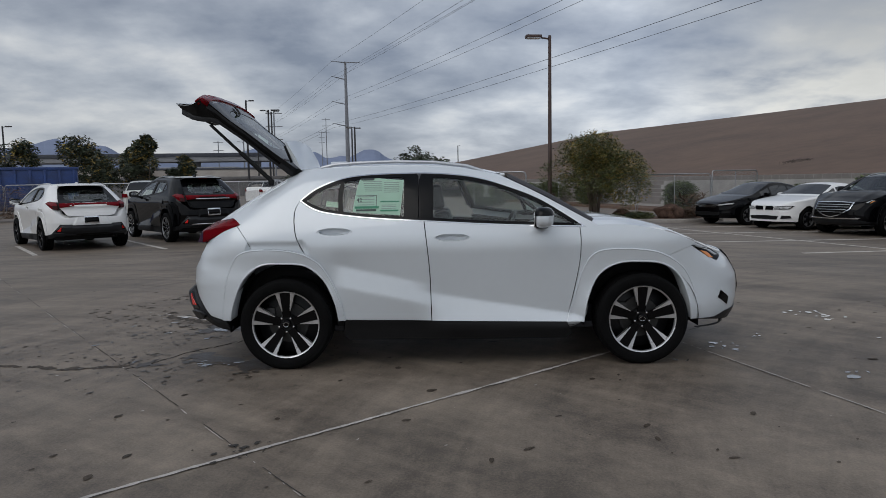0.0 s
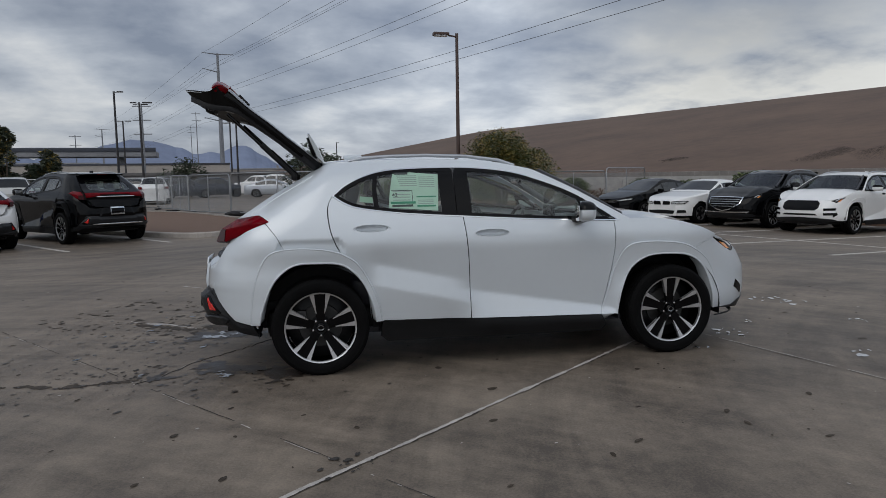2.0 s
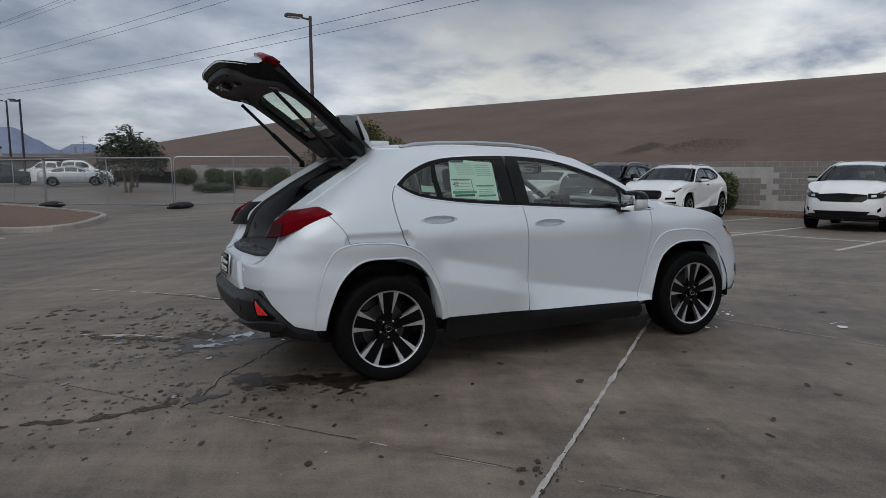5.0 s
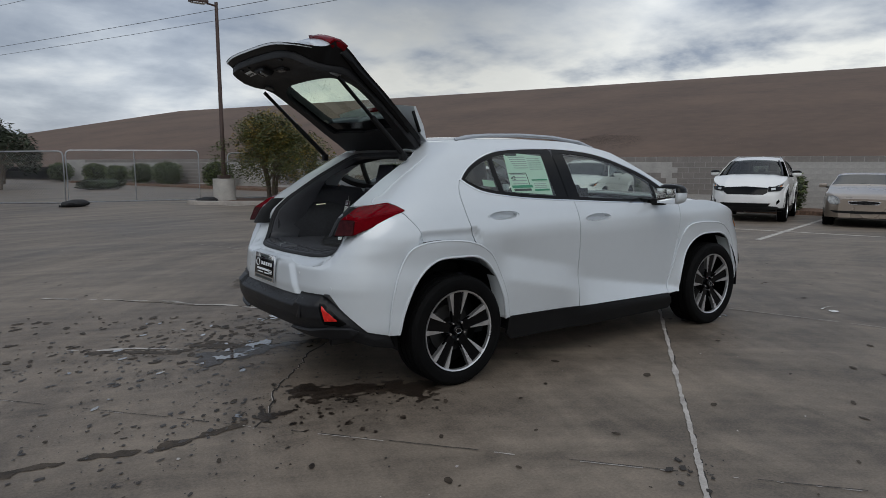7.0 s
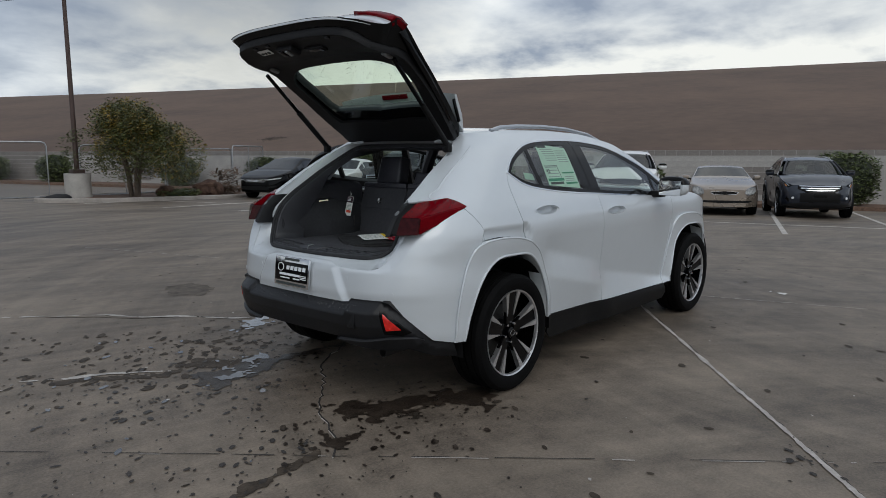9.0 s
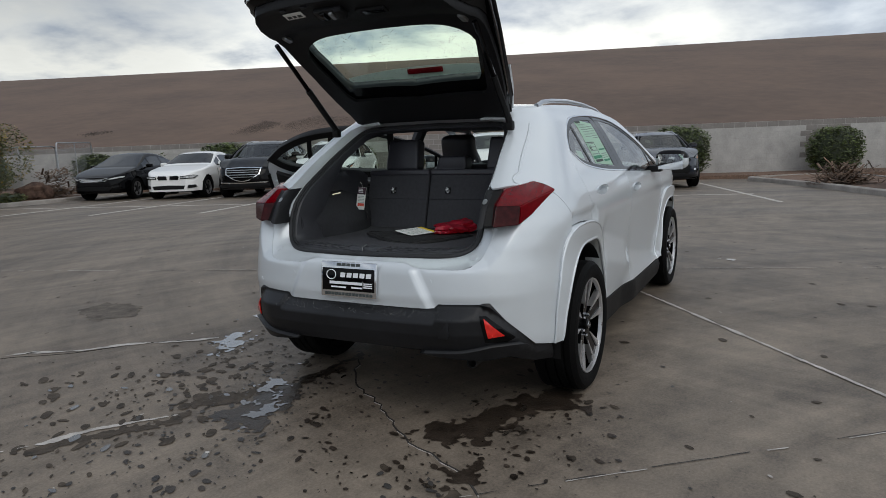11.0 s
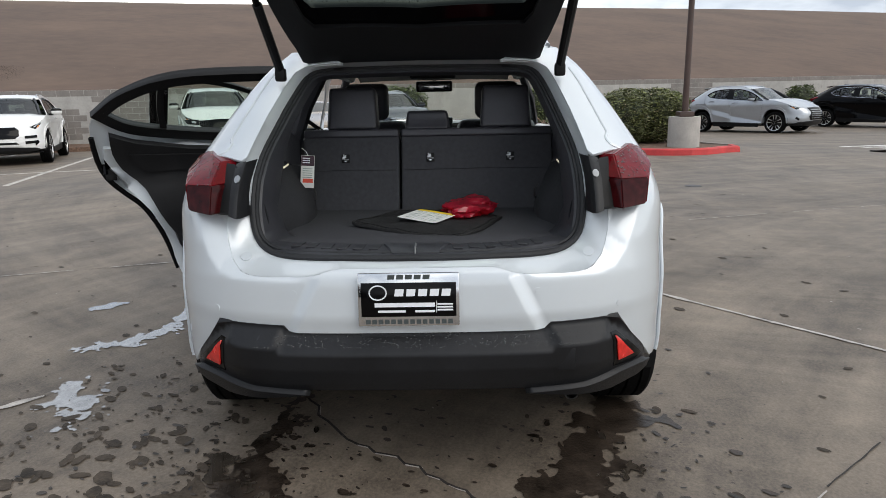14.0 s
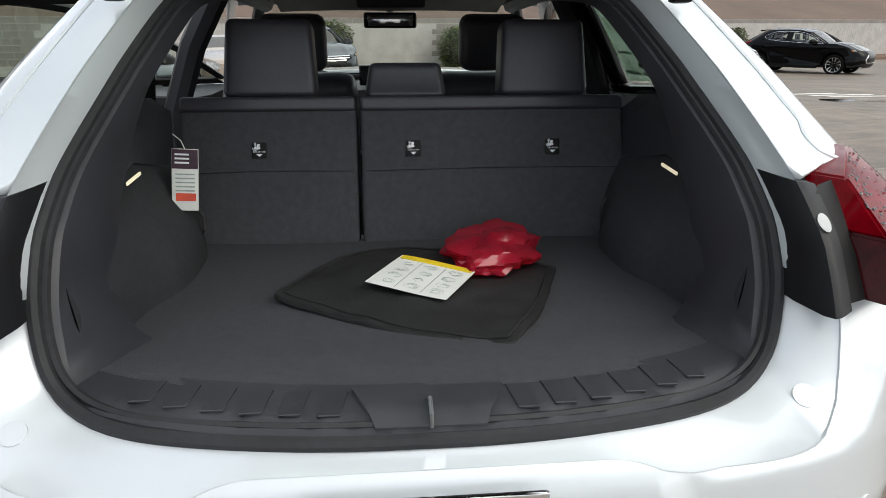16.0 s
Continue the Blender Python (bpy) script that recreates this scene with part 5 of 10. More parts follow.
roof_poly = [(x, -roof_edge(x) + 0.003) for x in rx_] + [(0.36, -0.35), (0.385, 0.0), (0.36, 0.35)] + [(x, roof_edge(x) - 0.003) for x in rx_[::-1]] + [(-1.265, 0.40), (-1.285, 0.0), (-1.265, -0.40)]
patch("roof", roof_poly, lambda x, y: (x, y, roof_z(x, y)), "pearl", CAR, step=0.07, thick=0.03)
for s in (-1, 1):
    pts = [(x, s * (roof_edge(x) - 0.035), roof_z(x, roof_edge(x)) + h) for x, h in ((-1.08, 0.004), (-0.98, 0.020), (-0.8, 0.026), (-0.5, 0.028), (-0.2, 0.027), (0.05, 0.022), (0.17, 0.003))]
    bar("roof_rail", "silver", CAR, pts, 0.013, 8, "satin silver roof rail")
boxed("roof_antenna", "pearl", CAR, (-1.02, 0, 1.541), (0.15, 0.030, 0.040), 0.014)


def screen_x(y, z):
    return (0.36 + (1.46 - z) * 1.52 - 0.16 * abs(y) ** 2.0, y, z)


scr = [(-0.70, 1.05), (-0.35, 1.075), (0.0, 1.08), (0.35, 1.075), (0.70, 1.05), (0.585, 1.28), (0.50, 1.415), (0.25, 1.435), (0.0, 1.44), (-0.25, 1.435), (-0.50, 1.415), (-0.585, 1.28)]
sc = patch("windscreen", scr, screen_x, "screen", CAR, step=0.08, thick=0.0)
patch("cowl", [(0.86, -0.72), (1.04, -0.70), (0.98, 0.0), (1.04, 0.70), (0.86, 0.72)], lambda x, y: (x, y, 1.035 + 0.03 * (1 - (y / 0.75) ** 2)), "plastic", CAR, step=0.1, thick=0.02)

# sills, arch claddings, lower tail
panel("sill", chain(S(*curve(SILL)), S((0.80, 0.25), (0.76, 0.205), (-0.85, 0.205), (-0.90, 0.25))), "plastic", off=0.004, step=0.06, gap=0.002)


def inner_arc(cx, x0, x1, z0, z1, top):
    """Opening edge of a wheel arch: a flattened arc from (x1, z1) over the top to (x0, z0)."""
    pts = [(x1, z1), (x1 + (cx - x1) * 0.07, 0.50), (x1 + (cx - x1) * 0.26, 0.665), (cx + (x1 - cx) * 0.42, top - 0.02), (cx, top), (cx + (x0 - cx) * 0.42, top - 0.012), (x0 + (cx - x0) * 0.26, 0.675), (x0 + (cx - x0) * 0.07, 0.50), (x0, z0)]
    return spline(pts, 0.03)


RO = curve(ARCH_R_BACK)[::-1] + curve(ARCH_R_TOP)[::-1][1:] + curve(ARCH_R_FRONT)[1:]
RI = inner_arc(-1.32, -1.735, -0.925, 0.375, 0.36, 0.795)
UNDERCUT[0] = False
panel("rear_arch_flare", chain(S(*RO), S(*RI)), "pearl", off=0.006, step=0.03, thick=0.10, gap=0.0)
UNDERCUT[0] = False
FO = curve(ARCH_F)
FI = inner_arc(1.30, 0.885, 1.695, 0.325, 0.33, 0.772)
panel("front_arch_flare", chain(S(*FO), S(*FI)), "pearl", off=0.006, step=0.03, thick=0.10, gap=0.0)
for arc, r in ((RO, 0.0065), (RI, 0.008), (FO, 0.0065), (FI, 0.008)):
    edge = [shell(u, z) for u, z in S(*arc)]
    for s in (-1, 1):
        bar("flare_edge", "pearl", CAR, [(p.x, s * (abs(p.y) + 0.003), p.z) for p in edge], r, 8)
UNDERCUT[0] = True

tail_white_top = chain(S(*curve(ARCH_R_BACK)[::-1]), S(*curve(SEAM_R)), S((-1.80, 1.045), (-1.865, 1.008)), R((0.745, 0.962), (0.71, 0.951), (0.67, 0.942), (0.645, 0.94)), R(*[p for p in open_low[::-1] if p[0] > 0.001]))
black_edge = [(0.0, 0.588), (0.405, 0.588), (0.425, 0.605), (0.60, 0.607), (0.645, 0.60)]
be_side = [(-2.02, 0.535), (-1.955, 0.455), (-1.90, 0.40), (-1.79, 0.375)]
tail_white_low = chain(R(*black_edge[1:]), S(*be_side))
TB = patch("rear_bumper", chain(tail_white_top, [(2 * U0 - u, z) for u, z in tail_white_top[::-1]], [(2 * U0 - u, z) for u, z in tail_white_low[::-1]], tail_white_low), tail_skin, "pearl", CAR, step=0.0115, thick=0.02)
tb_top = chain(S(*be_side[::-1]), R(*black_edge[::-1]))
RIM = chain(R(*black_edge[:-1]), S(*be_side))[::-1]


def bumper_skin(u, z):
    """The black lower bumper: a wet ledge that stands out from the white skin, then an upright face that falls in below."""
    w = max(u, 2 * U0 - u)
    d, below = to_line(RIM, w, z)
    n = shell(u + 0.01, z) - shell(u - 0.01, z)
    n = Vector((-n.y, n.x, 0)).normalized()
    n = n if n.x < 0.2 else -n
    k = smoothstep(-1.62, -1.95, u if u > U0 else 2 * U0 - u)
    f = smoothstep(0.72, 0.50, abs(shell(u, z).y))
    out = 0.004 + min(d * (0.55 + 0.6 * f), 0.022 + 0.040 * f) * k - 0.30 * max(0.47 - z, 0.0) * k
    return shell(u, z) + n * out


tb_low = chain(R((0.0, 0.395), (0.40, 0.395), (0.55, 0.375), (0.66, 0.36)), S((-2.0, 0.36), (-1.86, 0.30), (-1.735, 0.285)))
BB = patch("lower_bumper", chain(tb_top, [(2 * U0 - u, z) for u, z in tb_top[::-1] if u > U0 + 1e-4], [(2 * U0 - u, z) for u, z in tb_low[::-1] if u > U0 + 1e-4], tb_low), bumper_skin, "cladding", CAR, "black textured lower bumper with rain drops", step=0.018, thick=0.03)
# valance fins, reflectors, sensors
for s in (1, -1):
    refl = R((0.620, 0.548), (0.632, 0.535), (0.695, 0.468), (0.632, 0.462))
    panel("bumper_reflector", refl, "reflector", BB, (s,), off=0.006, step=0.02, thick=0.010, gap=0, skin=bumper_skin)
    panel("fog_bezel", R((0.605, 0.562), (0.63, 0.560), (0.735, 0.452), (0.70, 0.432), (0.622, 0.440)), "gloss_black", BB, (s,), off=0.0025, step=0.03, thick=0.006, gap=0, skin=bumper_skin)
    fin = R((0.34, 0.393), (0.48, 0.372), (0.63, 0.356), (0.735, 0.372), (0.775, 0.408), (0.74, 0.428), (0.64, 0.424), (0.52, 0.402))
    panel("valance_fin", fin, "cladding", BB, (s,), off=0.020, step=0.03, thick=0.035, gap=0, skin=bumper_skin)
    for y, z in ((0.385, 0.708), (0.655, 0.645)):
        panel("parking_sensor", R(*[(y + 0.011 * math.cos(a), z + 0.012 * math.sin(a)) for a in np.linspace(0, math.tau, 12, endpoint=False)]), "pearl", TB, (s,), off=0.002, step=0.03, thick=0.004, gap=0)
boxed("tow_cover", "cladding", BB, (bumper_skin(ur(0.47, 0.5), 0.5).x, -0.47, 0.50), (0.006, 0.055, 0.075), 0.004)
# tail lamps on the body: faceted solid, red above, smoked below
LP = {k: Vector(p) for k, p in {"a": (-2.025, 0.662, 0.946), "b": (-1.955, 0.755, 0.950), "c": (-1.945, 0.762, 1.035), "d": (-1.985, 0.662, 1.035), "e": (-1.872, 0.662, 1.102), "f": (-1.735, 0.752, 1.128),
      "g": (-1.858, 0.786, 0.990), "T": (-1.655, 0.829, 1.083), "h": (-1.70, 0.792, 1.112), "m": (-1.80, 0.806, 1.066)}.items()}


def lamp_solid(name, material, parent, s, faces, rim, deep, label=""):
    bm = bmesh.new()
    vs = {k: bm.verts.new((p.x, s * p.y, p.z)) for k, p in LP.items() if any(k in f for f in faces)}
    bk = {k: bm.verts.new((LP[k].x + deep, s * LP[k].y * (1 - deep), LP[k].z)) for k in rim}
    for f in faces:
        bm.faces.new([vs[k] for k in f])
    for p, q in zip(rim, rim[1:] + rim[:1]):
        bm.faces.new((vs[p], vs[q], bk[q], bk[p]))
    bmesh.ops.recalc_face_normals(bm, faces=bm.faces)
    bmesh.ops.bevel(bm, geom=[e for e in bm.edges if len(e.link_faces) == 2], offset=0.004, segments=2, affect="EDGES")
    return part(name, bm, material, parent, label, angle=30)


for s in (-1, 1):
    tl = lamp_solid("tail_light", "red_lens", CAR, s, ["dcfe", "cmhf", "mTh", "gTm", "cgm", "bgc"], "dcbgThfe", 0.06, "faceted red tail lamp")
    lamp_solid("smoked_lens", "dark_red", tl, s, ["abcd"], "abcd", 0.05)
    panel("lamp_bracket", R((0.588, 0.945), (0.662, 0.945), (0.657, 1.094), (0.61, 1.09), (0.588, 1.075)), "plastic", None, (s,), off=0.006, step=0.03, thick=0.03, gap=0.001)

# plate with its frame
px = -2.171
frame_m = pose(px, 0.018, 0.702, 0, 6.3, 0)
pf = boxed("plate_frame", "chrome", CAR, (0, 0, 0), (0.012, 0.312, 0.165), 0.004, "chrome dealer plate frame")
pf.matrix_local = frame_m
boxed("plate", "gloss_black", pf, (-0.005, 0, 0.0), (0.008, 0.292, 0.106), 0.002, "black dealer plate with white marks")


def mark(parent, material, y, z, w, h, x=-0.0098, n="plate_mark", slant=0.0):
    V = [(x, -y + w / 2, z - h / 2), (x, -y - w / 2, z - h / 2), (x, -y - w / 2 - slant, z + h / 2), (x, -y + w / 2 - slant, z + h / 2)]
    V += [(x + 0.002, b, c) for _, b, c in V]
    return mesh(n, V, [(0, 1, 2, 3), (4, 7, 6, 5), (0, 4, 5, 1), (1, 5, 6, 2), (2, 6, 7, 3), (3, 7, 4, 0)], material, parent)


bar("plate_emblem", "lamp_white", pf, [(-0.0102, 0.094 + 0.026 * math.cos(a), 0.022 + 0.022 * math.sin(a)) for a in np.linspace(0, math.tau, 24, endpoint=False)], 0.0022, 6, closed=True)
for k in range(5):
    mark(pf, "lamp_white", -0.030 + k * 0.036, 0.022, 0.027, 0.022, slant=0.003)
mark(pf, "lamp_white", -0.012, -0.016, 0.185, 0.013)
mark(pf, "lamp_white", -0.052, -0.036, 0.085, 0.007)
mark(pf, "lamp_white", 0.050, -0.036, 0.06, 0.007)
for k in range(3):
    mark(pf, "lamp_white", 0.112, -0.014 - 0.009 * k, 0.048, 0.005)
mark(pf, "lamp_white", 0.085, -0.022, 0.0015, 0.036)
for k in range(5):
    mark(pf, "ink", -0.054 + k * 0.027, 0.070, 0.021, 0.014, x=-0.0085, slant=0.002)
for k in range(14):
    mark(pf, "ink", -0.126 + k * 0.0195, -0.069, 0.014, 0.013, x=-0.0085)

# side glazing
def glass_panel(name, pts, material, parent, sides, off=-0.006):
    return panel(name, S(*pts), material, parent, sides, step=0.06, thick=0.0, off=off, gap=0)


dlo = chain(curve(DLO_TOP), curve([(0.90, 1.032), (0.59, 1.04), (0.15, 1.06), (-0.285, 1.088)]), curve(BELT_R))


def shrink(poly, d):
    return inset(poly, d)


dlo_in = shrink(dlo, 0.028)
Q_LINE, B1, B2, FQ = -0.90, -0.435, -0.215, 0.60


def clip(poly, xa, xb):
    """Part of a closed outline between two upright lines."""
    def half(pp, x0, keep):
        out = []
        for a, b in zip(pp, pp[1:] + pp[:1]):
            ina, inb = keep(a[0]), keep(b[0])
            if ina:
                out.append(a)
            if ina != inb:
                k = (x0 - a[0]) / (b[0] - a[0])
                out.append((x0, a[1] + (b[1] - a[1]) * k))
        return out
    return half(half(poly, xa, lambda x: x >= xa), xb, lambda x: x <= xb)


for s in (-1, 1):
    if s < 0:
        glass_panel("quarter_window", clip(dlo_in, -2, Q_LINE - 0.012), "glass", REAR_DOOR, (s,))
        glass_panel("rear_window", clip(dlo_in, Q_LINE + 0.012, B1), "glass", REAR_DOOR, (s,))
        panel("window_divider", S(*clip(dlo_in, Q_LINE - 0.016, Q_LINE + 0.016)), "gloss_black", REAR_DOOR, (s,), off=-0.003, thick=0.02, step=0.05, gap=0)
    fd = FRONT_DOORS[0 if s < 0 else 1]
    glass_panel("front_window", clip(dlo_in, B2, FQ), "glass", fd, (s,))
    glass_panel("front_quarter_window", clip(dlo_in, FQ + 0.02, 2), "glass", fd, (s,))
    panel("window_divider", S(*clip(dlo_in, FQ - 0.002, FQ + 0.022)), "gloss_black", fd, (s,), off=-0.003, thick=0.02, step=0.05, gap=0)
    panel("pillar_cover", S(*clip(dlo_in, -0.325, B2)), "gloss_black", fd, (s,), off=-0.004, thick=0.02, step=0.05, gap=0.002)
    if s < 0:
        panel("pillar_cover", S(*clip(dlo_in, B1, -0.328)), "gloss_black", REAR_DOOR, (s,), off=-0.004, thick=0.02, step=0.05, gap=0.002)
        panel("window_frame", S(*shrink(dlo, 0.004)), "gloss_black", None, (s,), off=-0.003, thick=0.025, step=0.05, gap=0, holes=[S(*shrink(dlo, 0.029))])
        panel("window_trim", S(*shrink(dlo, -0.002)), "chrome", None, (s,), "slim bright trim round the side glass", off=0.002, thick=0.006, step=0.05, gap=0, holes=[S(*shrink(dlo, 0.006))])
    else:
        fdlo = clip(dlo, -0.29, 2)
        panel("window_frame", S(*shrink(fdlo, 0.004)), "plastic", fd, (s,), off=-0.003, thick=0.025, step=0.05, gap=0, holes=[S(*shrink(fdlo, 0.029))])

# door handles and mirrors
def handle(parent, x, z, s, tilt):
    y = flank(x, z)
    hm = pose(x, s * (y + 0.0), z, 0, 0, 0)
    bm = bmesh.new()
    n = 20
    rings = []
    for sc, o in ((1.0, 0.003), (0.95, 0.004), (0.91, -0.006), (0.82, -0.032), (0.4, -0.042)):
        rings.append([bm.verts.new((0.133 * sc * math.cos(a), o, 0.030 * sc * math.sin(a))) for a in np.linspace(0, math.tau, n, endpoint=False)])
    for A, B in zip(rings, rings[1:]):
        for k in range(n):
            bm.faces.new((A[k], A[(k + 1) % n], B[(k + 1) % n], B[k]))
    bm.faces.new(rings[-1])
    cup = part("handle_cup", bm, "pearl", parent)
    cup.matrix_local = pose(x, s * y, z, 0, tilt, 0) @ Matrix.Diagonal((1, s, 1, 1))
    pts = [(-0.118, 0.004, -0.001), (-0.09, 0.026, -0.001), (-0.03, 0.038, -0.002), (0.04, 0.038, -0.003), (0.095, 0.026, -0.005), (0.12, 0.004, -0.007)]
    bm = tube(bmesh.new(), pts, 0.0095, 8)
    bmesh.ops.scale(bm, vec=(1, 0.9, 1.2), verts=bm.verts)
    grip = part("door_handle", bm, "pearl", parent)
    grip.matrix_local = cup.matrix_local
    # black strip draws the shadow line below the grip
    low = bar("handle_strip", "gloss_black", parent, [(px_, py_ * 0.9 - 0.002, pz_ * 1.2 - 0.0115) for px_, py_, pz_ in pts[1:-1]], 0.003, 6)
    low.matrix_local = cup.matrix_local
    return grip


handle(REAR_DOOR, -0.945, 1.022, -1, 0)
for s, d in ((-1, FRONT_DOORS[0]), (1, FRONT_DOORS[1])):
    handle(d, -0.08, 0.968, s, 0)


def mirror(s, parent):
    bm = bmesh.new()
    vs = bmesh.ops.create_uvsphere(bm, u_segments=20, v_segments=12, radius=1.0)["verts"]
    for v in vs:
        x, y, z = v.co
        q = 3.2
        f = (abs(x) ** q + abs(y) ** q + abs(z) ** q) ** (-1 / q)
        v.co = Vector((x * f * (0.085 if x > 0 else 0.045), y * f * 0.118, z * f * (0.078 if z > 0 else 0.066)))
    bmesh.ops.transform(bm, matrix=pose(0.56, s * 1.015, 1.105, 0, 0, s * 12), verts=bm.verts)
    shellm = part("mirror", bm, "pearl", parent, "white door mirror with a black cap")
    bm = bmesh.new()
    vs = bmesh.ops.create_uvsphere(bm, u_segments=20, v_segments=12, radius=1.0)["verts"]
    for v in vs:
        x, y, z = v.co
        f = (abs(x) ** 3.2 + abs(y) ** 3.2 + abs(z) ** 3.2) ** (-1 / 3.2)
        v.co = Vector((x * f * (0.088 if x > 0 else 0.047), y * f * 0.121, max(z * f * 0.081, 0.022)))
    bmesh.ops.transform(bm, matrix=pose(0.56, s * 1.015, 1.105, 0, 0, s * 12), verts=bm.verts)
    part("mirror_cap", bm, "gloss_black", shellm)
    bm = bmesh.new()
    box(bm, 0, 0, 0, 0.004, 0.19, 0.11, 0.001)
    bmesh.ops.transform(bm, matrix=pose(0.513, s * 1.012, 1.10, 0, 0, s * 12), verts=bm.verts)
    part("mirror_glass", bm, "chrome", shellm)
    boxed("mirror_foot", "plastic", shellm, (0.575, s * 0.895, 1.05), (0.09, 0.10, 0.05), 0.015)


mirror(-1, FRONT_DOORS[0])
mirror(1, FRONT_DOORS[1])

# wheels
def main_wheel(x, s):
    m = pose(x, s * 0.80, 0.340, 0, 0, 0 if s > 0 else 180)
    rr = 0.249
    hub = lathe("wheel", "dark_alloy", CAR, [(0.0, 0.055), (0.062, 0.055), (0.07, 0.0), (rr * 0.93, -0.03), (rr * 0.95, -0.11)], n=40)
    hub.matrix_local = m
    prof = [(rr, 0.098), (rr + 0.006, 0.106), (rr + 0.02, 0.112), (0.295, 0.116), (0.318, 0.112), (0.330, 0.102), (0.336, 0.092)]
    tread = []
    for a, b in ((0.092, 0.062), (0.054, 0.012), (0.004, -0.038), (-0.046, -0.092)):
        tread += [(0.328, a), (0.339, a - 0.001), (0.339, b + 0.001), (0.328, b)]
    prof = prof + tread[1:-1] + [(0.330, -0.102), (0.29, -0.112), (rr, -0.1)]
    lathe("tyre", "rubber", hub, prof, n=64, angle=25)
    lathe("rim_lip", "alloy", hub, [(rr * 0.955, 0.085), (rr * 0.965, 0.102), (rr * 1.0, 0.106), (rr * 1.01, 0.09)], n=56)
    lathe("brake_disc", "disc", hub, [(0.06, 0.0), (0.15, 0.0), (0.155, -0.02)], n=36)
    boxed("brake_caliper", "disc", hub, (0.13, -0.01, 0.05), (0.07, 0.07, 0.13), 0.015)
    for k in range(5):
        a = math.radians(90 + 72 * k)
        rot = Matrix.Rotation(-a, 4, "Y")

        def leg(sgn):
            bm = bmesh.new()
            o = [(0.098, 0.080, sgn * 0.027), (0.098, 0.080, sgn * 0.031), (0.241, 0.100, sgn * 0.074), (0.241, 0.100, sgn * 0.040)]
            top = [bm.verts.new(p) for p in o]
            bot = [bm.verts.new((p[0], p[1] - 0.03, p[2])) for p in o]
            bm.faces.new(top)
            bm.faces.new(bot[::-1])
            for i in range(4):
                bm.faces.new((top[i], bot[i], bot[(i + 1) % 4], top[(i + 1) % 4]))
            bmesh.ops.transform(bm, matrix=rot, verts=bm.verts)
            return bm
        for sgn in (-1, 1):
            part("spoke", leg(sgn), "alloy", hub, angle=20)
        bm = bmesh.new()
        top = [bm.verts.new(p) for p in ((0.050, 0.070, -0.026), (0.050, 0.070, 0.026), (0.239, 0.090, 0.058), (0.239, 0.090, -0.058))]
        bot = [bm.verts.new((v.co.x, v.co.y - 0.02, v.co.z)) for v in top]
        bm.faces.new(top)
        bm.faces.new(bot[::-1])
        for i in range(4):
            bm.faces.new((top[i], bot[i], bot[(i + 1) % 4], top[(i + 1) % 4]))
        bmesh.ops.transform(bm, matrix=rot, verts=bm.verts)
        part("spoke_inlay", bm, "gloss_black", hub, angle=20)
        an = a + math.radians(36)
        lathe("lug_nut", "chrome", hub, [(0.0, 0.088), (0.007, 0.087), (0.009, 0.078), (0.009, 0.05)], n=10, m=Matrix.Translation((0.056 * math.cos(an), 0, 0.056 * math.sin(an))))
    lathe("hub_cap", "gloss_black", hub, [(0.0, 0.094), (0.024, 0.093), (0.031, 0.086), (0.033, 0.055)], n=24)
    bar("cap_ring", "chrome", hub, [(0.021 * math.cos(a), 0.095, 0.016 * math.sin(a)) for a in np.linspace(0, math.tau, 18, endpoint=False)], 0.0018, 5, closed=True)
    return hub


for wx in (-1.32, 1.32):
    for s in (-1, 1):
        main_wheel(wx, s)
        cx = wx
        bm = bmesh.new()
        arc = [(cx + 0.425 * math.cos(a), 0.345 + 0.43 * math.sin(a)) for a in np.linspace(-0.15, math.pi + 0.15, 20)]
        A = [bm.verts.new((x, s * 0.872, z)) for x, z in arc]
        B = [bm.verts.new((x, s * 0.52, z)) for x, z in arc]
        for i in range(len(arc) - 1):
            bm.faces.new((A[i], A[i + 1], B[i + 1], B[i]))
        bm.faces.new(B)
        part("wheel_liner", bm, "plastic", CAR)
boxed("underbody", "plastic", CAR, (0.0, 0, 0.33), (3.4, 1.36, 0.2), 0.05)
boxed("rear_underbody", "plastic", CAR, (-1.82, 0, 0.42), (0.5, 1.1, 0.14), 0.04)
lathe("exhaust_pipe", "disc", CAR, [(0.026, -0.1), (0.026, 0.06), (0.022, 0.06)], axis="x", n=18, m=pose(-1.93, -0.52, 0.30, 0, 0, 180))

# dark inner skin behind the panel gaps
inner_poly = chain(S((-0.93, 0.30), (0.86, 0.30), (0.86, 0.74), (0.95, 0.86), (1.1, 0.9), (1.4, 0.88), (1.6, 0.80), (1.64, 0.86), (1.0, 1.0), (0.6, 1.0), (-0.3, 1.05), (-0.8, 1.09), (-1.2, 1.17), (-1.33, 0.95), (-1.1, 0.86), (-0.97, 0.7)))
panel("inner_skin", inner_poly, "plastic", None, (-1,), off=-0.06, step=0.08, thick=0.0, gap=0)
inner_left = chain(S((-0.2, 0.30), (0.86, 0.30), (0.86, 0.74), (0.95, 0.86), (1.1, 0.9), (1.4, 0.88), (1.6, 0.80), (1.64, 0.86), (1.0, 1.0), (0.6, 1.0), (-0.25, 1.05)))
panel("inner_skin", inner_left, "plastic", None, (1,), off=-0.02, step=0.08, thick=0.0, gap=0)

# ---- tailgate, cabin, open doors of the white crossover ----
def tail_x(y, z):
    f = min(abs(y) / 0.89, 0.98)
    return smooth_table(ZR, z, 0.012) + 0.75 * (1 - (1 - f ** 3.5) ** (1 / 3.5)) * smoothstep(1.6, 0.9, z) * 1.0 + 0.10 * f ** 2 * smoothstep(1.1, 1.4, z)


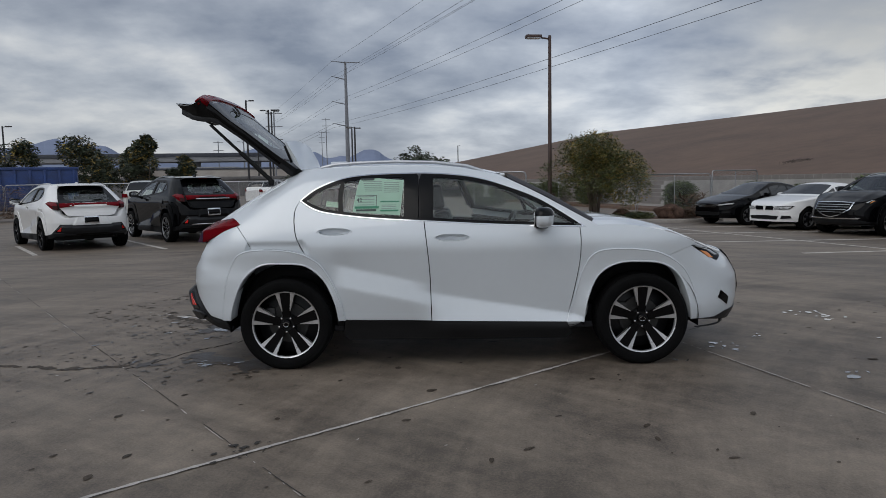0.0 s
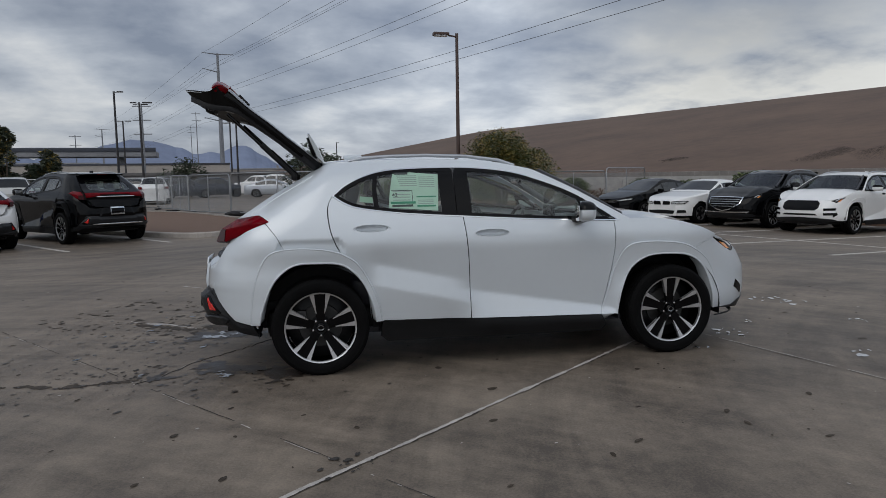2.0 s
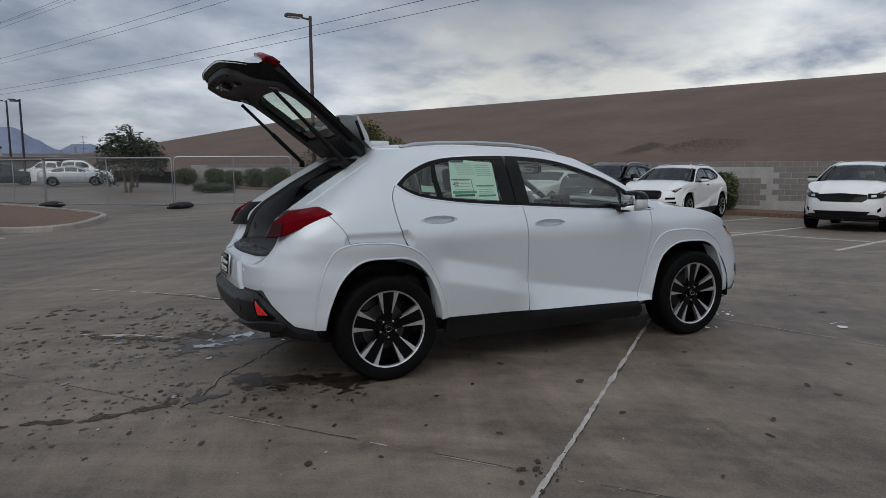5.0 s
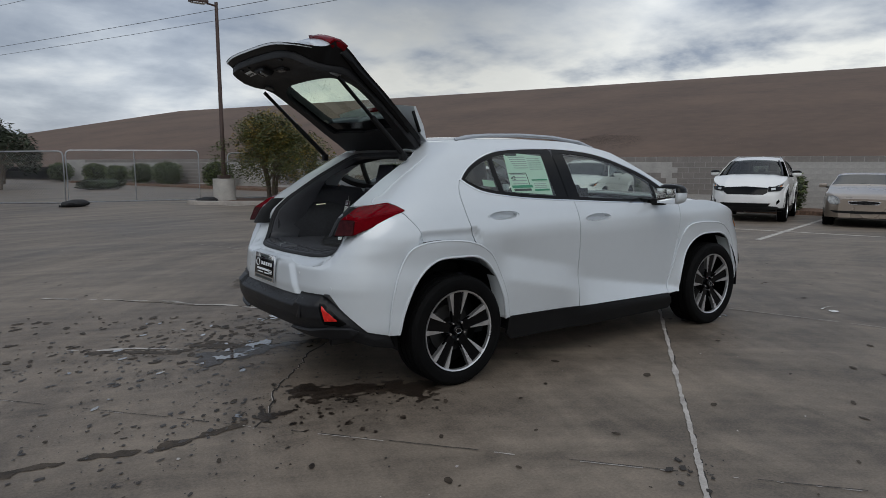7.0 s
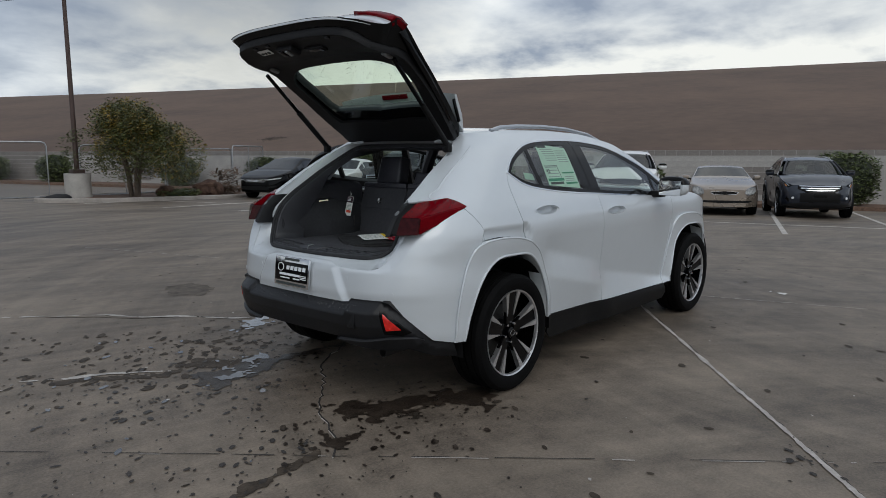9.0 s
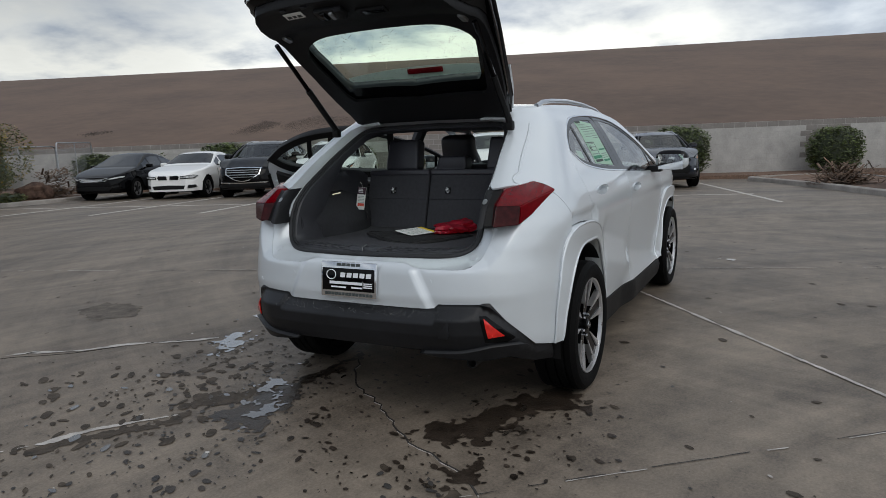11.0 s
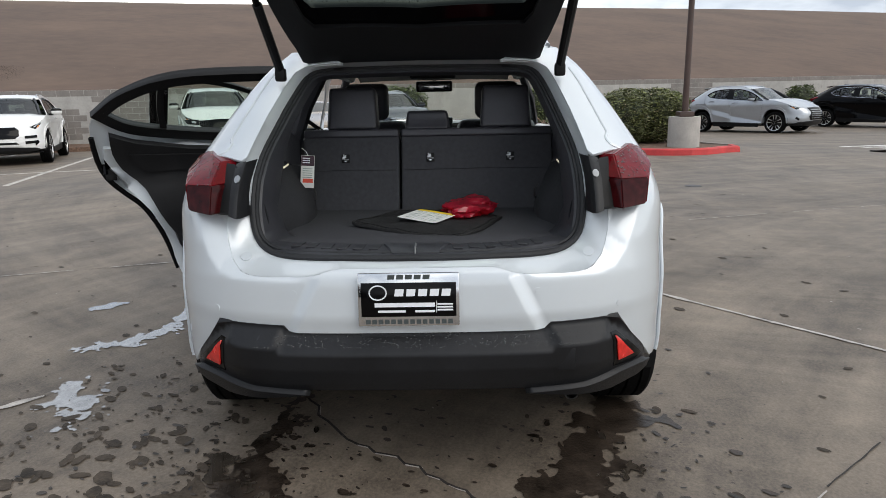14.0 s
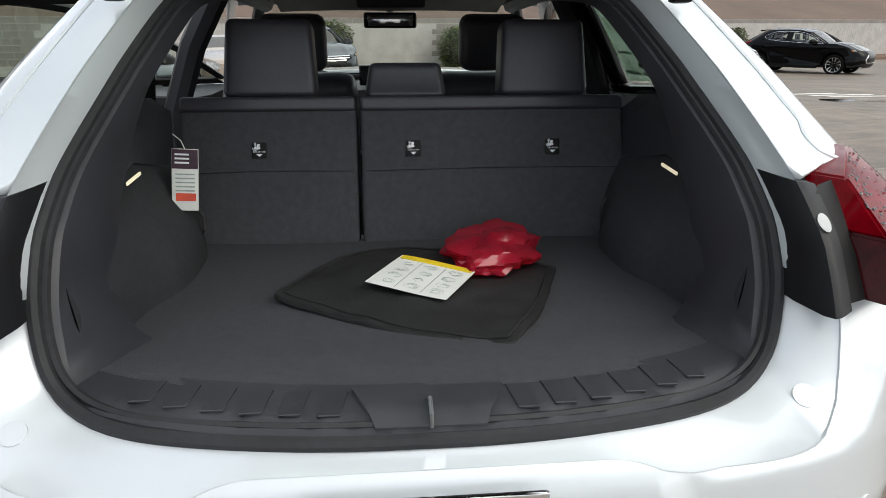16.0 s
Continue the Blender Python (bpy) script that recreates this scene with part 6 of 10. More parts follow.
def gate_fn(v, z):
    bump = 0.075 * math.exp(-((z - 1.045) / 0.075) ** 2) + 0.015
    return Vector((tail_x(v, z) - bump, -v, z))


def inner_fn(v, z):
    deep = 0.05 + 0.030 * smoothstep(1.12, 0.98, z) - 0.050 * smoothstep(0.93, 0.80, z)
    return Vector((tail_x(v, z) + deep, -v, z))


def mirrored(half):
    """Closed outline from its right half, given from bottom middle to top middle."""
    return half + [(-v, z) for v, z in half[::-1] if abs(v) > 1e-6]


HINGE = (-1.27, 0, 1.478)
GATE_M = Matrix.Translation(HINGE) @ Matrix.Rotation(radians(69), 4, "Y") @ Matrix.Translation([-c for c in HINGE])
low_half = spline([(0.0, 0.785), (0.40, 0.79), (0.50, 0.815), (0.56, 0.90), (0.615, 0.96)], 0.04) + spline([(0.625, 1.0), (0.625, 1.07), (0.55, 1.085), (0.0, 1.09)], 0.04, corner=(1, 2))
GATE = patch("tailgate", mirrored(low_half), gate_fn, "pearl", CAR, "open tailgate, white outside and black inside, wet glass", step=0.05, thick=0.012)
GATE.matrix_local = GATE_M
up_half = spline([(0.0, 1.09), (0.625, 1.075), (0.60, 1.17), (0.56, 1.28), (0.51, 1.40), (0.44, 1.462), (0.0, 1.475)], 0.04, corner=(1, 5))
glass_half = spline([(0.0, 1.118), (0.30, 1.124), (0.43, 1.145), (0.475, 1.175), (0.47, 1.215), (0.42, 1.325), (0.395, 1.345), (0.0, 1.365)], 0.03, corner=(5,))
patch("gate_frame", mirrored(up_half), gate_fn, "gloss_black", GATE, step=0.05, thick=0.05, holes=[mirrored(glass_half)])
patch("gate_glass", mirrored(glass_half), lambda v, z: gate_fn(v, z) + Vector((0.008, 0, 0)), "tailglass", GATE, "rain-spotted rear glass", step=0.07, thick=0.0)
trim_half = spline([(0.0, 0.80), (0.38, 0.805), (0.475, 0.83), (0.525, 0.90), (0.56, 1.0), (0.575, 1.10), (0.55, 1.25), (0.49, 1.40), (0.42, 1.452), (0.0, 1.462)], 0.04)
inner_glass = inset(mirrored(glass_half), -0.012)
patch("gate_trim", mirrored(trim_half), inner_fn, "gate_plastic", GATE, "black inner tailgate trim", step=0.05, thick=0.04, holes=[inner_glass])
ring = inset(mirrored(glass_half), -0.006)
bm = bmesh.new()
A = [bm.verts.new(gate_fn(*p)) for p in ring]
B = [bm.verts.new(inner_fn(*p) + Vector((0.004, 0, 0))) for p in inner_glass]
if len(A) == len(B):
    for i in range(len(A)):
        bm.faces.new((A[i], A[(i + 1) % len(A)], B[(i + 1) % len(B)], B[i]))
part("glass_reveal", bm, "gate_plastic", GATE)
edge_half = spline([(0.0, 0.7845), (0.40, 0.789), (0.50, 0.814), (0.557, 0.90), (0.612, 0.96), (0.624, 1.0), (0.624, 1.07), (0.598, 1.17), (0.558, 1.28), (0.508, 1.40), (0.43, 1.463), (0.0, 1.474)], 0.04)
oA, oB = mirrored(edge_half), inset(mirrored(trim_half), -0.004)
bm = bmesh.new()
A = [bm.verts.new(gate_fn(p[0] * 1.012, p[1]) + Vector((-0.001, 0, 0))) for p in dense(oA, 0.03)]
cB = [Vector((*inner_fn(*p),)) for p in dense(oB, 0.03)]
B = [bm.verts.new(min(cB, key=lambda q, a=a: (q - a.co).length)) for a in A]
for i in range(len(A)):
    f = (A[i], A[(i + 1) % len(A)], B[(i + 1) % len(B)], B[i])
    bm.faces.new(f)
part("gate_edge", bm, "plastic", GATE)
# lamp bar and corner lamps of the gate
for s in (-1, 1):
    patch("gate_lamp", [(s * a, b) for a, b in [(0.34, 1.02), (0.626, 0.985), (0.63, 1.075), (0.36, 1.075)][::s]], gate_fn, "red_lens", GATE, "red tail lamp half on the gate", step=0.04, off=0.012, thick=0.04)
patch("lamp_bar", [(-0.345, 1.045), (0.345, 1.045), (0.345, 1.075), (-0.345, 1.075)], gate_fn, "red_lens", GATE, step=0.06, off=0.012, thick=0.02)
# spoiler with brake light
bm = bmesh.new()
half_sp = [(-1.27, 1.497, 0.47), (-1.38, 1.497, 0.49), (-1.51, 1.478, 0.50), (-1.515, 1.465, 0.50), (-1.43, 1.462, 0.49), (-1.36, 1.455, 0.48)]
rows = []
for k in np.linspace(-1, 1, 17):
    rows.append([bm.verts.new((x - 0.03 * (1 - k * k) * (i in (2, 3)), k * w, z + 0.012 * (1 - k * k))) for i, (x, z, w) in enumerate(half_sp)])
for P, Q in zip(rows, rows[1:]):
    for i in range(6):
        bm.faces.new((P[i], P[(i + 1) % 6], Q[(i + 1) % 6], Q[i]))
bm.faces.new(rows[0])
bm.faces.new(rows[-1][::-1])
SPO = part("roof_spoiler", bm, "pearl", GATE, "white roof spoiler beaded with rain")
boxed("brake_light", "red_lens", SPO, (-1.520, 0, 1.474), (0.03, 0.22, 0.012), 0.006, "high red brake light")
for s in (-1, 1):
    boxed("spoiler_fin", "gloss_black", SPO, (-1.42, s * 0.49, 1.455), (0.14, 0.012, 0.02), 0.005, m=None)
bar("rear_wiper", "plastic", GATE, [gate_fn(0.03, 1.105) + Vector((-0.03, 0, 0)), gate_fn(0.10, 1.14) + Vector((-0.02, 0, 0)), gate_fn(0.30, 1.155) + Vector((-0.015, 0, 0))], 0.008, 6)
# inner gate details
IN = 0.042


def on_gate(v, z, lift=0.0):
    """Frame on the inner trim of the gate: across, up, and away from the trim."""
    a, b = inner_fn(v + 0.02, z) - inner_fn(v - 0.02, z), inner_fn(v, z + 0.02) - inner_fn(v, z - 0.02)
    a, b = a.normalized(), b.normalized()
    n = b.cross(a).normalized()
    p = inner_fn(v, z) + n * (IN + lift)
    return Matrix(((a.x, b.x, n.x, p.x), (a.y, b.y, n.y, p.y), (a.z, b.z, n.z, p.z), (0, 0, 0, 1)))


def gate_box(name, material, v, z, w, h, t, lift=0.0, bevel=0.004, parent=None, label=""):
    return boxed(name, material, parent or GATE, (0, 0, 0), (w, h, t), bevel, label, on_gate(v, z, lift))


LATCH = gate_box("gate_latch", "cladding", -0.07, 0.885, 0.15, 0.075, 0.03, 0.006, 0.012, None, "black latch housing")
gate_box("latch_slot", "gloss_black", -0.10, 0.885, 0.035, 0.055, 0.03, 0.014, 0.008, LATCH)
gate_box("latch_hook", "steel", -0.055, 0.885, 0.022, 0.05, 0.03, 0.016, 0.006, LATCH)
gate_box("latch_cover", "gate_plastic", -0.015, 0.885, 0.045, 0.07, 0.034, 0.012, 0.014, LATCH)
GRIP = gate_box("gate_grip", "gate_plastic", 0.13, 0.905, 0.15, 0.048, 0.012, 0.002, 0.004, None, "pull pocket in the gate trim")
# raised black slab stands in for the pocket's shaded hollow
gate_box("grip_pocket", "gloss_black", 0.14, 0.905, 0.11, 0.030, 0.012, 0.006, 0.004, GRIP)
LABEL = gate_box("gate_label", "paper", -0.27, 0.875, 0.105, 0.045, 0.003, 0.003, 0.001, None, "white printed care label")
for dv, w in ((-0.03, 0.022), (0.0, 0.016), (0.03, 0.022)):
    gate_box("print", "ink", -0.27 + dv, 0.878, w, 0.016, 0.002, 0.0055, 0.0, LABEL)
for v in (-0.30, -0.18, 0.33):
    gate_box("trim_clip", "cladding", v, 0.835, 0.03, 0.018, 0.012, 0.002, 0.004)
for s in (-1, 1):
    gate_box("strut_bracket", "steel", s * 0.50, 1.05, 0.03, 0.06, 0.02, 0.004, 0.006)
for v in (-0.33, 0.33):
    q = inner_fn(v, 1.455)
    boxed("gate_hinge", "plastic", GATE, (q.x + IN + 0.004, -v, 1.45), (0.05, 0.07, 0.03), 0.008)
for s in (-1, 1):
    bar("hinge_arm", "plastic", CAR, [(-1.24, s * 0.10, 1.475), (-1.285, s * 0.10, 1.487), (-1.315, s * 0.14, 1.50), (-1.33, s * 0.19, 1.52)], 0.009, 6)
    bar("gate_wire", "rubber", CAR, [(-1.26, s * 0.09, 1.462), (-1.30, s * 0.085, 1.452), (-1.335, s * 0.10, 1.475), (-1.325, s * 0.14, 1.515)], 0.007, 6)
    a, b = Vector((-1.92, s * 0.555, 1.84)), Vector((-1.475, s * 0.535, 1.405))
    st = bar("gas_strut", "plastic", CAR, [b, b.lerp(a, 0.5)], 0.017, 10, "black gas strut holding the tailgate up")
    bar("strut_rod", "gloss_black", st, [b.lerp(a, 0.5), a], 0.012, 8)
    boxed("strut_socket", "plastic", st, tuple(b + Vector((0.0, 0, -0.015))), (0.04, 0.04, 0.05), 0.01)

# opening: white channel, rubber seal and inner reveal
def whole(curve_):
    return chain([(-y, z) for y, z in curve_[::-1] if y > 1e-6], [(y, z) for y, z in curve_])


def tail_pt(v, z, deep):
    return Vector((shell(ur(v, z), z).x + deep, -v, z))


def by_angle(poly, n):
    """The closed outline as n points at even angles round its middle."""
    out = []
    for k in range(n):
        t = math.tau * k / n - math.pi / 2
        c, s_ = math.cos(t), math.sin(t)
        best = 0.0
        for p, q in zip(poly, poly[1:] + poly[:1]):
            ax, ay, bx, by = p[0], p[1] - 1.1, q[0], q[1] - 1.1
            da, db = ax * s_ - ay * c, bx * s_ - by * c
            if da * db <= 0 and abs(da - db) > 1e-12:
                f = da / (da - db)
                best = max(best, (ax + (bx - ax) * f) * c + (ay + (by - ay) * f) * s_)
        out.append((best * c, 1.1 + best * s_))
    return out


N_RING = 220
skin_ring, seal_ring = by_angle(whole(open_curve), N_RING), by_angle(whole(spline(seal_half, 0.03)), N_RING)
for _ in range(3):
    seal_ring = [((p[0] + 2 * q[0] + r_[0]) / 4, (p[1] + 2 * q[1] + r_[1]) / 4) for p, q, r_ in zip(seal_ring[-1:] + seal_ring[:-1], seal_ring, seal_ring[1:] + seal_ring[:1])]


def loft(name, rings, material, label=""):
    bm = bmesh.new()
    rows = [[bm.verts.new(p) for p in r] for r in rings]
    for P, Q in zip(rows, rows[1:]):
        for i in range(len(P)):
            bm.faces.new((P[i], P[(i + 1) % len(P)], Q[(i + 1) % len(Q)], Q[i]))
    return part(name, bm, material, CAR, label, angle=40)


mid_ring = [((a[0] + b[0]) / 2, (a[1] + b[1]) / 2) for a, b in zip(skin_ring, seal_ring)]
def edge_deep(i, k):
    """Depth of the channel, from the skin's edge (k = 0) to the seal (k = 1)."""
    a, b = ledge_depth(*skin_ring[i]), recess(*seal_ring[i]) + 0.012
    return a + (b - a) * (0.04 + 0.96 * k ** 1.5)


idx = range(N_RING)
loft("opening_channel", [[tail_pt(*skin_ring[i], ledge_depth(*skin_ring[i]) - 0.001) for i in idx], [tail_pt(*skin_ring[i], edge_deep(i, 0)) for i in idx], [tail_pt(*mid_ring[i], edge_deep(i, 0.5)) for i in idx], [tail_pt(*seal_ring[i], edge_deep(i, 1)) for i in idx]], "pearl", "white painted channel round the opening")
for s in (-1, 1):
    k = min(range(N_RING), key=lambda i: math.dist(mid_ring[i], (s * 0.560, 0.806)))
    a, b, c = tail_pt(*skin_ring[k], edge_deep(k, 0)), tail_pt(*mid_ring[k], edge_deep(k, 0.5)), tail_pt(*mid_ring[(k + 1) % N_RING], edge_deep((k + 1) % N_RING, 0.5))
    nrm = (b - a).cross(c - b).normalized()
    nrm = nrm if nrm.x < 0 else -nrm
    q = a.lerp(b, 0.8)
    bar("bump_stop", "pearl", CAR, [q - nrm * 0.006, q + nrm * 0.003], 0.018, 18)


def ring_v(ring, z):
    """Half width of an outline at one height."""
    return max(p[0] + (q[0] - p[0]) * (z - p[1]) / (q[1] - p[1]) for p, q in zip(ring, ring[1:] + ring[:1]) if (p[1] - z) * (q[1] - z) <= 0 and abs(q[1] - p[1]) > 1e-9)


def wing_pt(s, f, z):
    """Point on the flat plate that fills the channel beside a tail lamp."""
    v0, v1 = 0.606, ring_v(seal_ring, z) + 0.006
    v = v0 + (v1 - v0) * f
    return tail_pt(s * v, z, -0.010 + (recess(v1, z) * 0.70 + 0.010) * f ** 7)


for s in (-1, 1):
    bm = bmesh.new()
    zs = [0.940 + 0.155 * i / 8 for i in range(9)]
    grid = [[bm.verts.new(wing_pt(s, f / 6, z - 0.012 * (f / 6) * (1 if z < 1.0 else -0.6))) for f in range(7)] for z in zs]
    for A, B in zip(grid, grid[1:]):
        for i in range(6):
            bm.faces.new((A[i], A[i + 1], B[i + 1], B[i]))
    skirt = [e for e in bm.edges if e.is_boundary]
    ext = bmesh.ops.extrude_edge_only(bm, edges=skirt)
    bmesh.ops.translate(bm, vec=(0.03, 0, 0), verts=[v for v in ext["geom"] if isinstance(v, bmesh.types.BMVert)])
    bmesh.ops.recalc_face_normals(bm, faces=bm.faces)
    wing = part("bracket_plate", bm, "cladding", CAR, "black plastic plate between lamp and opening", angle=40)
    a, b, c = wing_pt(s, 0.22, 1.05), wing_pt(s, 0.62, 1.05), wing_pt(s, 0.42, 1.066)
    m = (a + b) / 2
    ux, uz = (b - a) / 2, c - m
    bm = bmesh.new()
    out = ux.cross(uz).normalized()
    out = out * (0.004 if out.x < 0 else -0.004)
    rim = [wing_pt(s, 0.40 + 0.24 * math.cos(t), 1.05 + 0.011 * math.sin(t)) for t in [math.tau * k / 18 for k in range(18)]]
    lo, hi = [bm.verts.new(p - out * 2) for p in rim], [bm.verts.new(p + out * 0.6) for p in rim]
    bm.faces.new(hi)
    for i in range(18):
        bm.faces.new((lo[i], lo[(i + 1) % 18], hi[(i + 1) % 18], hi[i]))
    bmesh.ops.recalc_face_normals(bm, faces=bm.faces)
    part("bracket_hole", bm, "steel", wing)
bar("weather_seal", "seal", CAR, [tail_pt(v, z, recess(v, z)) for v, z in seal_ring], 0.011, 8, "black rubber seal round the tailgate opening", closed=True)
bar("weather_seal", "seal", CAR, [tail_pt(v, z, recess(v, z) + 0.014) for v, z in inset(seal_ring, 0.013)], 0.0065, 6, "black rubber seal round the tailgate opening", closed=True)


def settle(ring):
    """Keeps the lower run of an inner outline under the loading sill."""
    return [(v, z - (z - 0.814) * smoothstep(0.89, 0.83, z)) for v, z in ring]


in1, in2, in3 = [settle(inset(seal_ring, d)) for d in (0.026, 0.040, 0.037)]
loft("opening_trim", [[tail_pt(*q, recess(*q) + 0.004) for q in seal_ring], [tail_pt(*q, recess(*q) + 0.03) for q in in1], [tail_pt(*q, recess(*q) + 0.10) for q in in2], [tail_pt(*q, recess(*q) + 0.101 + 0.14 * smoothstep(1.25, 1.05, q[1])) for q in in3]], "trim", "black plastic trim round the tailgate opening")
# pressed crease down the rear pillars
for s in (-1, 1):
    bar("panel_crease", "pearl", CAR, [(p.x + 0.004, s * abs(p.y), p.z) for p in [shell(ur(v, z), z) for v, z in spline([(0.592, 1.395), (0.614, 1.345), (0.640, 1.255), (0.658, 1.195), (0.668, 1.165), (0.657, 1.150), (0.668, 1.128), (0.705, 1.112)], 0.015)]], 0.0065, 8)
# sill scuff plate with its pads
def sill_x(y):
    return -2.086 + 0.33 * y * y + 0.55 * y ** 4


def carpet_x(y):
    return -1.986 + 0.30 * y * y + 0.45 * y ** 4


ys = [i / 20 * 0.53 for i in range(-20, 21)]
scuff = patch("scuff_plate", [(sill_x(y) + 0.004, y) for y in ys] + [(carpet_x(y) + 0.02, y) for y in ys[::-1]], lambda x, y: (x, y, 0.816 + 0.014 * smoothstep(sill_x(y), sill_x(y) + 0.035, x)), "trim", CAR, "ribbed black loading sill", step=0.03, thick=0.02)
cover = [(-2.072, 0.074), (-2.072, -0.074), (-1.985, -0.108), (-1.985, 0.108)]
patch("sill_latch_cover", cover, lambda x, y: (x, y, 0.837 - 0.014 * smoothstep(-2.04, -2.085, x)), "trim", scuff, step=0.03, thick=0.02, back=False)
bar("striker", "steel", scuff, [(-2.070, 0.0, 0.822), (-2.070, 0.0, 0.840), (-2.035, 0.0, 0.846), (-2.02, 0.0, 0.834)], 0.0032, 6)
# raised pads, coloured darker than the plate to look recessed
for k in range(6):
    for s in (-1, 1):
        y = s * (0.136 + 0.053 * k)
        x0, x1, sk = sill_x(y) + 0.034, carpet_x(y) - 0.004, s * 0.006
        pad = patch("scuff_pad", [(x0, y - 0.0145), (x0, y + 0.0145), (x1, y + 0.0165 - sk), (x1, y - 0.0165 - sk)], lambda x, y_: (x, y_, 0.8326), "pad", scuff, step=0.05, thick=0.004)
        bar("pad_lip", "trim", pad, [(x0, y - 0.0145, 0.8322), (x0, y + 0.0145, 0.8322)], 0.0016, 5)

# luggage space
patch("cargo_floor", [(-1.22, -0.545), (-1.22, 0.545)] + [(carpet_x(y * 1.02), y * 1.02) for y in ys[::-1]], lambda x, y: (x, y, 0.830 - 0.012 * smoothstep(-1.9, -1.75, x) + 0.003 * math.sin(9 * y) * math.sin(7 * x)), "carpet", CAR, "charcoal carpet luggage floor", step=0.08, thick=0.03)
trim_poly = [(-1.885, 0.79), (-1.22, 0.79), (-1.14, 1.16), (-1.30, 1.172), (-1.43, 1.184), (-1.452, 1.205), (-1.38, 1.267), (-1.25, 1.325), (-1.0, 1.375), (-0.80, 1.395), (-0.80, 1.42), (-1.25, 1.42), (-1.36, 1.345), (-1.56, 1.22), (-1.77, 1.08), (-1.86, 0.95)]


def lug_side(s):
    def fn(u, z):
        x = u * (-s)
        y = 0.50 + 0.030 * smoothstep(0.86, 1.05, z) + 0.036 * smoothstep(0.92, 1.06, z) * smoothstep(-1.72, -1.35, x) + 0.014 * smoothstep(-1.60, -1.80, x) + 0.05 * smoothstep(1.13, 1.165, z) * smoothstep(-1.75, -1.5, x) - 0.13 * smoothstep(1.2, 1.44, z) - 0.045 * math.exp(-((x + 1.42) / 0.16) ** 4) * smoothstep(1.0, 0.85, z)
        return Vector((x, s * y, z))
    return fn


for s in (-1, 1):
    t = patch("cargo_side_trim", [(x * (-s), z) for x, z in trim_poly][::s], lug_side(s), "felt", CAR, "felt-lined luggage side wall", step=0.06, thick=-0.02)
    upper = [(-1.80, 1.05), (-1.62, 1.062), (-1.45, 1.062), (-1.16, 0.995), (-1.145, 1.158), (-1.30, 1.170), (-1.433, 1.182), (-1.458, 1.205), (-1.385, 1.269), (-1.255, 1.328), (-1.0, 1.378), (-0.82, 1.397), (-0.82, 1.415), (-1.25, 1.415), (-1.36, 1.34), (-1.555, 1.215), (-1.765, 1.075)]
    patch("side_ledge", [(x * (-s), z) for x, z in upper][::s], lambda u, z, f=lug_side(s), q=s: f(u, z) - Vector((0, q * 0.012 * smoothstep(1.0, 1.08, z), 0)), "trim", t, step=0.04, thick=-0.01)
    bm = bmesh.new()
    box(bm, 0, 0, 0, 0.078, 0.004, 0.007, 0.0018)
    bmesh.ops.transform(bm, matrix=pose(-1.525, s * 0.528, 1.046, 0, -3, 0), verts=bm.verts)
    part("cargo_lamp", bm, "cargo_lens", t, "small clear luggage lamp")
    bm = tube(bmesh.new(), [(-1.30, s * 0.478, 0.86), (-1.315, s * 0.462, 0.88), (-1.315, s * 0.462, 0.91), (-1.30, s * 0.478, 0.93)], 0.004, 6)
    part("tie_hook", bm, "dark_pole", t)


def rounded(name, material, parent, c, size, bevel, m=None, label=""):
    bm = bmesh.new()
    box(bm, 0, 0, 0, *size, bevel, None, 4)
    bmesh.ops.transform(bm, matrix=Matrix.Translation(c) @ (m or Matrix.Identity(4)), verts=bm.verts)
    return part(name, bm, material, parent, label, angle=50)


LEAN = Matrix.Rotation(radians(17), 4, "Y")
SEAT_X = lambda z: -1.203 + (z - 0.955) * math.tan(radians(17))
for y0, y1 in ((0.115, 0.535), (-0.555, 0.105)):
    sb = rounded("rear_seat_back", "carpet", CAR, (-1.135, (y0 + y1) / 2, 0.946), (0.13, y1 - y0, 0.355), 0.012, LEAN, "carpet-backed folding rear seat back")
    rounded("seat_top", "leather", sb, (-1.078, (y0 + y1) / 2, 1.120), (0.155, y1 - y0 - 0.002, 0.036), 0.011, LEAN)
    bar("seam", "carpet", sb, [(SEAT_X(z_) + 0.0006, y_, z_) for y_, z_ in ((y0 + 0.012, 0.985), ((y0 + y1) / 2, 0.988), (y1 - 0.012, 0.985))], 0.0022, 5)
for y, w, h, z in ((0.322, 0.225, 0.185, 1.240), (-0.357, 0.225, 0.185, 1.240), (-0.009, 0.20, 0.085, 1.186)):
    hr = rounded("headrest", "leather", CAR, (-1.05, y, z), (0.10, w, h), 0.022, Matrix.Rotation(radians(8), 4, "Y"), "black leather rear headrest")
    for v in hr.data.vertices:
        f = 1 - 0.09 * smoothstep(z - 0.02, z + h / 2, v.co.z)
        v.co.y = y + (v.co.y - y) * f
        v.co.x -= 0.02 * smoothstep(z, z - h / 2, v.co.z)
    bar("piping", "plastic", hr, [(-1.125 + 0.012, y + v_ * w * 0.46, z - h * 0.40) for v_ in (-1, -0.5, 0, 0.5, 1)], 0.0018, 5)
    for d in (-0.05, 0.05):
        bar("headrest_post", "steel", hr, [(-1.06, y + d, 1.11), (-1.055, y + d, z - 0.03)], 0.006, 6)
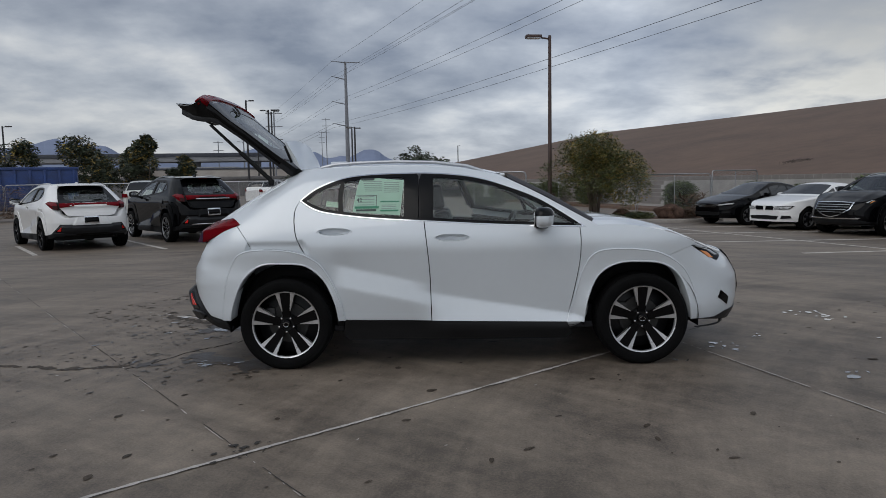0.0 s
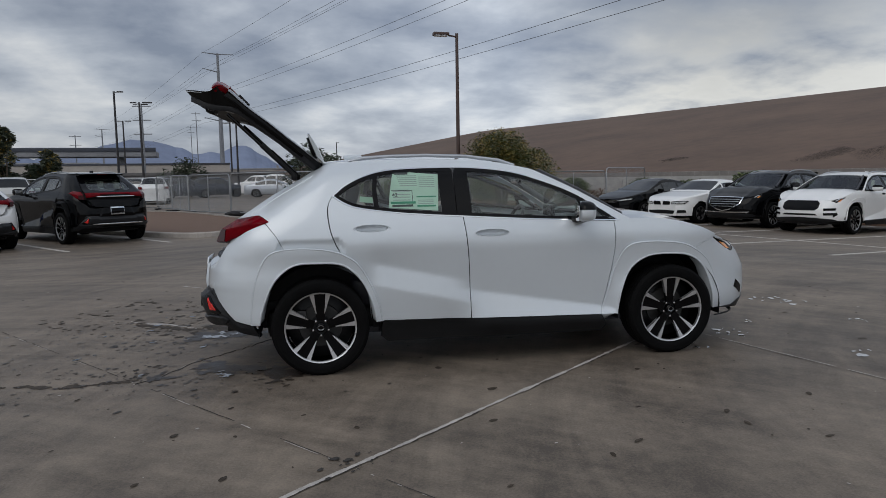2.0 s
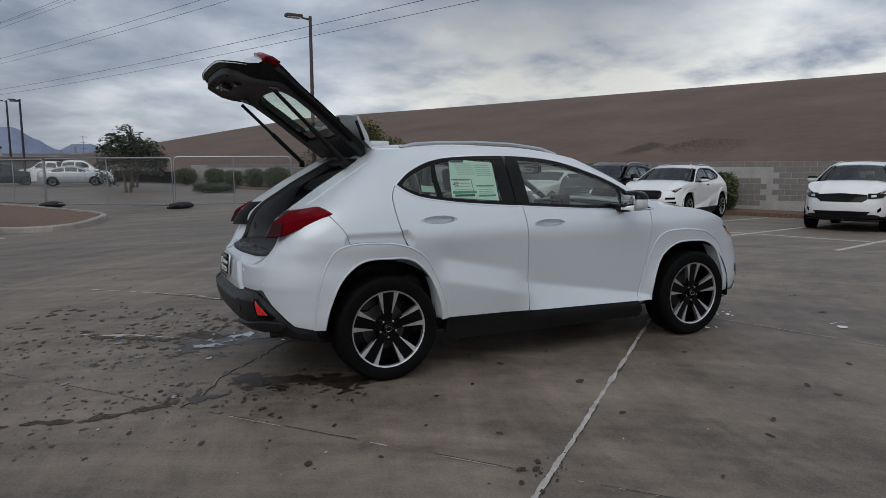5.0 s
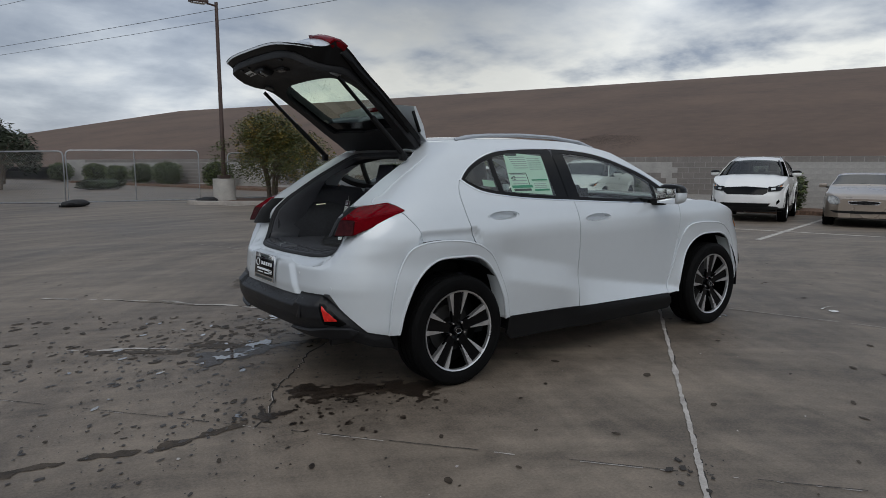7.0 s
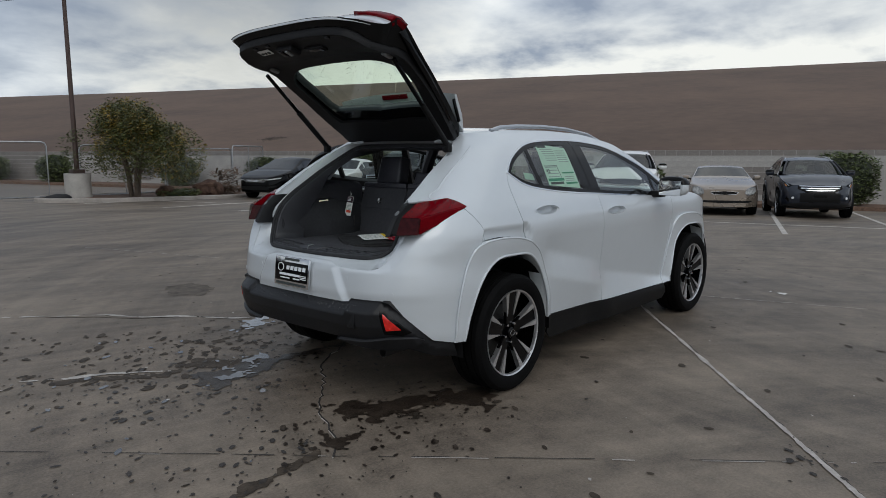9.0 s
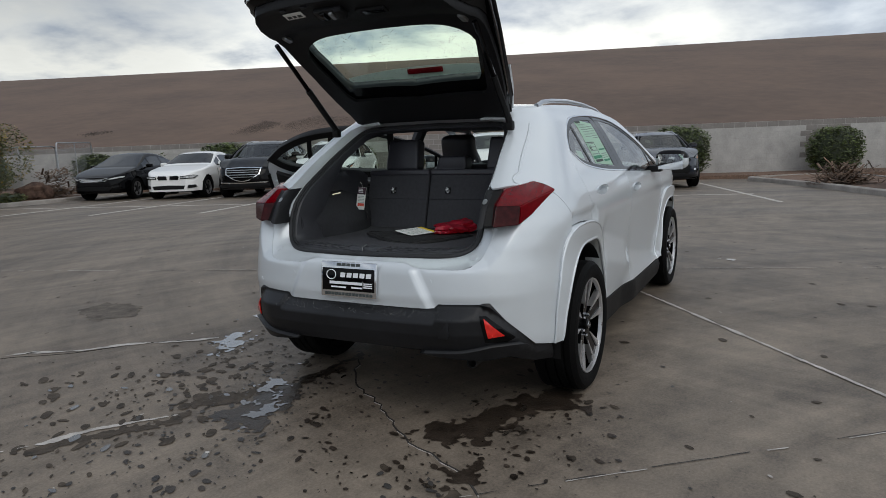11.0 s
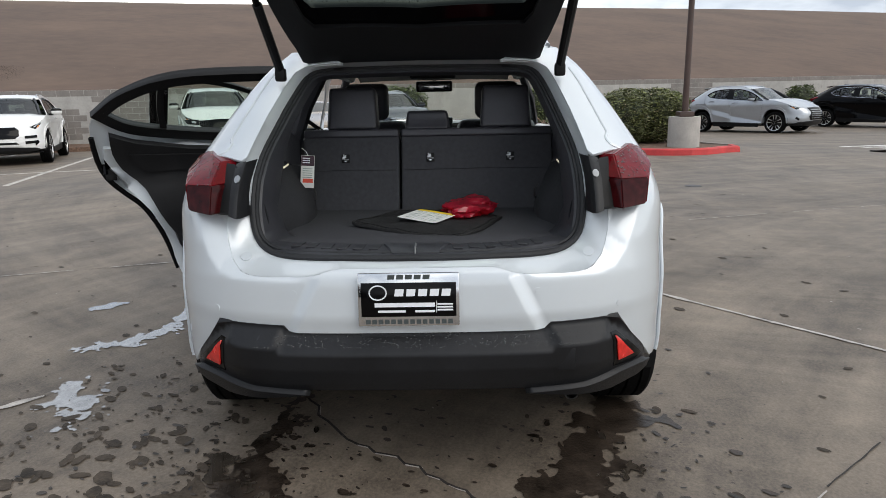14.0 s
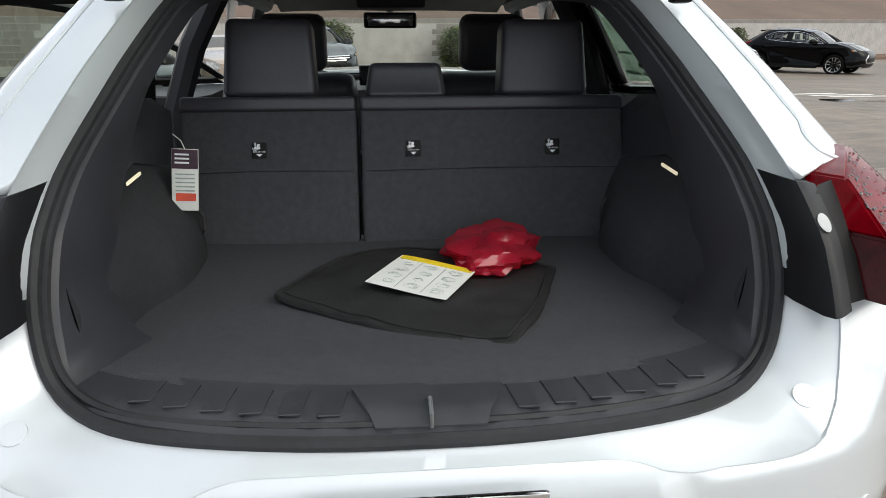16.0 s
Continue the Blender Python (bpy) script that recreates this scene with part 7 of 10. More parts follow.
for y in (0.349, -0.0225, -0.370):
    tb = boxed("tether_tag", "plastic", CAR, (0, 0, 0), (0.004, 0.043, 0.046), 0.002, "black child-seat tether tag")
    tb.matrix_local = pose(SEAT_X(1.035) - 0.002, y, 1.035, 0, 17, 0) @ Matrix.Scale(0.84, 4)
    FX = -0.0032
    anchor = [(FX, 0.011, 0.017), (FX, 0.011, 0.002)]
    bar("tag_symbol", "lamp_white", tb, anchor, 0.0012, 5)
    bar("tag_symbol", "lamp_white", tb, [(FX, 0.011 + 0.008 * math.cos(a_), 0.007 + 0.007 * math.sin(a_)) for a_ in np.linspace(math.pi, math.tau, 9)], 0.0012, 5)
    bar("tag_symbol", "lamp_white", tb, [(FX, 0.011 + 0.0028 * math.cos(a_), 0.018 + 0.0028 * math.sin(a_)) for a_ in np.linspace(0, math.tau, 9)[:-1]], 0.0010, 5, closed=True)
    mark(tb, "lamp_white", -0.006, 0.006, 0.018, 0.006, x=FX, n="tag_symbol")
    mark(tb, "lamp_white", -0.004, 0.013, 0.008, 0.009, x=FX, n="tag_symbol", slant=0.003)
    fc = bpy.data.curves.new("tag_writing", "FONT")
    fc.body, fc.size, fc.align_x, fc.align_y, fc.extrude = "TOP-TETHER", 0.0062, "CENTER", "CENTER", 0.0003
    fo_ = new("tag_writing", fc)
    fo_.data.materials.append(M["lamp_white"])
    fo_.parent = tb
    fo_.matrix_local = pose(FX, 0, -0.005, 90, 0, -90)
    mesh("tag_symbol", [(FX, 0.009, -0.011), (FX, -0.009, -0.011), (FX, 0, -0.019)], [(0, 1, 2)], "lamp_white", tb)
rounded("rear_bench", "leather", CAR, (-0.83, 0, 0.52), (0.52, 1.16, 0.24), 0.06)
for y in (0.37, -0.37):
    rounded("seat_cushion", "leather", CAR, (0.22, y, 0.50), (0.52, 0.50, 0.20), 0.06)
    fs = rounded("front_seat_back", "leather", CAR, (-0.08, y, 0.84), (0.16, 0.46, 0.62), 0.07, Matrix.Rotation(radians(-16), 4, "Y"), "black leather front seat")
    rounded("front_headrest", "leather", fs, (-0.20, y, 1.255), (0.12, 0.25, 0.20), 0.05, Matrix.Rotation(radians(-10), 4, "Y"))
DB = patch("dashboard", [(0.62, -0.70), (1.0, -0.66), (1.05, 0.0), (1.0, 0.66), (0.62, 0.70), (0.66, 0.0)], lambda x, y: (x, y, 0.975 + 0.05 * smoothstep(0.6, 0.75, x) + 0.02 * math.cos(5 * y)), "trim", CAR, "dark dashboard", step=0.08, thick=0.34)
boxed("display", "car_screen", DB, (0.66, 0.02, 1.075), (0.02, 0.27, 0.10), 0.01)
sw = pose(0.44, 0.37, 0.94, 0, -64, 0)
bm = tube(bmesh.new(), [sw @ Vector((0.18 * math.cos(a), 0.18 * math.sin(a), 0)) for a in np.linspace(0, math.tau, 28, endpoint=False)], 0.016, 8, True)
stw = part("steering_wheel", bm, "leather", CAR)
bm = bmesh.new()
box(bm, 0, 0, -0.01, 0.12, 0.12, 0.05, 0.02)
box(bm, 0, 0, 0, 0.05, 0.34, 0.02, 0.006)
bmesh.ops.transform(bm, matrix=sw, verts=bm.verts)
part("wheel_boss", bm, "trim", stw)
im = rounded("inside_mirror", "gloss_black", CAR, (0.36, 0.0, 1.335), (0.03, 0.235, 0.068), 0.014, None, "black inside mirror")
boxed("inside_mirror_glass", "chrome", im, (0.343, 0.0, 1.335), (0.004, 0.20, 0.05), 0.002)
bar("mirror_stem", "plastic", im, [(0.37, 0.0, 1.36), (0.42, 0.0, 1.41)], 0.014, 8)
rounded("overhead_console", "trim", CAR, (0.20, 0.0, 1.405), (0.22, 0.28, 0.045), 0.015)
hl_poly = [(-1.25, -0.45), (0.30, -0.47), (0.36, 0.0), (0.30, 0.47), (-1.25, 0.45)]
patch("headliner", hl_poly, lambda x, y: (x, y, roof_z(x, y) - 0.055), "headliner", CAR, step=0.12, thick=0.012)
boxed("cabin_floor", "carpet", CAR, (-0.1, 0, 0.27), (2.2, 1.44, 0.04), 0.01)
for s in (-1, 1):
    bar("pillar_trim", "trim", CAR, [(-0.28, s * 0.80, 0.45), (-0.28, s * 0.79, 1.02), (-0.30, s * 0.70, 1.25), (-0.32, s * 0.60, 1.42)], 0.045, 8)
    bar("pillar_trim", "trim", CAR, [(0.98, s * 0.72, 1.06), (0.66, s * 0.655, 1.25), (0.36, s * 0.56, 1.405)], 0.026, 8)
    bar("roof_side_trim", "trim", CAR, [(-1.15, s * 0.47, 1.425), (-0.7, s * 0.55, 1.44), (-0.2, s * 0.56, 1.435), (0.3, s * 0.53, 1.40)], 0.035, 8)

# door inner trims; the two doors on the far side stand open
trim_r = [(-1.14, 1.02), (-1.10, 0.88), (-0.97, 0.74), (-0.86, 0.42), (-0.33, 0.40), (-0.34, 1.06), (-0.8, 1.10), (-1.05, 1.14), (-1.15, 1.18)]
trim_f = [(-0.17, 0.40), (0.70, 0.38), (0.78, 0.7), (0.78, 0.98), (0.5, 1.02), (-0.2, 1.055)]
panel("door_trim", S(*trim_r), "trim", REAR_DOOR, (-1,), off=-0.085, step=0.08, thick=0.02)
for s, d in ((-1, FRONT_DOORS[0]), (1, FRONT_DOORS[1])):
    panel("door_trim", S(*trim_f), "trim", d, (s,), off=-0.085, step=0.08, thick=0.02)
OPEN_DOOR = panel("rear_door", rdoor_poly, "pearl", sides=(1,), label="open rear side door", step=0.05)[0]
rdlo = clip(dlo, -2, -0.30)
panel("window_frame", S(*shrink(rdlo, -0.012)), "plastic", OPEN_DOOR, (1,), off=-0.004, thick=0.05, step=0.05, gap=0, holes=[S(*shrink(rdlo, 0.034))])
glass_panel("quarter_window", clip(shrink(rdlo, 0.03), -2, Q_LINE - 0.012), "glass", OPEN_DOOR, (1,), -0.02)
glass_panel("rear_window", clip(shrink(rdlo, 0.03), Q_LINE + 0.012, B1 + 0.1), "glass", OPEN_DOOR, (1,), -0.02)
panel("window_divider", S(*clip(shrink(rdlo, 0.03), Q_LINE - 0.016, Q_LINE + 0.016)), "plastic", OPEN_DOOR, (1,), off=-0.012, thick=0.03, step=0.05, gap=0)
inner_white = chain(S((-1.19, 1.10), (-1.18, 0.93), (-1.10, 0.84), (-1.0, 0.72), (-0.92, 0.52), (-0.88, 0.38), (-0.27, 0.37), (-0.30, 1.05), (-0.8, 1.10)))
panel("door_shell", inner_white, "pearl", OPEN_DOOR, (1,), off=-0.055, step=0.07, thick=0.03, gap=0)
panel("door_trim", S((-1.16, 1.19), (-1.12, 1.0), (-0.98, 0.78), (-0.86, 0.47), (-0.80, 0.41), (-0.32, 0.41), (-0.34, 1.06), (-0.8, 1.105), (-1.05, 1.15)), "gate_plastic", OPEN_DOOR, (1,), off=-0.09, step=0.07, thick=0.04, gap=0)
panel("trim_insert", S((-1.03, 0.95), (-0.82, 0.62), (-0.36, 0.62), (-0.36, 0.93)), "gate_plastic", OPEN_DOOR, (1,), off=-0.096, step=0.07, thick=0.02, gap=0)
panel("door_speaker", S(*[(-0.52 + 0.085 * math.cos(a), 0.535 + 0.085 * math.sin(a)) for a in np.linspace(0, math.tau, 20, endpoint=False)]), "plastic", OPEN_DOOR, (1,), off=-0.100, step=0.04, thick=0.01, gap=0)
panel("door_pull", S((-0.62, 0.90), (-0.44, 0.90), (-0.43, 0.925), (-0.63, 0.925)), "chrome", OPEN_DOOR, (1,), off=-0.118, step=0.05, thick=0.012, gap=0)
panel("latch_plate", S((-1.195, 0.90), (-1.165, 0.90), (-1.175, 1.0), (-1.205, 1.0)), "plastic", OPEN_DOOR, (1,), off=-0.05, step=0.03, thick=0.012, gap=0)
panel("arm_rest", S((-1.08, 1.09), (-1.0, 0.97), (-0.36, 0.95), (-0.36, 1.04), (-0.8, 1.075)), "gate_plastic", OPEN_DOOR, (1,), off=-0.11, step=0.05, thick=0.03, gap=0)
for pts, r in (([(-1.24, 1.12), (-1.225, 1.0), (-1.19, 0.91), (-1.12, 0.83), (-1.03, 0.74), (-0.95, 0.58), (-0.90, 0.40)], 0.013),):
    bar("door_seal", "rubber", OPEN_DOOR, [left_shell(-us(x, z), z) + Vector((0, -0.045, 0)) for x, z in spline(pts, 0.05)], r, 8)
bar("door_latch", "gloss_black", OPEN_DOOR, [left_shell(-us(-1.19, z), z) + Vector((-0.004, -0.055, 0)) for z in (0.93, 0.97)], 0.014, 8)


def swing(door, hx, hy, deg):
    door.matrix_local = Matrix.Translation((hx, hy, 0)) @ Matrix.Rotation(radians(-deg), 4, "Z") @ Matrix.Translation((-hx, -hy, 0))


swing(OPEN_DOOR, -0.27, 0.85, 62)
swing(FRONT_DOORS[1], 0.84, 0.86, 55)

# window sheet on the rear door glass
def sheet_mark(parent, x0, x1, z0, z1, material, off):
    return panel("print", S((x0, z0), (x1, z0), (x1, z1), (x0, z1)), material, parent, (-1,), off=off, step=0.1, thick=0.001, gap=0)


SHEET = panel("price_sheet", S((-0.815, 1.165), (-0.462, 1.135), (-0.437, 1.395), (-0.765, 1.425)), "sticker", CAR, (-1,), "pale green printed sheet inside the rear door glass", off=-0.004, step=0.06, thick=0.001, gap=0)[0]
for k in range(6):
    sheet_mark(SHEET, -0.745 + 0.004 * k, -0.60, 1.385 - 0.014 * k, 1.389 - 0.014 * k, "grey_ink", -0.0025)
    sheet_mark(SHEET, -0.585, -0.47, 1.375 - 0.014 * k, 1.379 - 0.014 * k, "grey_ink", -0.0025)
sheet_mark(SHEET, -0.76, -0.66, 1.397, 1.411, "ink", -0.0025)
for k in range(4):
    sheet_mark(SHEET, -0.78, -0.655, 1.272 - 0.02 * k, 1.277 - 0.02 * k, "grey_ink", -0.0025)
sheet_mark(SHEET, -0.79, -0.64, 1.28, 1.284, "ink", -0.0025)
sheet_mark(SHEET, -0.642, -0.638, 1.19, 1.284, "ink", -0.0025)


def on_side(x, z, off):
    """Frame of the right flank at x, z: along the car, up, outward."""
    tx = (shell(us(x + 0.02, z), z) - shell(us(x - 0.02, z), z)).normalized()
    tz = (shell(us(x, z + 0.02), z + 0.02) - shell(us(x, z - 0.02), z - 0.02)).normalized()
    n = tx.cross(tz).normalized()
    p = shell(us(x, z), z) + n * off
    return Matrix(((tx.x, tz.x, n.x, p.x), (tx.y, tz.y, n.y, p.y), (tx.z, tz.z, n.z, p.z), (0, 0, 0, 1)))


num = bpy.data.curves.new("print_number", "FONT")
num.body, num.size, num.extrude = "42", 0.042, 0.0004
num_ob = new("print_number", num)
num.materials.append(M["ink"])
num_ob.parent = SHEET
num_ob.matrix_local = on_side(-0.788, 1.238, -0.0015)
sheet_mark(SHEET, -0.80, -0.62, 1.188, 1.204, "green_ink", -0.002)
sheet_mark(SHEET, -0.61, -0.47, 1.232, 1.240, "green_ink", -0.002)
sheet_mark(SHEET, -0.61, -0.475, 1.165, 1.176, "green_ink", -0.002)
sheet_mark(SHEET, -0.79, -0.64, 1.168, 1.182, "ink", -0.002)
for k in range(3):
    sheet_mark(SHEET, -0.60, -0.49, 1.185 + 0.012 * k, 1.189 + 0.012 * k, "grey_ink", -0.0025)
panel("window_card", S((-1.02, 1.215), (-0.925, 1.205), (-0.922, 1.245), (-1.015, 1.255)), "sticker", CAR, (-1,), "small pale card inside the quarter glass", off=-0.02, step=0.06, thick=0.001, gap=0)

# ---- things lying in the luggage space ----
CW = lambda x, y, z: (0.148 + x, 5.86 + y, z)


def cloth():
    out = spline([(-1.63, 0.265), (-1.43, 0.185), (-1.33, 0.03), (-1.40, -0.16), (-1.485, -0.315), (-1.70, -0.235), (-1.85, -0.15), (-1.755, 0.07)], 0.03, True, corner=(0, 4, 6))

    def fn(x, y):
        h = 0.014 + 0.012 * noise.noise((x * 7, y * 7, 0)) + 0.006 * noise.noise((x * 19, y * 15, 3)) + 0.010 * math.exp(-((x + 1.5 + 0.4 * y) / 0.05) ** 2)
        return CW(x, y, 0.817 + max(h, 0.003))
    ob = patch("folded_cover", out, fn, "cloth", None, step=0.025, thick=0.012)
    edge = inset(out, 0.014)
    bar("hem", "cloth", ob, [Vector(fn(x, y)) + Vector((0, 0, 0.002)) for x, y in edge], 0.0022, 5, closed=True)
    return tagged(ob, "crumpled black nylon cover on the luggage floor", "cloth")


cloth()
q = [(-1.70, 0.045), (-1.53, 0.055), (-1.55, -0.115), (-1.69, -0.125)]
pap = thing("leaflet", "white instruction leaflet with a yellow heading", "paper", pose(*CW(-1.575, -0.02, 0.846), 0, 0, -28))
patch("sheet", [(-0.085, -0.085), (0.075, -0.085), (0.08, 0.085), (-0.085, 0.085)], lambda x, y: (x, y, 0.004 + 0.006 * math.sin(14 * y + 5 * x)), "paper", pap, step=0.03, thick=0.001)
patch("heading", [(0.057, -0.08), (0.075, -0.08), (0.078, 0.08), (0.058, 0.08)], lambda x, y: (x, y, 0.0055 + 0.006 * math.sin(14 * y + 5 * x)), "yellow_ink", pap, step=0.03, thick=0.001)
draw = random.Random(31)
leaf_z = lambda x, y: 0.0062 + 0.006 * math.sin(14 * y + 5 * x)
for i in range(4):
    for j in range(3):
        cx, cy = -0.062 + 0.032 * i, -0.055 + 0.052 * j
        bm = bmesh.new()
        for _ in range(6):
            a0, r0, k0 = draw.uniform(0, 6), draw.uniform(0.005, 0.011), draw.uniform(0.8, 2.2)
            arc = [(cx + draw.uniform(-0.003, 0.003) + r0 * math.cos(a0 + k0 * q), cy + 1.5 * r0 * math.sin(a0 + k0 * q)) for q in (0, 0.5, 1.0, 1.6)]
            tube(bm, [(x, y, leaf_z(x, y)) for x, y in arc], 0.0003, 4)
        part("drawing", bm, "grey_ink", pap)
for v in (-0.030, 0.024):
    bar("rule", "grey_ink", pap, [(x, v, leaf_z(x, v)) for x in (-0.08, -0.04, 0.0, 0.05)], 0.0006, 4)


def red_bag():
    bm = bmesh.new()
    vs = bmesh.ops.create_icosphere(bm, subdivisions=4, radius=1.0)["verts"]
    for v in vs:
        d = v.co.copy()
        n = noise.noise(d * 1.8) * 0.30 + abs(noise.noise(d * 4.2)) * 0.16 + abs(noise.noise(d * 9)) * 0.06
        c = d * (0.80 + n)
        v.co = Vector((c.x * 0.155, c.y * 0.115, max(c.z, -0.35) * 0.050))
    ob = part("plastic_bag", bm, "red_film", None, angle=18)
    ob.matrix_world = pose(*CW(-1.42, -0.185, 0.852), 0, 0, -18)
    return tagged(ob, "crumpled translucent red plastic bag", "bag")


red_bag()
tag = thing("hang_tag", "white hanging tag with dark and red print", "tag", pose(*CW(-1.335, 0.487, 1.0), 4, 12, 6))
boxed("card", "paper", tag, (0, 0, 0), (0.003, 0.056, 0.135), 0.0012)
mark(tag, "purple_ink", 0, 0.045, 0.054, 0.042, x=-0.0025, n="print")
mark(tag, "red_ink", 0.002, -0.038, 0.042, 0.017, x=-0.0025, n="print")
for k in range(5):
    mark(tag, "grey_ink", 0.0, 0.012 - 0.009 * k, 0.04, 0.003, x=-0.0025, n="print")
for k in range(3):
    mark(tag, "lamp_white", -0.006, 0.055 - 0.009 * k, 0.03, 0.004, x=-0.0032, n="print")
bar("string", "paper", tag, [(0, 0, 0.066), (0.01, 0.01, 0.085), (0.02, 0.03, 0.10)], 0.0012, 5)


# rain beads on the bumper ledge, spoiler edge and tail lamps
def beads(name, count, seed, place, parent, size=0.0045):
    r = random.Random(seed)
    V, F = [], []
    for _ in range(count):
        p, nn = place(r)
        q = size * r.uniform(0.4, 1.2)
        a = nn.orthogonal().normalized()
        c = nn.cross(a)
        b = len(V)
        V += [p + (a * math.cos(k) + c * math.sin(k)) * q for k in np.linspace(0, math.tau, 7)[:-1]]
        V += [p + (a * math.cos(k) + c * math.sin(k)) * q * 0.6 + nn * q * 0.45 for k in np.linspace(0, math.tau, 7)[:-1]]
        V.append(p + nn * q * 0.6)
        for k in range(6):
            F += [(b + k, b + (k + 1) % 6, b + 6 + (k + 1) % 6, b + 6 + k), (b + 6 + k, b + 6 + (k + 1) % 6, b + 12)]
    ob = mesh(name, V, F, "car_screen", parent, smooth=True)
    return tagged(ob, kind="stuff")


def on_ledge(r):
    y, z = r.uniform(-0.64, 0.64), r.uniform(0.548, 0.584)
    p = bumper_skin(ur(abs(y), z), z)
    return Vector((p.x, y, z)), Vector((-0.66, 0, 0.75))


beads("rain_bead", 520, 7, on_ledge, CAR, 0.0028)


def on_lamp(s):
    def place(r):
        f = r.choice(("dcfe", "dcfe", "cmhf"))
        a, b, c, d = [Vector((LP[k].x, s * LP[k].y, LP[k].z)) for k in f]
        u, v = r.random(), r.random()
        p = a.lerp(b, u).lerp(d.lerp(c, u), v)
        nn = (b - a).cross(d - a).normalized()
        return p, nn if nn.z > 0 else -nn
    return place


for s in (-1, 1):
    beads("rain_bead", 130, 50 + s, on_lamp(s), CAR, 0.0026)

# other crossovers of the same build, closed, in their own paint and size
LEFT_OUT = ("gas_strut", "strut_rod", "strut_socket", "hinge_arm", "gate_wire", "price_sheet", "print", "print_number", "window_card", "rain_bead", "tether_tag", "tag_symbol", "tag_writing", "piping", "seam", "cargo_lamp", "tie_hook",
            "scuff_plate", "scuff_pad", "pad_lip", "panel_crease", "sill_latch_cover", "striker", "bump_stop", "gate_latch", "latch_slot", "latch_hook", "latch_cover", "gate_grip", "grip_pocket", "gate_label", "gate_hinge", "trim_clip", "strut_bracket", "plate_mark", "plate_emblem", "parking_sensor")


def closed_copy(label, at, group, paint=None, spokes=None, size=(1, 1, 1)):
    """The white crossover again, with doors and tailgate shut, at another place."""
    car = copy_thing(CAR, at @ Matrix.Diagonal((*size, 1)))
    car.matrix_basis = at @ Matrix.Diagonal((*size, 1))
    tagged(car, label, "car", group)
    for ob in list(car.children_recursive):
        kind_ = ob.name.split(".")[0]
        if kind_ in LEFT_OUT:
            bpy.data.objects.remove(ob)
            continue
        if kind_ in ("tailgate", "rear_door", "front_door"):
            ob.matrix_local = Matrix.Identity(4)
            if "label" in ob:
                del ob["label"]
        skin = ob.material_slots[0].material if ob.material_slots else None
        if skin == M["screen"] and group == ROWCARS:
            ob.material_slots[0].link = "OBJECT"
            ob.material_slots[0].material = M["dark_screen"]
        swap = M[paint] if paint and skin == M["pearl"] else M[spokes] if spokes and kind_ in ("spoke", "rim_lip") else None
        if swap:
            ob.material_slots[0].link = "OBJECT"
            ob.material_slots[0].material = swap
    return car


TAILS = "cars parked with their tails to the lane"
closed_copy("white crossover with dark wheels, parked with its tail to the lane", pose(-9.42, 17.13, gz(-9.42, 17.13), 0, 0, 132), TAILS, "white", "dark_alloy")
RXB = closed_copy("glossy black crossover SUV with chrome trimmed tail", pose(-7.30, 19.05, gz(-7.30, 19.05), 0, 0, 131), TAILS, "black", None, (1.075, 1.03, 1.10))
bar("chrome_strip", "chrome", RXB, [gate_fn(v, 1.0) + Vector((-0.012, 0, 0)) for v in np.linspace(-0.42, 0.42, 9)], 0.012, 6)
bar("bumper_trim", "chrome", RXB, [bumper_skin(ur(abs(v), 0.43), 0.43) * Vector((1, 0, 1)) + Vector((-0.008, v, 0)) for v in np.linspace(-0.56, 0.56, 11)], 0.016, 6)


def nose(car, name, half, material, off, label=""):
    """A piece of the car's face, given by its outline from the middle outwards."""
    return patch(name, Fr(*half) + [(2 * U9 - u, z) for u, z in Fr(*half)[::-1]], shell, material, car, label, step=0.05, off=off, thick=0.02)


def in_row(label, s, d, paint, size, turn=0.0):
    sx = size[0]
    return closed_copy(label, spot(s, d, 4.5 * sx, 2.64 * sx, 0.88 * sx, turn), ROWCARS, paint, None, size)


car = in_row("large black luxury SUV with a chrome shield grille", 9.8, 0.0, "black", (1.10, 1.07, 1.113))
shield = [(0, 0.43), (0.20, 0.47), (0.47, 0.62), (0.50, 0.785), (0, 0.80)]
nose(car, "grille_frame", shield, "chrome", 0.020)
nose(car, "grille_mesh", [(0, 0.45), (0.19, 0.49), (0.44, 0.63), (0.465, 0.765), (0, 0.78)], "gloss_black", 0.026)
for k in range(4):
    z = 0.55 + 0.055 * k
    w = lerp_table([(0.45, 0.05), (0.49, 0.18), (0.63, 0.42), (0.77, 0.44)], z)
    nose(car, "grille_bar", [(0, z), (w, z), (w, z + 0.012), (0, z + 0.012)], "steel", 0.030)
nose(car, "bumper_trim", [(0, 0.395), (0.62, 0.40), (0.66, 0.43), (0, 0.415)], "chrome", 0.022)
car = in_row("white sporty SUV with a wide black mesh grille", 7.4, -0.25, "white", (1.052, 1.05, 1.075))
nose(car, "bumper_face", [(0, 0.41), (0.47, 0.41), (0.47, 0.57), (0.40, 0.80), (0, 0.80)], "white", 0.016)
nose(car, "mesh_grille", [(0, 0.565), (0.36, 0.565), (0.44, 0.62), (0.44, 0.73), (0.37, 0.785), (0, 0.785)], "gloss_black", 0.022)
nose(car, "air_intake", [(0, 0.45), (0.42, 0.45), (0.38, 0.49), (0, 0.49)], "plastic", 0.022)
for s_ in (-1, 1):
    for z in (0.45, 0.56):
        panel("side_intake", Fr((0.54, z), (0.74, z + 0.01), (0.74, z + 0.065), (0.54, z + 0.055)), "gloss_black", car, (s_,), off=0.010, step=0.04, thick=0.01, gap=0)
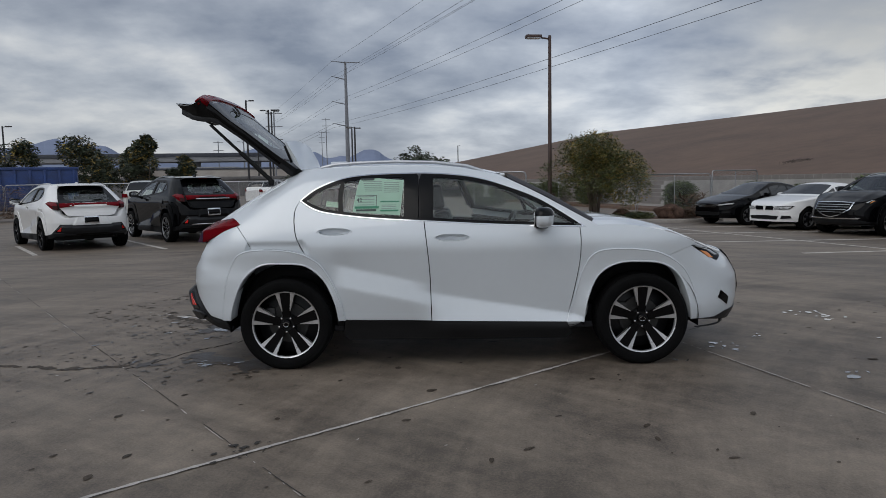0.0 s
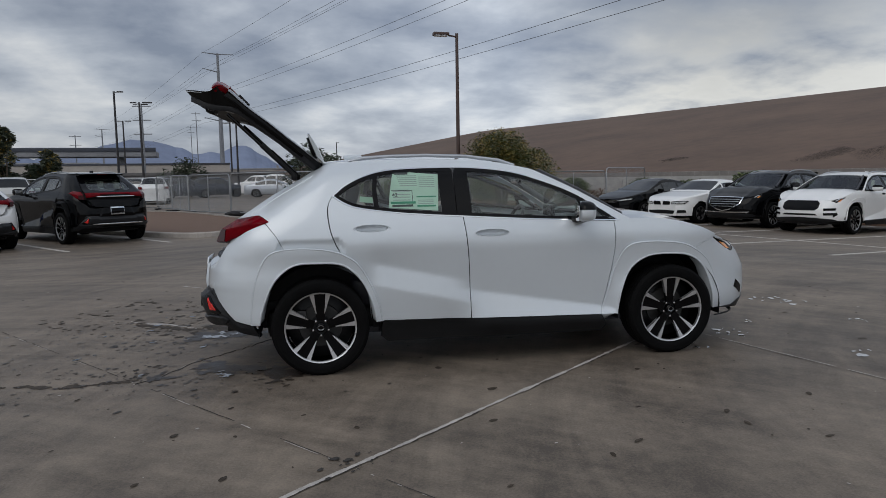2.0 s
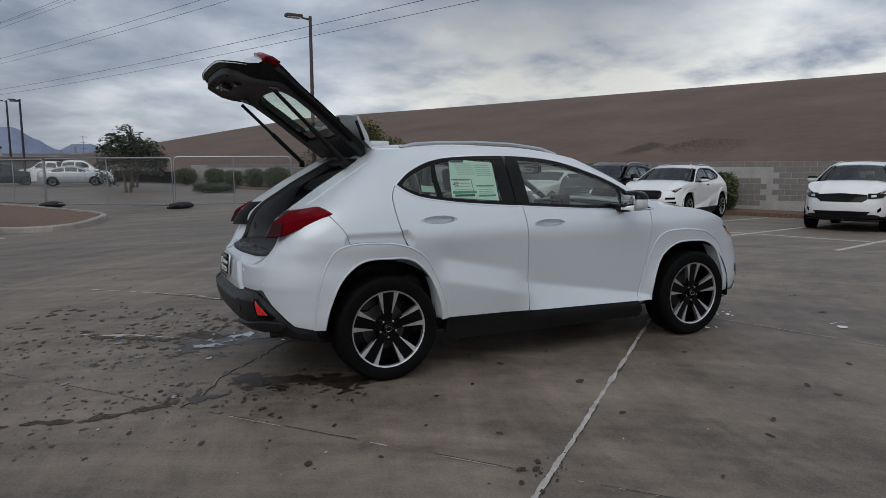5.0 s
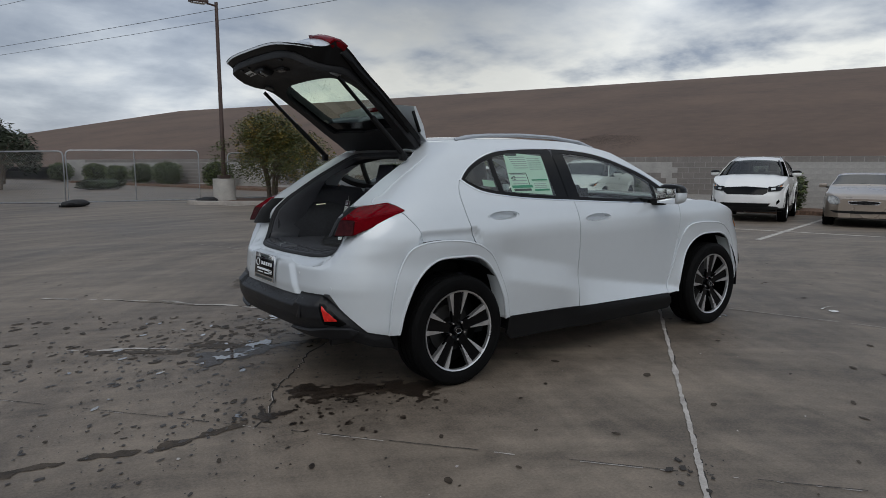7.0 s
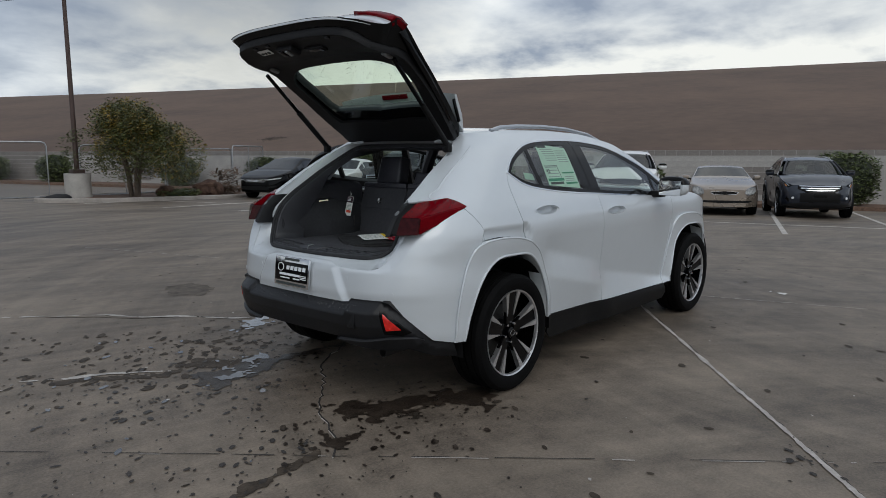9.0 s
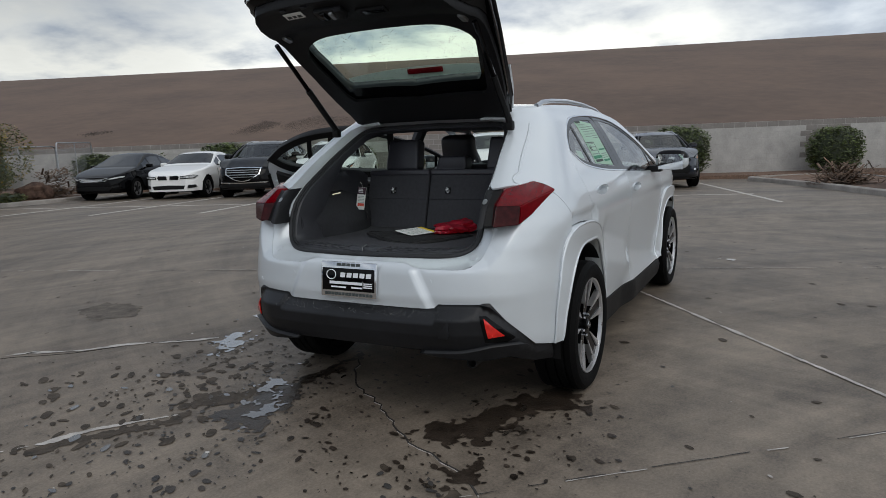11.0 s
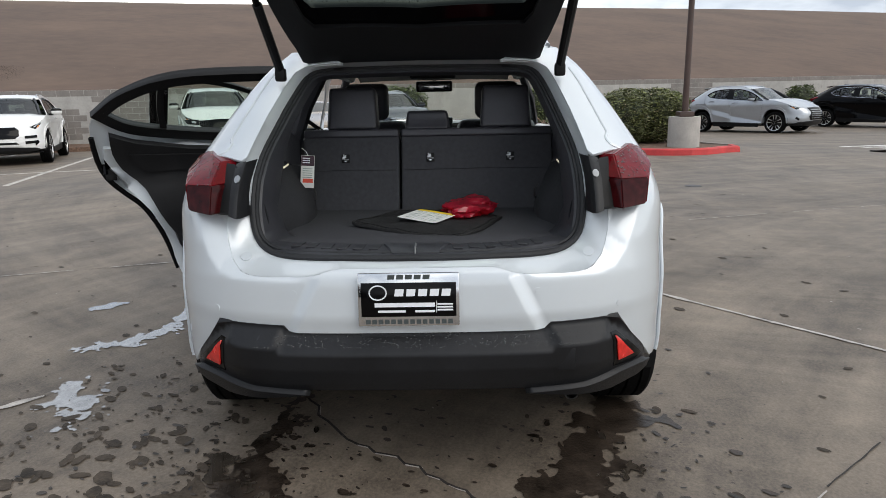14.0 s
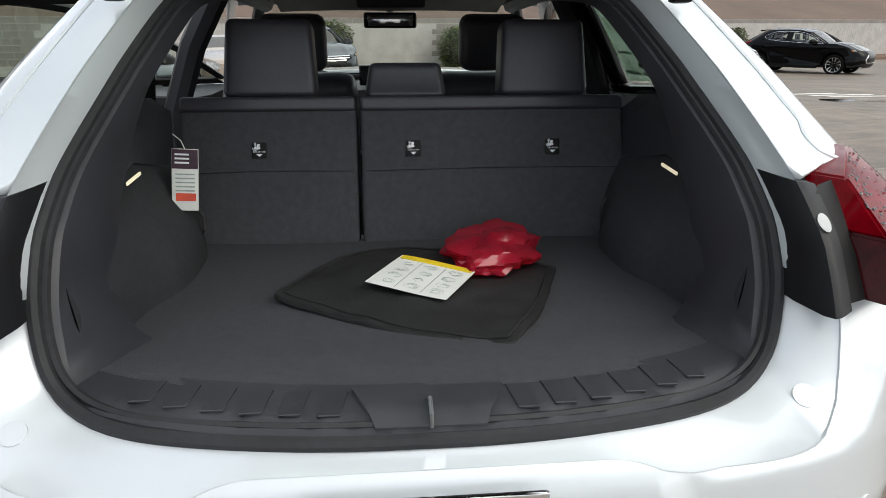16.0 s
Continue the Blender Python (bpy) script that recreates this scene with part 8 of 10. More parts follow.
car = in_row("big white SUV with a blacked-out grille", 2.5, 0.1, "white", (1.137, 1.05, 1.17))
nose(car, "bumper_face", [(0, 0.41), (0.47, 0.41), (0.47, 0.62), (0.44, 0.80), (0, 0.80)], "white", 0.016)
nose(car, "mesh_grille", [(0, 0.62), (0.42, 0.62), (0.50, 0.67), (0.50, 0.765), (0, 0.79)], "gloss_black", 0.022)
nose(car, "air_intake", [(0, 0.35), (0.50, 0.36), (0.58, 0.435), (0, 0.44)], "plastic", 0.022)
for s_ in (-1, 1):
    lamp_box = panel("headlight", Fr((0.51, 0.69), (0.76, 0.715), (0.82, 0.80), (0.51, 0.79)), "gloss_black", car, (s_,), off=0.024, step=0.04, thick=0.02, gap=0)[0]
    panel("lamp_eye", Fr((0.57, 0.715), (0.66, 0.725), (0.66, 0.765), (0.57, 0.76)), "lamp_glass", lamp_box, (s_,), off=0.030, step=0.04, thick=0.01, gap=0)
car = in_row("dark blue-grey compact SUV with chrome grille bars", -2.5, 0.1, "navy", (1.008, 0.99, 1.075))
nose(car, "bumper_face", [(0, 0.41), (0.47, 0.41), (0.47, 0.62), (0, 0.62)], "plastic", 0.016)
nose(car, "grille_panel", [(0, 0.62), (0.30, 0.63), (0.52, 0.72), (0.50, 0.80), (0, 0.79)], "gloss_black", 0.018)
for z, w in ((0.655, 0.34), (0.705, 0.45), (0.755, 0.48)):
    nose(car, "grille_bar", [(0, z), (w, z + 0.012), (w, z + 0.032), (0, z + 0.022)], "chrome", 0.026)
nose(car, "number_panel", [(0, 0.52), (0.15, 0.52), (0.15, 0.60), (0, 0.60)], "gloss_black", 0.028)
for s_ in (-1, 1):
    panel("fog_lamp", Fr(*[(0.62 + 0.03 * math.cos(a), 0.50 + 0.03 * math.sin(a)) for a in np.linspace(0, math.tau, 12, endpoint=False)]), "lamp_white", car, (s_,), off=0.02, step=0.03, thick=0.01, gap=0)
car = in_row("silver crossover SUV with a wide mesh grille", -16.9, -1.0, "silver", (1.085, 1.03, 1.09), 14)
for k in range(5):
    nose(car, "grille_bar", [(0, 0.47 + 0.06 * k), (0.34, 0.47 + 0.06 * k), (0.34, 0.482 + 0.06 * k), (0, 0.482 + 0.06 * k)], "steel", 0.020)
car = in_row("glossy black crossover SUV with bright wheels", -23.0, -1.3, "black", (1.085, 1.03, 1.09), 14)
nose(car, "bumper_trim", [(0, 0.395), (0.44, 0.40), (0.50, 0.52), (0.36, 0.66), (0.33, 0.65), (0.45, 0.52), (0.41, 0.425), (0, 0.42)], "chrome", 0.018)

# ---- lot surface: joints, lines, wet marks ----
def seg(p, d, a, b):
    return [(p.x + d.x * a, p.y + d.y * a), (p.x + d.x * b, p.y + d.y * b)]


def frayed(name, pts, width, material, label, seed, lift, wob=0.006, broken=-9.0):
    """A joint or filler line with a wandering course, uneven width and gaps where the noise falls under the given level."""
    a, b = Vector(pts[0]), Vector(pts[1])
    d = (b - a).normalized()
    nn, n = Vector((-d.y, d.x)), int((b - a).length / 0.025)
    V, F, last = [], [], None
    for i in range(n + 1):
        q = 0.025 * i
        w = width * max(0.15, 0.95 + 0.9 * noise.noise((q * 5, seed, 0.0)) + 0.7 * noise.noise((q * 23, seed, 2.0)))
        if noise.noise((q * 2.3, seed, 5.0)) + 0.6 * noise.noise((q * 11, seed, 6.0)) < broken:
            last = None
            continue
        c = a + d * q + nn * wob * (noise.noise((q * 1.3, seed, 8.0)) + 0.5 * noise.noise((q * 9, seed, 9.0)))
        k = len(V)
        for e in (-0.5, 0.5):
            p = c + nn * w * e
            V.append((p.x, p.y, gz(p.x, p.y) + lift))
        if last is not None:
            F.append((last, k, k + 1, last + 1))
        last = k
    return tagged(mesh(name, V, F, material), label, "joint", kind="structure")


frayed("slab_joint_pale", seg(JX, JA, -6.0, 3.9), 0.026, "sealant", "pale crumbling slab joint across the lot", 3.0, 0.005, 0.010)
frayed("slab_joint_pale", seg(JX, JA, 3.9, 4.4), 0.012, "joint", "pale crumbling slab joint across the lot", 4.0, 0.004)
frayed("slab_joint_dark", seg(JX - JB * 0.016, JA, -6.0, 3.9), 0.008, "joint", "dark edge of the sealed slab joint", 5.0, 0.0045, 0.010, -0.05)
frayed("slab_joint_dark", seg(JX, JB, -9.0, 9.5), 0.006, "joint", "dark open slab joint", 6.0, 0.004, 0.008, -0.12)
frayed("slab_joint_pale", seg(JX - JA * 0.008, JB, -9.0, 9.5), 0.006, "sealant", "pale filler beside the joint", 7.0, 0.0038, 0.008, 0.10)
CJ, CD = Vector((2.24, 4.76)), Vector((0.295, -0.955))
frayed("slab_joint_dark", seg(CJ, CD, -14.0, 8.0), 0.006, "joint", "dark slab joint with pale filler", 8.0, 0.004, 0.008, -0.10)
frayed("slab_joint_pale", seg(CJ + CD.orthogonal() * 0.009, CD, -9.0, 8.0), 0.011, "sealant", "pale filler beside the joint", 9.0, 0.005, 0.006, -0.15)


def wander(a, b, n, amp, seed):
    r = random.Random(seed)
    A, B = Vector(a), Vector(b)
    d = (B - A)
    nn = Vector((-d.y, d.x)).normalized()
    return [tuple(A + d * (k / n) + nn * (r.uniform(-amp, amp) if 0 < k < n else 0)) for k in range(n + 1)]


tagged(strip("crack", spline(wander((-2.4, 9.1), (-1.3, 7.75), 9, 0.05, 4), 0.05), on_ground(), 0.006, "joint", thick=0.005, off=0.003), "fine dark crack in the concrete", "crack", kind="structure")
branch = [(-1.20, 6.42), (-1.46, 6.27), (-1.65, 6.12), (-1.74, 5.96), (-1.89, 5.80), (-2.0, 5.69), (-2.17, 5.46), (-2.32, 5.15), (-2.47, 5.02)]
jag = [p for k, (a, b) in enumerate(zip(branch, branch[1:])) for p in wander(a, b, 4, 0.018, 40 + k)[:-1]]
tagged(strip("crack", jag, on_ground(), 0.009, "joint", thick=0.005, off=0.003), "jagged dark crack with crumbled pale edges", "crack", kind="structure")
tagged(strip("crack_edge", [(x - 0.008, y - 0.007) for x, y in jag], on_ground(), 0.005, "sealant", thick=0.004, off=0.0025), "jagged dark crack with crumbled pale edges", "crack", kind="structure")

for s in (16.1, 13.25, 10.95, 8.5, 6.0, 3.65, 1.15, -1.35, -3.7):
    line("stall_line", [along(s + 0.40, -5.2), along(s - 0.56, 4.9)], 0.10, "line", "worn white parking stall line")
line("stall_line", [along(-3.7, -2.6), along(16.1, -2.6)], 0.09, "line", "worn white cross line between stalls")
line("stall_line", [(-10.6, 16.9), (-8.6, 14.3)], 0.10, "line", "worn white parking stall line")
line("stall_line", [(-9.0, 18.9), (-6.3, 15.4)], 0.10, "line", "worn white parking stall line")
line("stall_line", [(-6.2, 19.2), (-4.6, 17.0)], 0.10, "line", "worn white parking stall line")
for k, (a, b) in enumerate((((12.75, -3.6), (12.95, -4.9)), ((12.35, -3.9), (12.5, -5.5)), ((12.0, -4.1), (12.05, -6.2)))):
    line("arrow_paint", [a, b], 0.16, "fresh_line", "patchy white arrow paint on the lane", lift=0.005)
line("stall_line", [along(-8.5, 0.5), along(-8.5, 4.5)], 0.10, "line", "worn white parking stall line")
line("stall_line", [along(-6.2, -2.2), along(-6.2, 4.5)], 0.10, "line", "worn white parking stall line")


def stain(name, poly, material, label, amp, seed, lift, scale=6.0, grow=0.0, cell=0.016):
    """A wet area with a frayed, broken edge: the outline's distance field plus noise, cut at nought."""
    P = np.array(poly, float)
    Q = np.roll(P, -1, 0)
    lo, hi = P.min(0) - amp, P.max(0) + amp
    nx, ny = [int(math.ceil(v / cell)) + 1 for v in hi - lo]
    gx, gy = np.meshgrid(lo[0] + cell * np.arange(nx), lo[1] + cell * np.arange(ny), indexing="ij")
    pts = np.stack([gx.ravel(), gy.ravel()], 1)
    dist = np.full(len(pts), 9.0)
    odd = np.zeros(len(pts), bool)
    for p, q in zip(P, Q):
        d = q - p
        k = np.clip(((pts - p) @ d) / (d @ d), 0, 1)
        dist = np.minimum(dist, np.hypot(*(pts - p - k[:, None] * d).T))
        cross = (p[1] > pts[:, 1]) != (q[1] > pts[:, 1])
        if p[1] != q[1]:
            odd ^= cross & (pts[:, 0] < d[0] * (pts[:, 1] - p[1]) / d[1] + p[0])
    field = np.where(odd, dist, -dist) + grow
    field += amp * np.array([noise.noise((x * scale, y * scale, seed)) + 0.6 * noise.noise((x * scale * 3, y * scale * 3, seed + 5)) + 0.35 * noise.noise((x * scale * 8, y * scale * 8, seed + 9)) for x, y in pts])
    field = field.reshape(nx, ny)
    V, F, made = [], [], {}

    def vert(key, x, y):
        if key not in made:
            made[key] = len(V)
            V.append((x, y, gz(x, y) + lift))
        return made[key]
    for i in range(nx - 1):
        for j in range(ny - 1):
            cs = [(i, j), (i + 1, j), (i + 1, j + 1), (i, j + 1)]
            f = [field[c] for c in cs]
            if max(f) <= 0:
                continue
            loop = []
            for (c, d) in zip(range(4), (1, 2, 3, 0)):
                if f[c] > 0:
                    loop.append(vert(cs[c], gx[cs[c]], gy[cs[c]]))
                if (f[c] > 0) != (f[d] > 0):
                    k = f[c] / (f[c] - f[d])
                    loop.append(vert((cs[c], cs[d]) if cs[c] < cs[d] else (cs[d], cs[c]), gx[cs[c]] + k * (gx[cs[d]] - gx[cs[c]]), gy[cs[c]] + k * (gy[cs[d]] - gy[cs[c]])))
            if len(loop) > 2:
                F.append(tuple(loop))
    return tagged(mesh(name, V, F, material), label, "wet patch", kind="structure")


stain("wet_patch", [(-2.02, 5.55), (-1.83, 5.46), (-1.72, 5.29), (-1.46, 5.31), (-1.29, 5.18), (-1.34, 4.95), (-1.42, 4.81), (-1.54, 4.83), (-1.69, 5.15), (-1.97, 5.16), (-2.39, 5.09), (-2.43, 5.20), (-2.20, 5.20), (-2.07, 5.27), (-2.07, 5.45)], "wet", "dark wet patch behind the rear wheel", 0.13, 1, 0.004, scale=8.0, grow=-0.02)
stain("wet_patch", [(-2.04, 6.58), (-1.86, 6.57), (-1.64, 6.51), (-1.40, 6.45), (-1.08, 6.46), (-1.45, 6.37), (-1.74, 6.42), (-1.97, 6.28), (-2.14, 6.32), (-2.32, 6.25), (-2.34, 6.44), (-2.25, 6.59)], "wet", "dark wet patch behind the rear wheel", 0.10, 2, 0.004, scale=9.0, grow=-0.012, cell=0.012)
stain("damp_trail", [(-2.45, 5.10), (-2.92, 5.05), (-3.12, 5.11), (-3.56, 5.18), (-3.56, 5.23), (-3.12, 5.18), (-2.92, 5.11), (-2.45, 5.16)], "damp", "damp trail on the concrete", 0.05, 3, 0.003, scale=9.0, grow=-0.004)
stain("damp_trail", [(-2.89, 7.19), (-2.66, 7.03), (-2.35, 6.77), (-2.05, 6.89), (-1.87, 6.66), (-2.04, 6.56), (-2.18, 6.76), (-2.39, 6.67), (-2.69, 6.90), (-2.95, 7.10)], "damp", "damp trail on the concrete", 0.06, 7, 0.003, scale=10.0, grow=-0.012)
# these puddles are pale from soap and from painted sky glare
stain("puddle", [(-1.30, 7.58), (-1.05, 7.62), (-0.97, 7.52), (-1.10, 7.40), (-1.36, 7.27), (-1.52, 7.30), (-1.54, 7.37), (-1.40, 7.43)], "pale_water", "shallow soapy puddle with the sky's glare in its colour", 0.13, 4, 0.004, scale=10.0, grow=-0.028, cell=0.011)
stain("puddle", [(-0.73, 7.86), (-0.60, 7.80), (-0.50, 7.67), (-0.40, 7.54), (-0.2, 7.44), (0.1, 7.45), (-0.05, 7.36), (-0.35, 7.32), (-0.55, 7.45), (-0.63, 7.6), (-0.69, 7.75)], "pale_water", "shallow soapy puddle with the sky's glare in its colour", 0.09, 22, 0.004, scale=11.0, grow=-0.022, cell=0.011)
stain("puddle", [(0.06, 8.08), (0.17, 8.02), (0.26, 7.88), (0.16, 7.85), (0.05, 7.95)], "pale_water", "shallow soapy puddle with the sky's glare in its colour", 0.07, 23, 0.004, scale=11.0, grow=-0.015, cell=0.011)
# sealant colour here paints the sky's glint on a wet line
stain("puddle", [(-3.02, 7.26), (-2.81, 7.10), (-2.6, 7.01), (-2.31, 6.76), (-2.31, 6.79), (-2.6, 7.04), (-2.81, 7.13), (-3.02, 7.29)], "sealant", "pale line along a crack", 0.025, 24, 0.0045, grow=-0.006, cell=0.007)
stain("puddle", [(-1.48, 6.70), (-1.75, 6.56), (-2.13, 6.26), (-2.29, 6.33), (-2.27, 6.44), (-1.95, 6.53), (-2.0, 6.70), (-1.81, 6.71)], "water", "shallow puddle mirroring the sky", 0.12, 5, 0.0065, scale=10.0, grow=-0.045, cell=0.009)
stain("puddle", [(-1.50, 5.22), (-1.72, 5.05), (-2.10, 5.14), (-1.95, 5.22)], "water", "shallow puddle mirroring the sky", 0.12, 6, 0.0065, scale=10.0, grow=-0.05)
# crystallised mineral lines along cracks
stain("puddle", [(-1.92, 8.60), (-1.75, 8.29), (-1.52, 8.10), (-1.33, 7.75), (-1.20, 7.62), (-1.22, 7.65), (-1.35, 7.79), (-1.54, 8.13), (-1.77, 8.32), (-1.94, 8.62)], "sealant", "pale line along a crack", 0.02, 8, 0.004, grow=0.012)
stain("puddle", [(-2.9, 9.5), (-2.3, 8.96), (-1.90, 8.60), (-1.92, 8.62), (-2.33, 8.99), (-2.93, 9.52)], "sealant", "pale line along a crack", 0.03, 9, 0.004, grow=0.01)
stain("puddle", [(11.0, -3.0), (10.2, -4.8), (10.9, -5.6), (11.4, -4.0)], "water", "far puddle mirroring the sky", 0.3, 14, 0.006, scale=1.5, cell=0.06)
stain("dark_stain", [(-0.99, 9.44), (-0.71, 9.44), (-0.68, 9.02), (-0.96, 8.76), (-1.19, 8.97)], "faint", "old dark stain on the concrete", 0.06, 21, 0.0025)


def spots(name, count, seed, place, size, material, label, lift):
    r = random.Random(seed)
    V, F = [], []
    for _ in range(count):
        x, y = place(r)
        a, rad = r.gauss(0.9, 0.5), size * (0.35 + 1.3 * r.random() ** 2.2)
        asp = r.uniform(0.35, 0.65)
        n, up = 11, lift + 0.0016 * r.random()
        b = len(V)
        for k in range(n):
            t = k / n * math.tau
            q = rad * (1 + 0.16 * r.uniform(-1, 1))
            u, v = math.cos(t) * q, math.sin(t) * q * asp
            px, py = x + u * math.cos(a) - v * math.sin(a), y + u * math.sin(a) + v * math.cos(a)
            V.append((px, py, gz(px, py) + up))
        F.append(tuple(range(b, b + n)))
    return tagged(mesh(name, V, F, material), label, "wet spots", kind="stuff")


def near_tail(r):
    k = r.random()
    if k < 0.45:
        c = Vector((-2.1, 6.45)) + Vector((r.gauss(0, 0.75), r.gauss(0, 0.45)))
    elif k < 0.8:
        c = Vector((-2.3, 5.2)) + Vector((r.gauss(0, 0.7), r.gauss(0, 0.35)))
    else:
        c = Vector((-3.4, 6.2)) + Vector((r.gauss(0, 0.9), r.gauss(0, 0.9)))
    return c.x, c.y


def wide(r):
    return r.uniform(-5, 6), r.uniform(2.0, 12.0)


spots("wet_spots", 620, 11, near_tail, 0.018, "wet", "many dark water drips on the concrete", 0.0035)
spots("wet_spots", 420, 12, wide, 0.024, "damp", "scattered damp spots on the concrete", 0.003)


def streaks(r):
    """Drips that fell in rows across the slope."""
    k, t = r.randrange(9), r.uniform(-1, 1)
    return -2.6 + 0.11 * (k - 4) + 0.95 * t + r.gauss(0, 0.03), 7.3 + 0.15 * (k - 4) - 0.72 * t + r.gauss(0, 0.03)


spots("wet_spots", 170, 17, streaks, 0.034, "damp", "rows of damp drips on the concrete", 0.0032)
spots("wet_spots", 260, 18, lambda r: (-1.7 + r.gauss(0, 0.55), 7.15 + r.gauss(0, 0.35)), 0.026, "damp", "many damp drips on the concrete", 0.0031)
spots("wet_spots", 700, 13, near_tail, 0.010, "wet", "many dark water drips on the concrete", 0.0035)
spots("pale_chips", 240, 14, lambda r: (r.uniform(-6, 7), r.uniform(2, 14)), 0.010, "sealant", "pale chips and bits on the concrete", 0.004)
spots("water_spots", 45, 15, lambda r: (-2.2 + r.gauss(0, 0.9), 6.6 + r.gauss(0, 0.9)), 0.025, "water", "small splashes mirroring the sky", 0.004)
for c, n in (((-1.02, 3.42), 9), ((2.9, 3.2), 5), ((-2.4, 5.3), 6)):
    spots("grit", n * 3, 20 + n, lambda r, c=c: (c[0] + r.gauss(0, 0.09), c[1] + r.gauss(0, 0.06)), 0.018, "joint", "broken joint filler", 0.005)
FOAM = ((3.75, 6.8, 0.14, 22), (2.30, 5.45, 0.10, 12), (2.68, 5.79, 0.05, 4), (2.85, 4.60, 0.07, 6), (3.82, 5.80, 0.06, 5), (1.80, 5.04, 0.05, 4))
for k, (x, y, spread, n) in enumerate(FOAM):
    spots("foam_flecks", n, 70 + k, lambda r, x=x, y=y, q=spread: (x + r.gauss(0, q), y + r.gauss(0, q)), 0.036, "pale_water", "flecks of white soapy water on the concrete", 0.0036)
mh = lathe("drain_cover", "dark_pole", None, [(0.0, 0.008), (0.10, 0.008), (0.115, 0.004), (0.12, 0.0)], axis="z", n=24)
mh.matrix_world = pose(5.4, 2.45, gz(5.4, 2.45))
tagged(mh, "small dark iron cover set in the lot", "drain cover")


# ---- kerbed beds ----
def bed(name, poly, h, material, label, kerb_mats, w=0.15):
    """A planted bed: soil sheet inside a ring of kerb stones."""
    poly = spline(poly, 0.5, True)
    if area2(poly) < 0:
        poly.reverse()
    inner = inset(poly, w)
    ob = patch("soil_bed", inner, lambda x, y: (x, y, gz(x, y) + h - 0.03 + 0.03 * noise.noise((x * 1.3, y * 1.3, 0))), material, None, step=0.45, thick=0.1)
    tagged(ob, label, "planting bed", kind="structure")
    ring = thing(name, "cast concrete kerb round a gravel bed", "kerb", kind="structure")
    n = len(poly)
    acc, start = 0.0, 0
    runs, cur = [], [0]
    for i in range(n):
        acc += math.dist(poly[i], poly[(i + 1) % n])
        cur.append((i + 1) % n)
        if acc > 2.2 or i == n - 1:
            runs.append(cur)
            cur, acc = [(i + 1) % n], 0.0
    for run in runs:
        bm = bmesh.new()
        rows = []
        for i in run:
            (ax, ay), (bx, by) = poly[i], inner[i]
            g = gz(ax, ay)
            ex, ey = bx - ax, by - ay
            L = math.hypot(ex, ey) or 1
            rows.append([bm.verts.new(p) for p in ((ax, ay, g - 0.05), (ax + ex * 0.12, ay + ey * 0.12, g + h - 0.025), (ax + ex * 0.3, ay + ey * 0.3, g + h), (bx, by, g + h), (bx, by, g - 0.05))])
        for P, Q in zip(rows, rows[1:]):
            for k in range(4):
                bm.faces.new((P[k], P[k + 1], Q[k + 1], Q[k]))
        for P in (rows[0], rows[-1]):
            bm.faces.new(P)
        mid = poly[run[len(run) // 2]]
        mt = kerb_mats(*mid)
        part("kerb_stone", bm, mt, ring, "red painted kerb" if mt == "red_kerb" else "")
    return poly


bed("kerb_west", [(-7.6, 21.0), (-5.5, 18.9), (-4.3, 18.0), (-3.4, 18.5), (-2.9, 20.2), (-2.8, 22.2), (-4.2, 26.0), (-6.5, 30.5), (-9.5, 33.0), (-12.5, 28.0)], 0.13, "gravel", "brown gravel bed beside the fence", lambda x, y: "kerb")
bed("kerb_north", [(2.5, 24.0), (3.0, 23.2), (4.8, 22.9), (8.4, 23.5), (10.3, 24.9), (9.8, 26.5), (6.0, 26.2), (3.4, 25.6)], 0.12, "gravel", "gravel bed with a tree and boulders", lambda x, y: "kerb")
bed("kerb_east", [(12.3, -0.85), (11.5, -0.35), (11.0, 0.25), (10.9, 1.0), (11.4, 1.75), (13.0, 2.45), (15.4, 3.3), (18.5, 4.6), (20.4, 5.3), (22.6, 2.6), (17.0, 0.6)], 0.14, "gravel", "gravel bed with shrubs behind a red kerb", lambda x, y: "red_kerb" if x < 12.6 else "kerb")


def wall_bed():
    bm = bmesh.new()
    rows = []
    for s in np.arange(-60, 45, 2.5):
        row = []
        for d, lift in ((5.35, -0.05), (5.37, 0.13), (5.5, 0.14), (5.52, 0.10), (6.4, 0.13), (7.4, 0.16)):
            x, y = along(s, d)
            row.append(bm.verts.new((x, y, gz(x, y) + lift)))
        rows.append(row)
    for P, Q in zip(rows, rows[1:]):
        for k in range(5):
            bm.faces.new((P[k], P[k + 1], Q[k + 1], Q[k]))
    tagged(part("wall_bed", bm, "gravel", smooth=False), "narrow brown gravel bed along the block wall", "planting bed", kind="structure")


wall_bed()


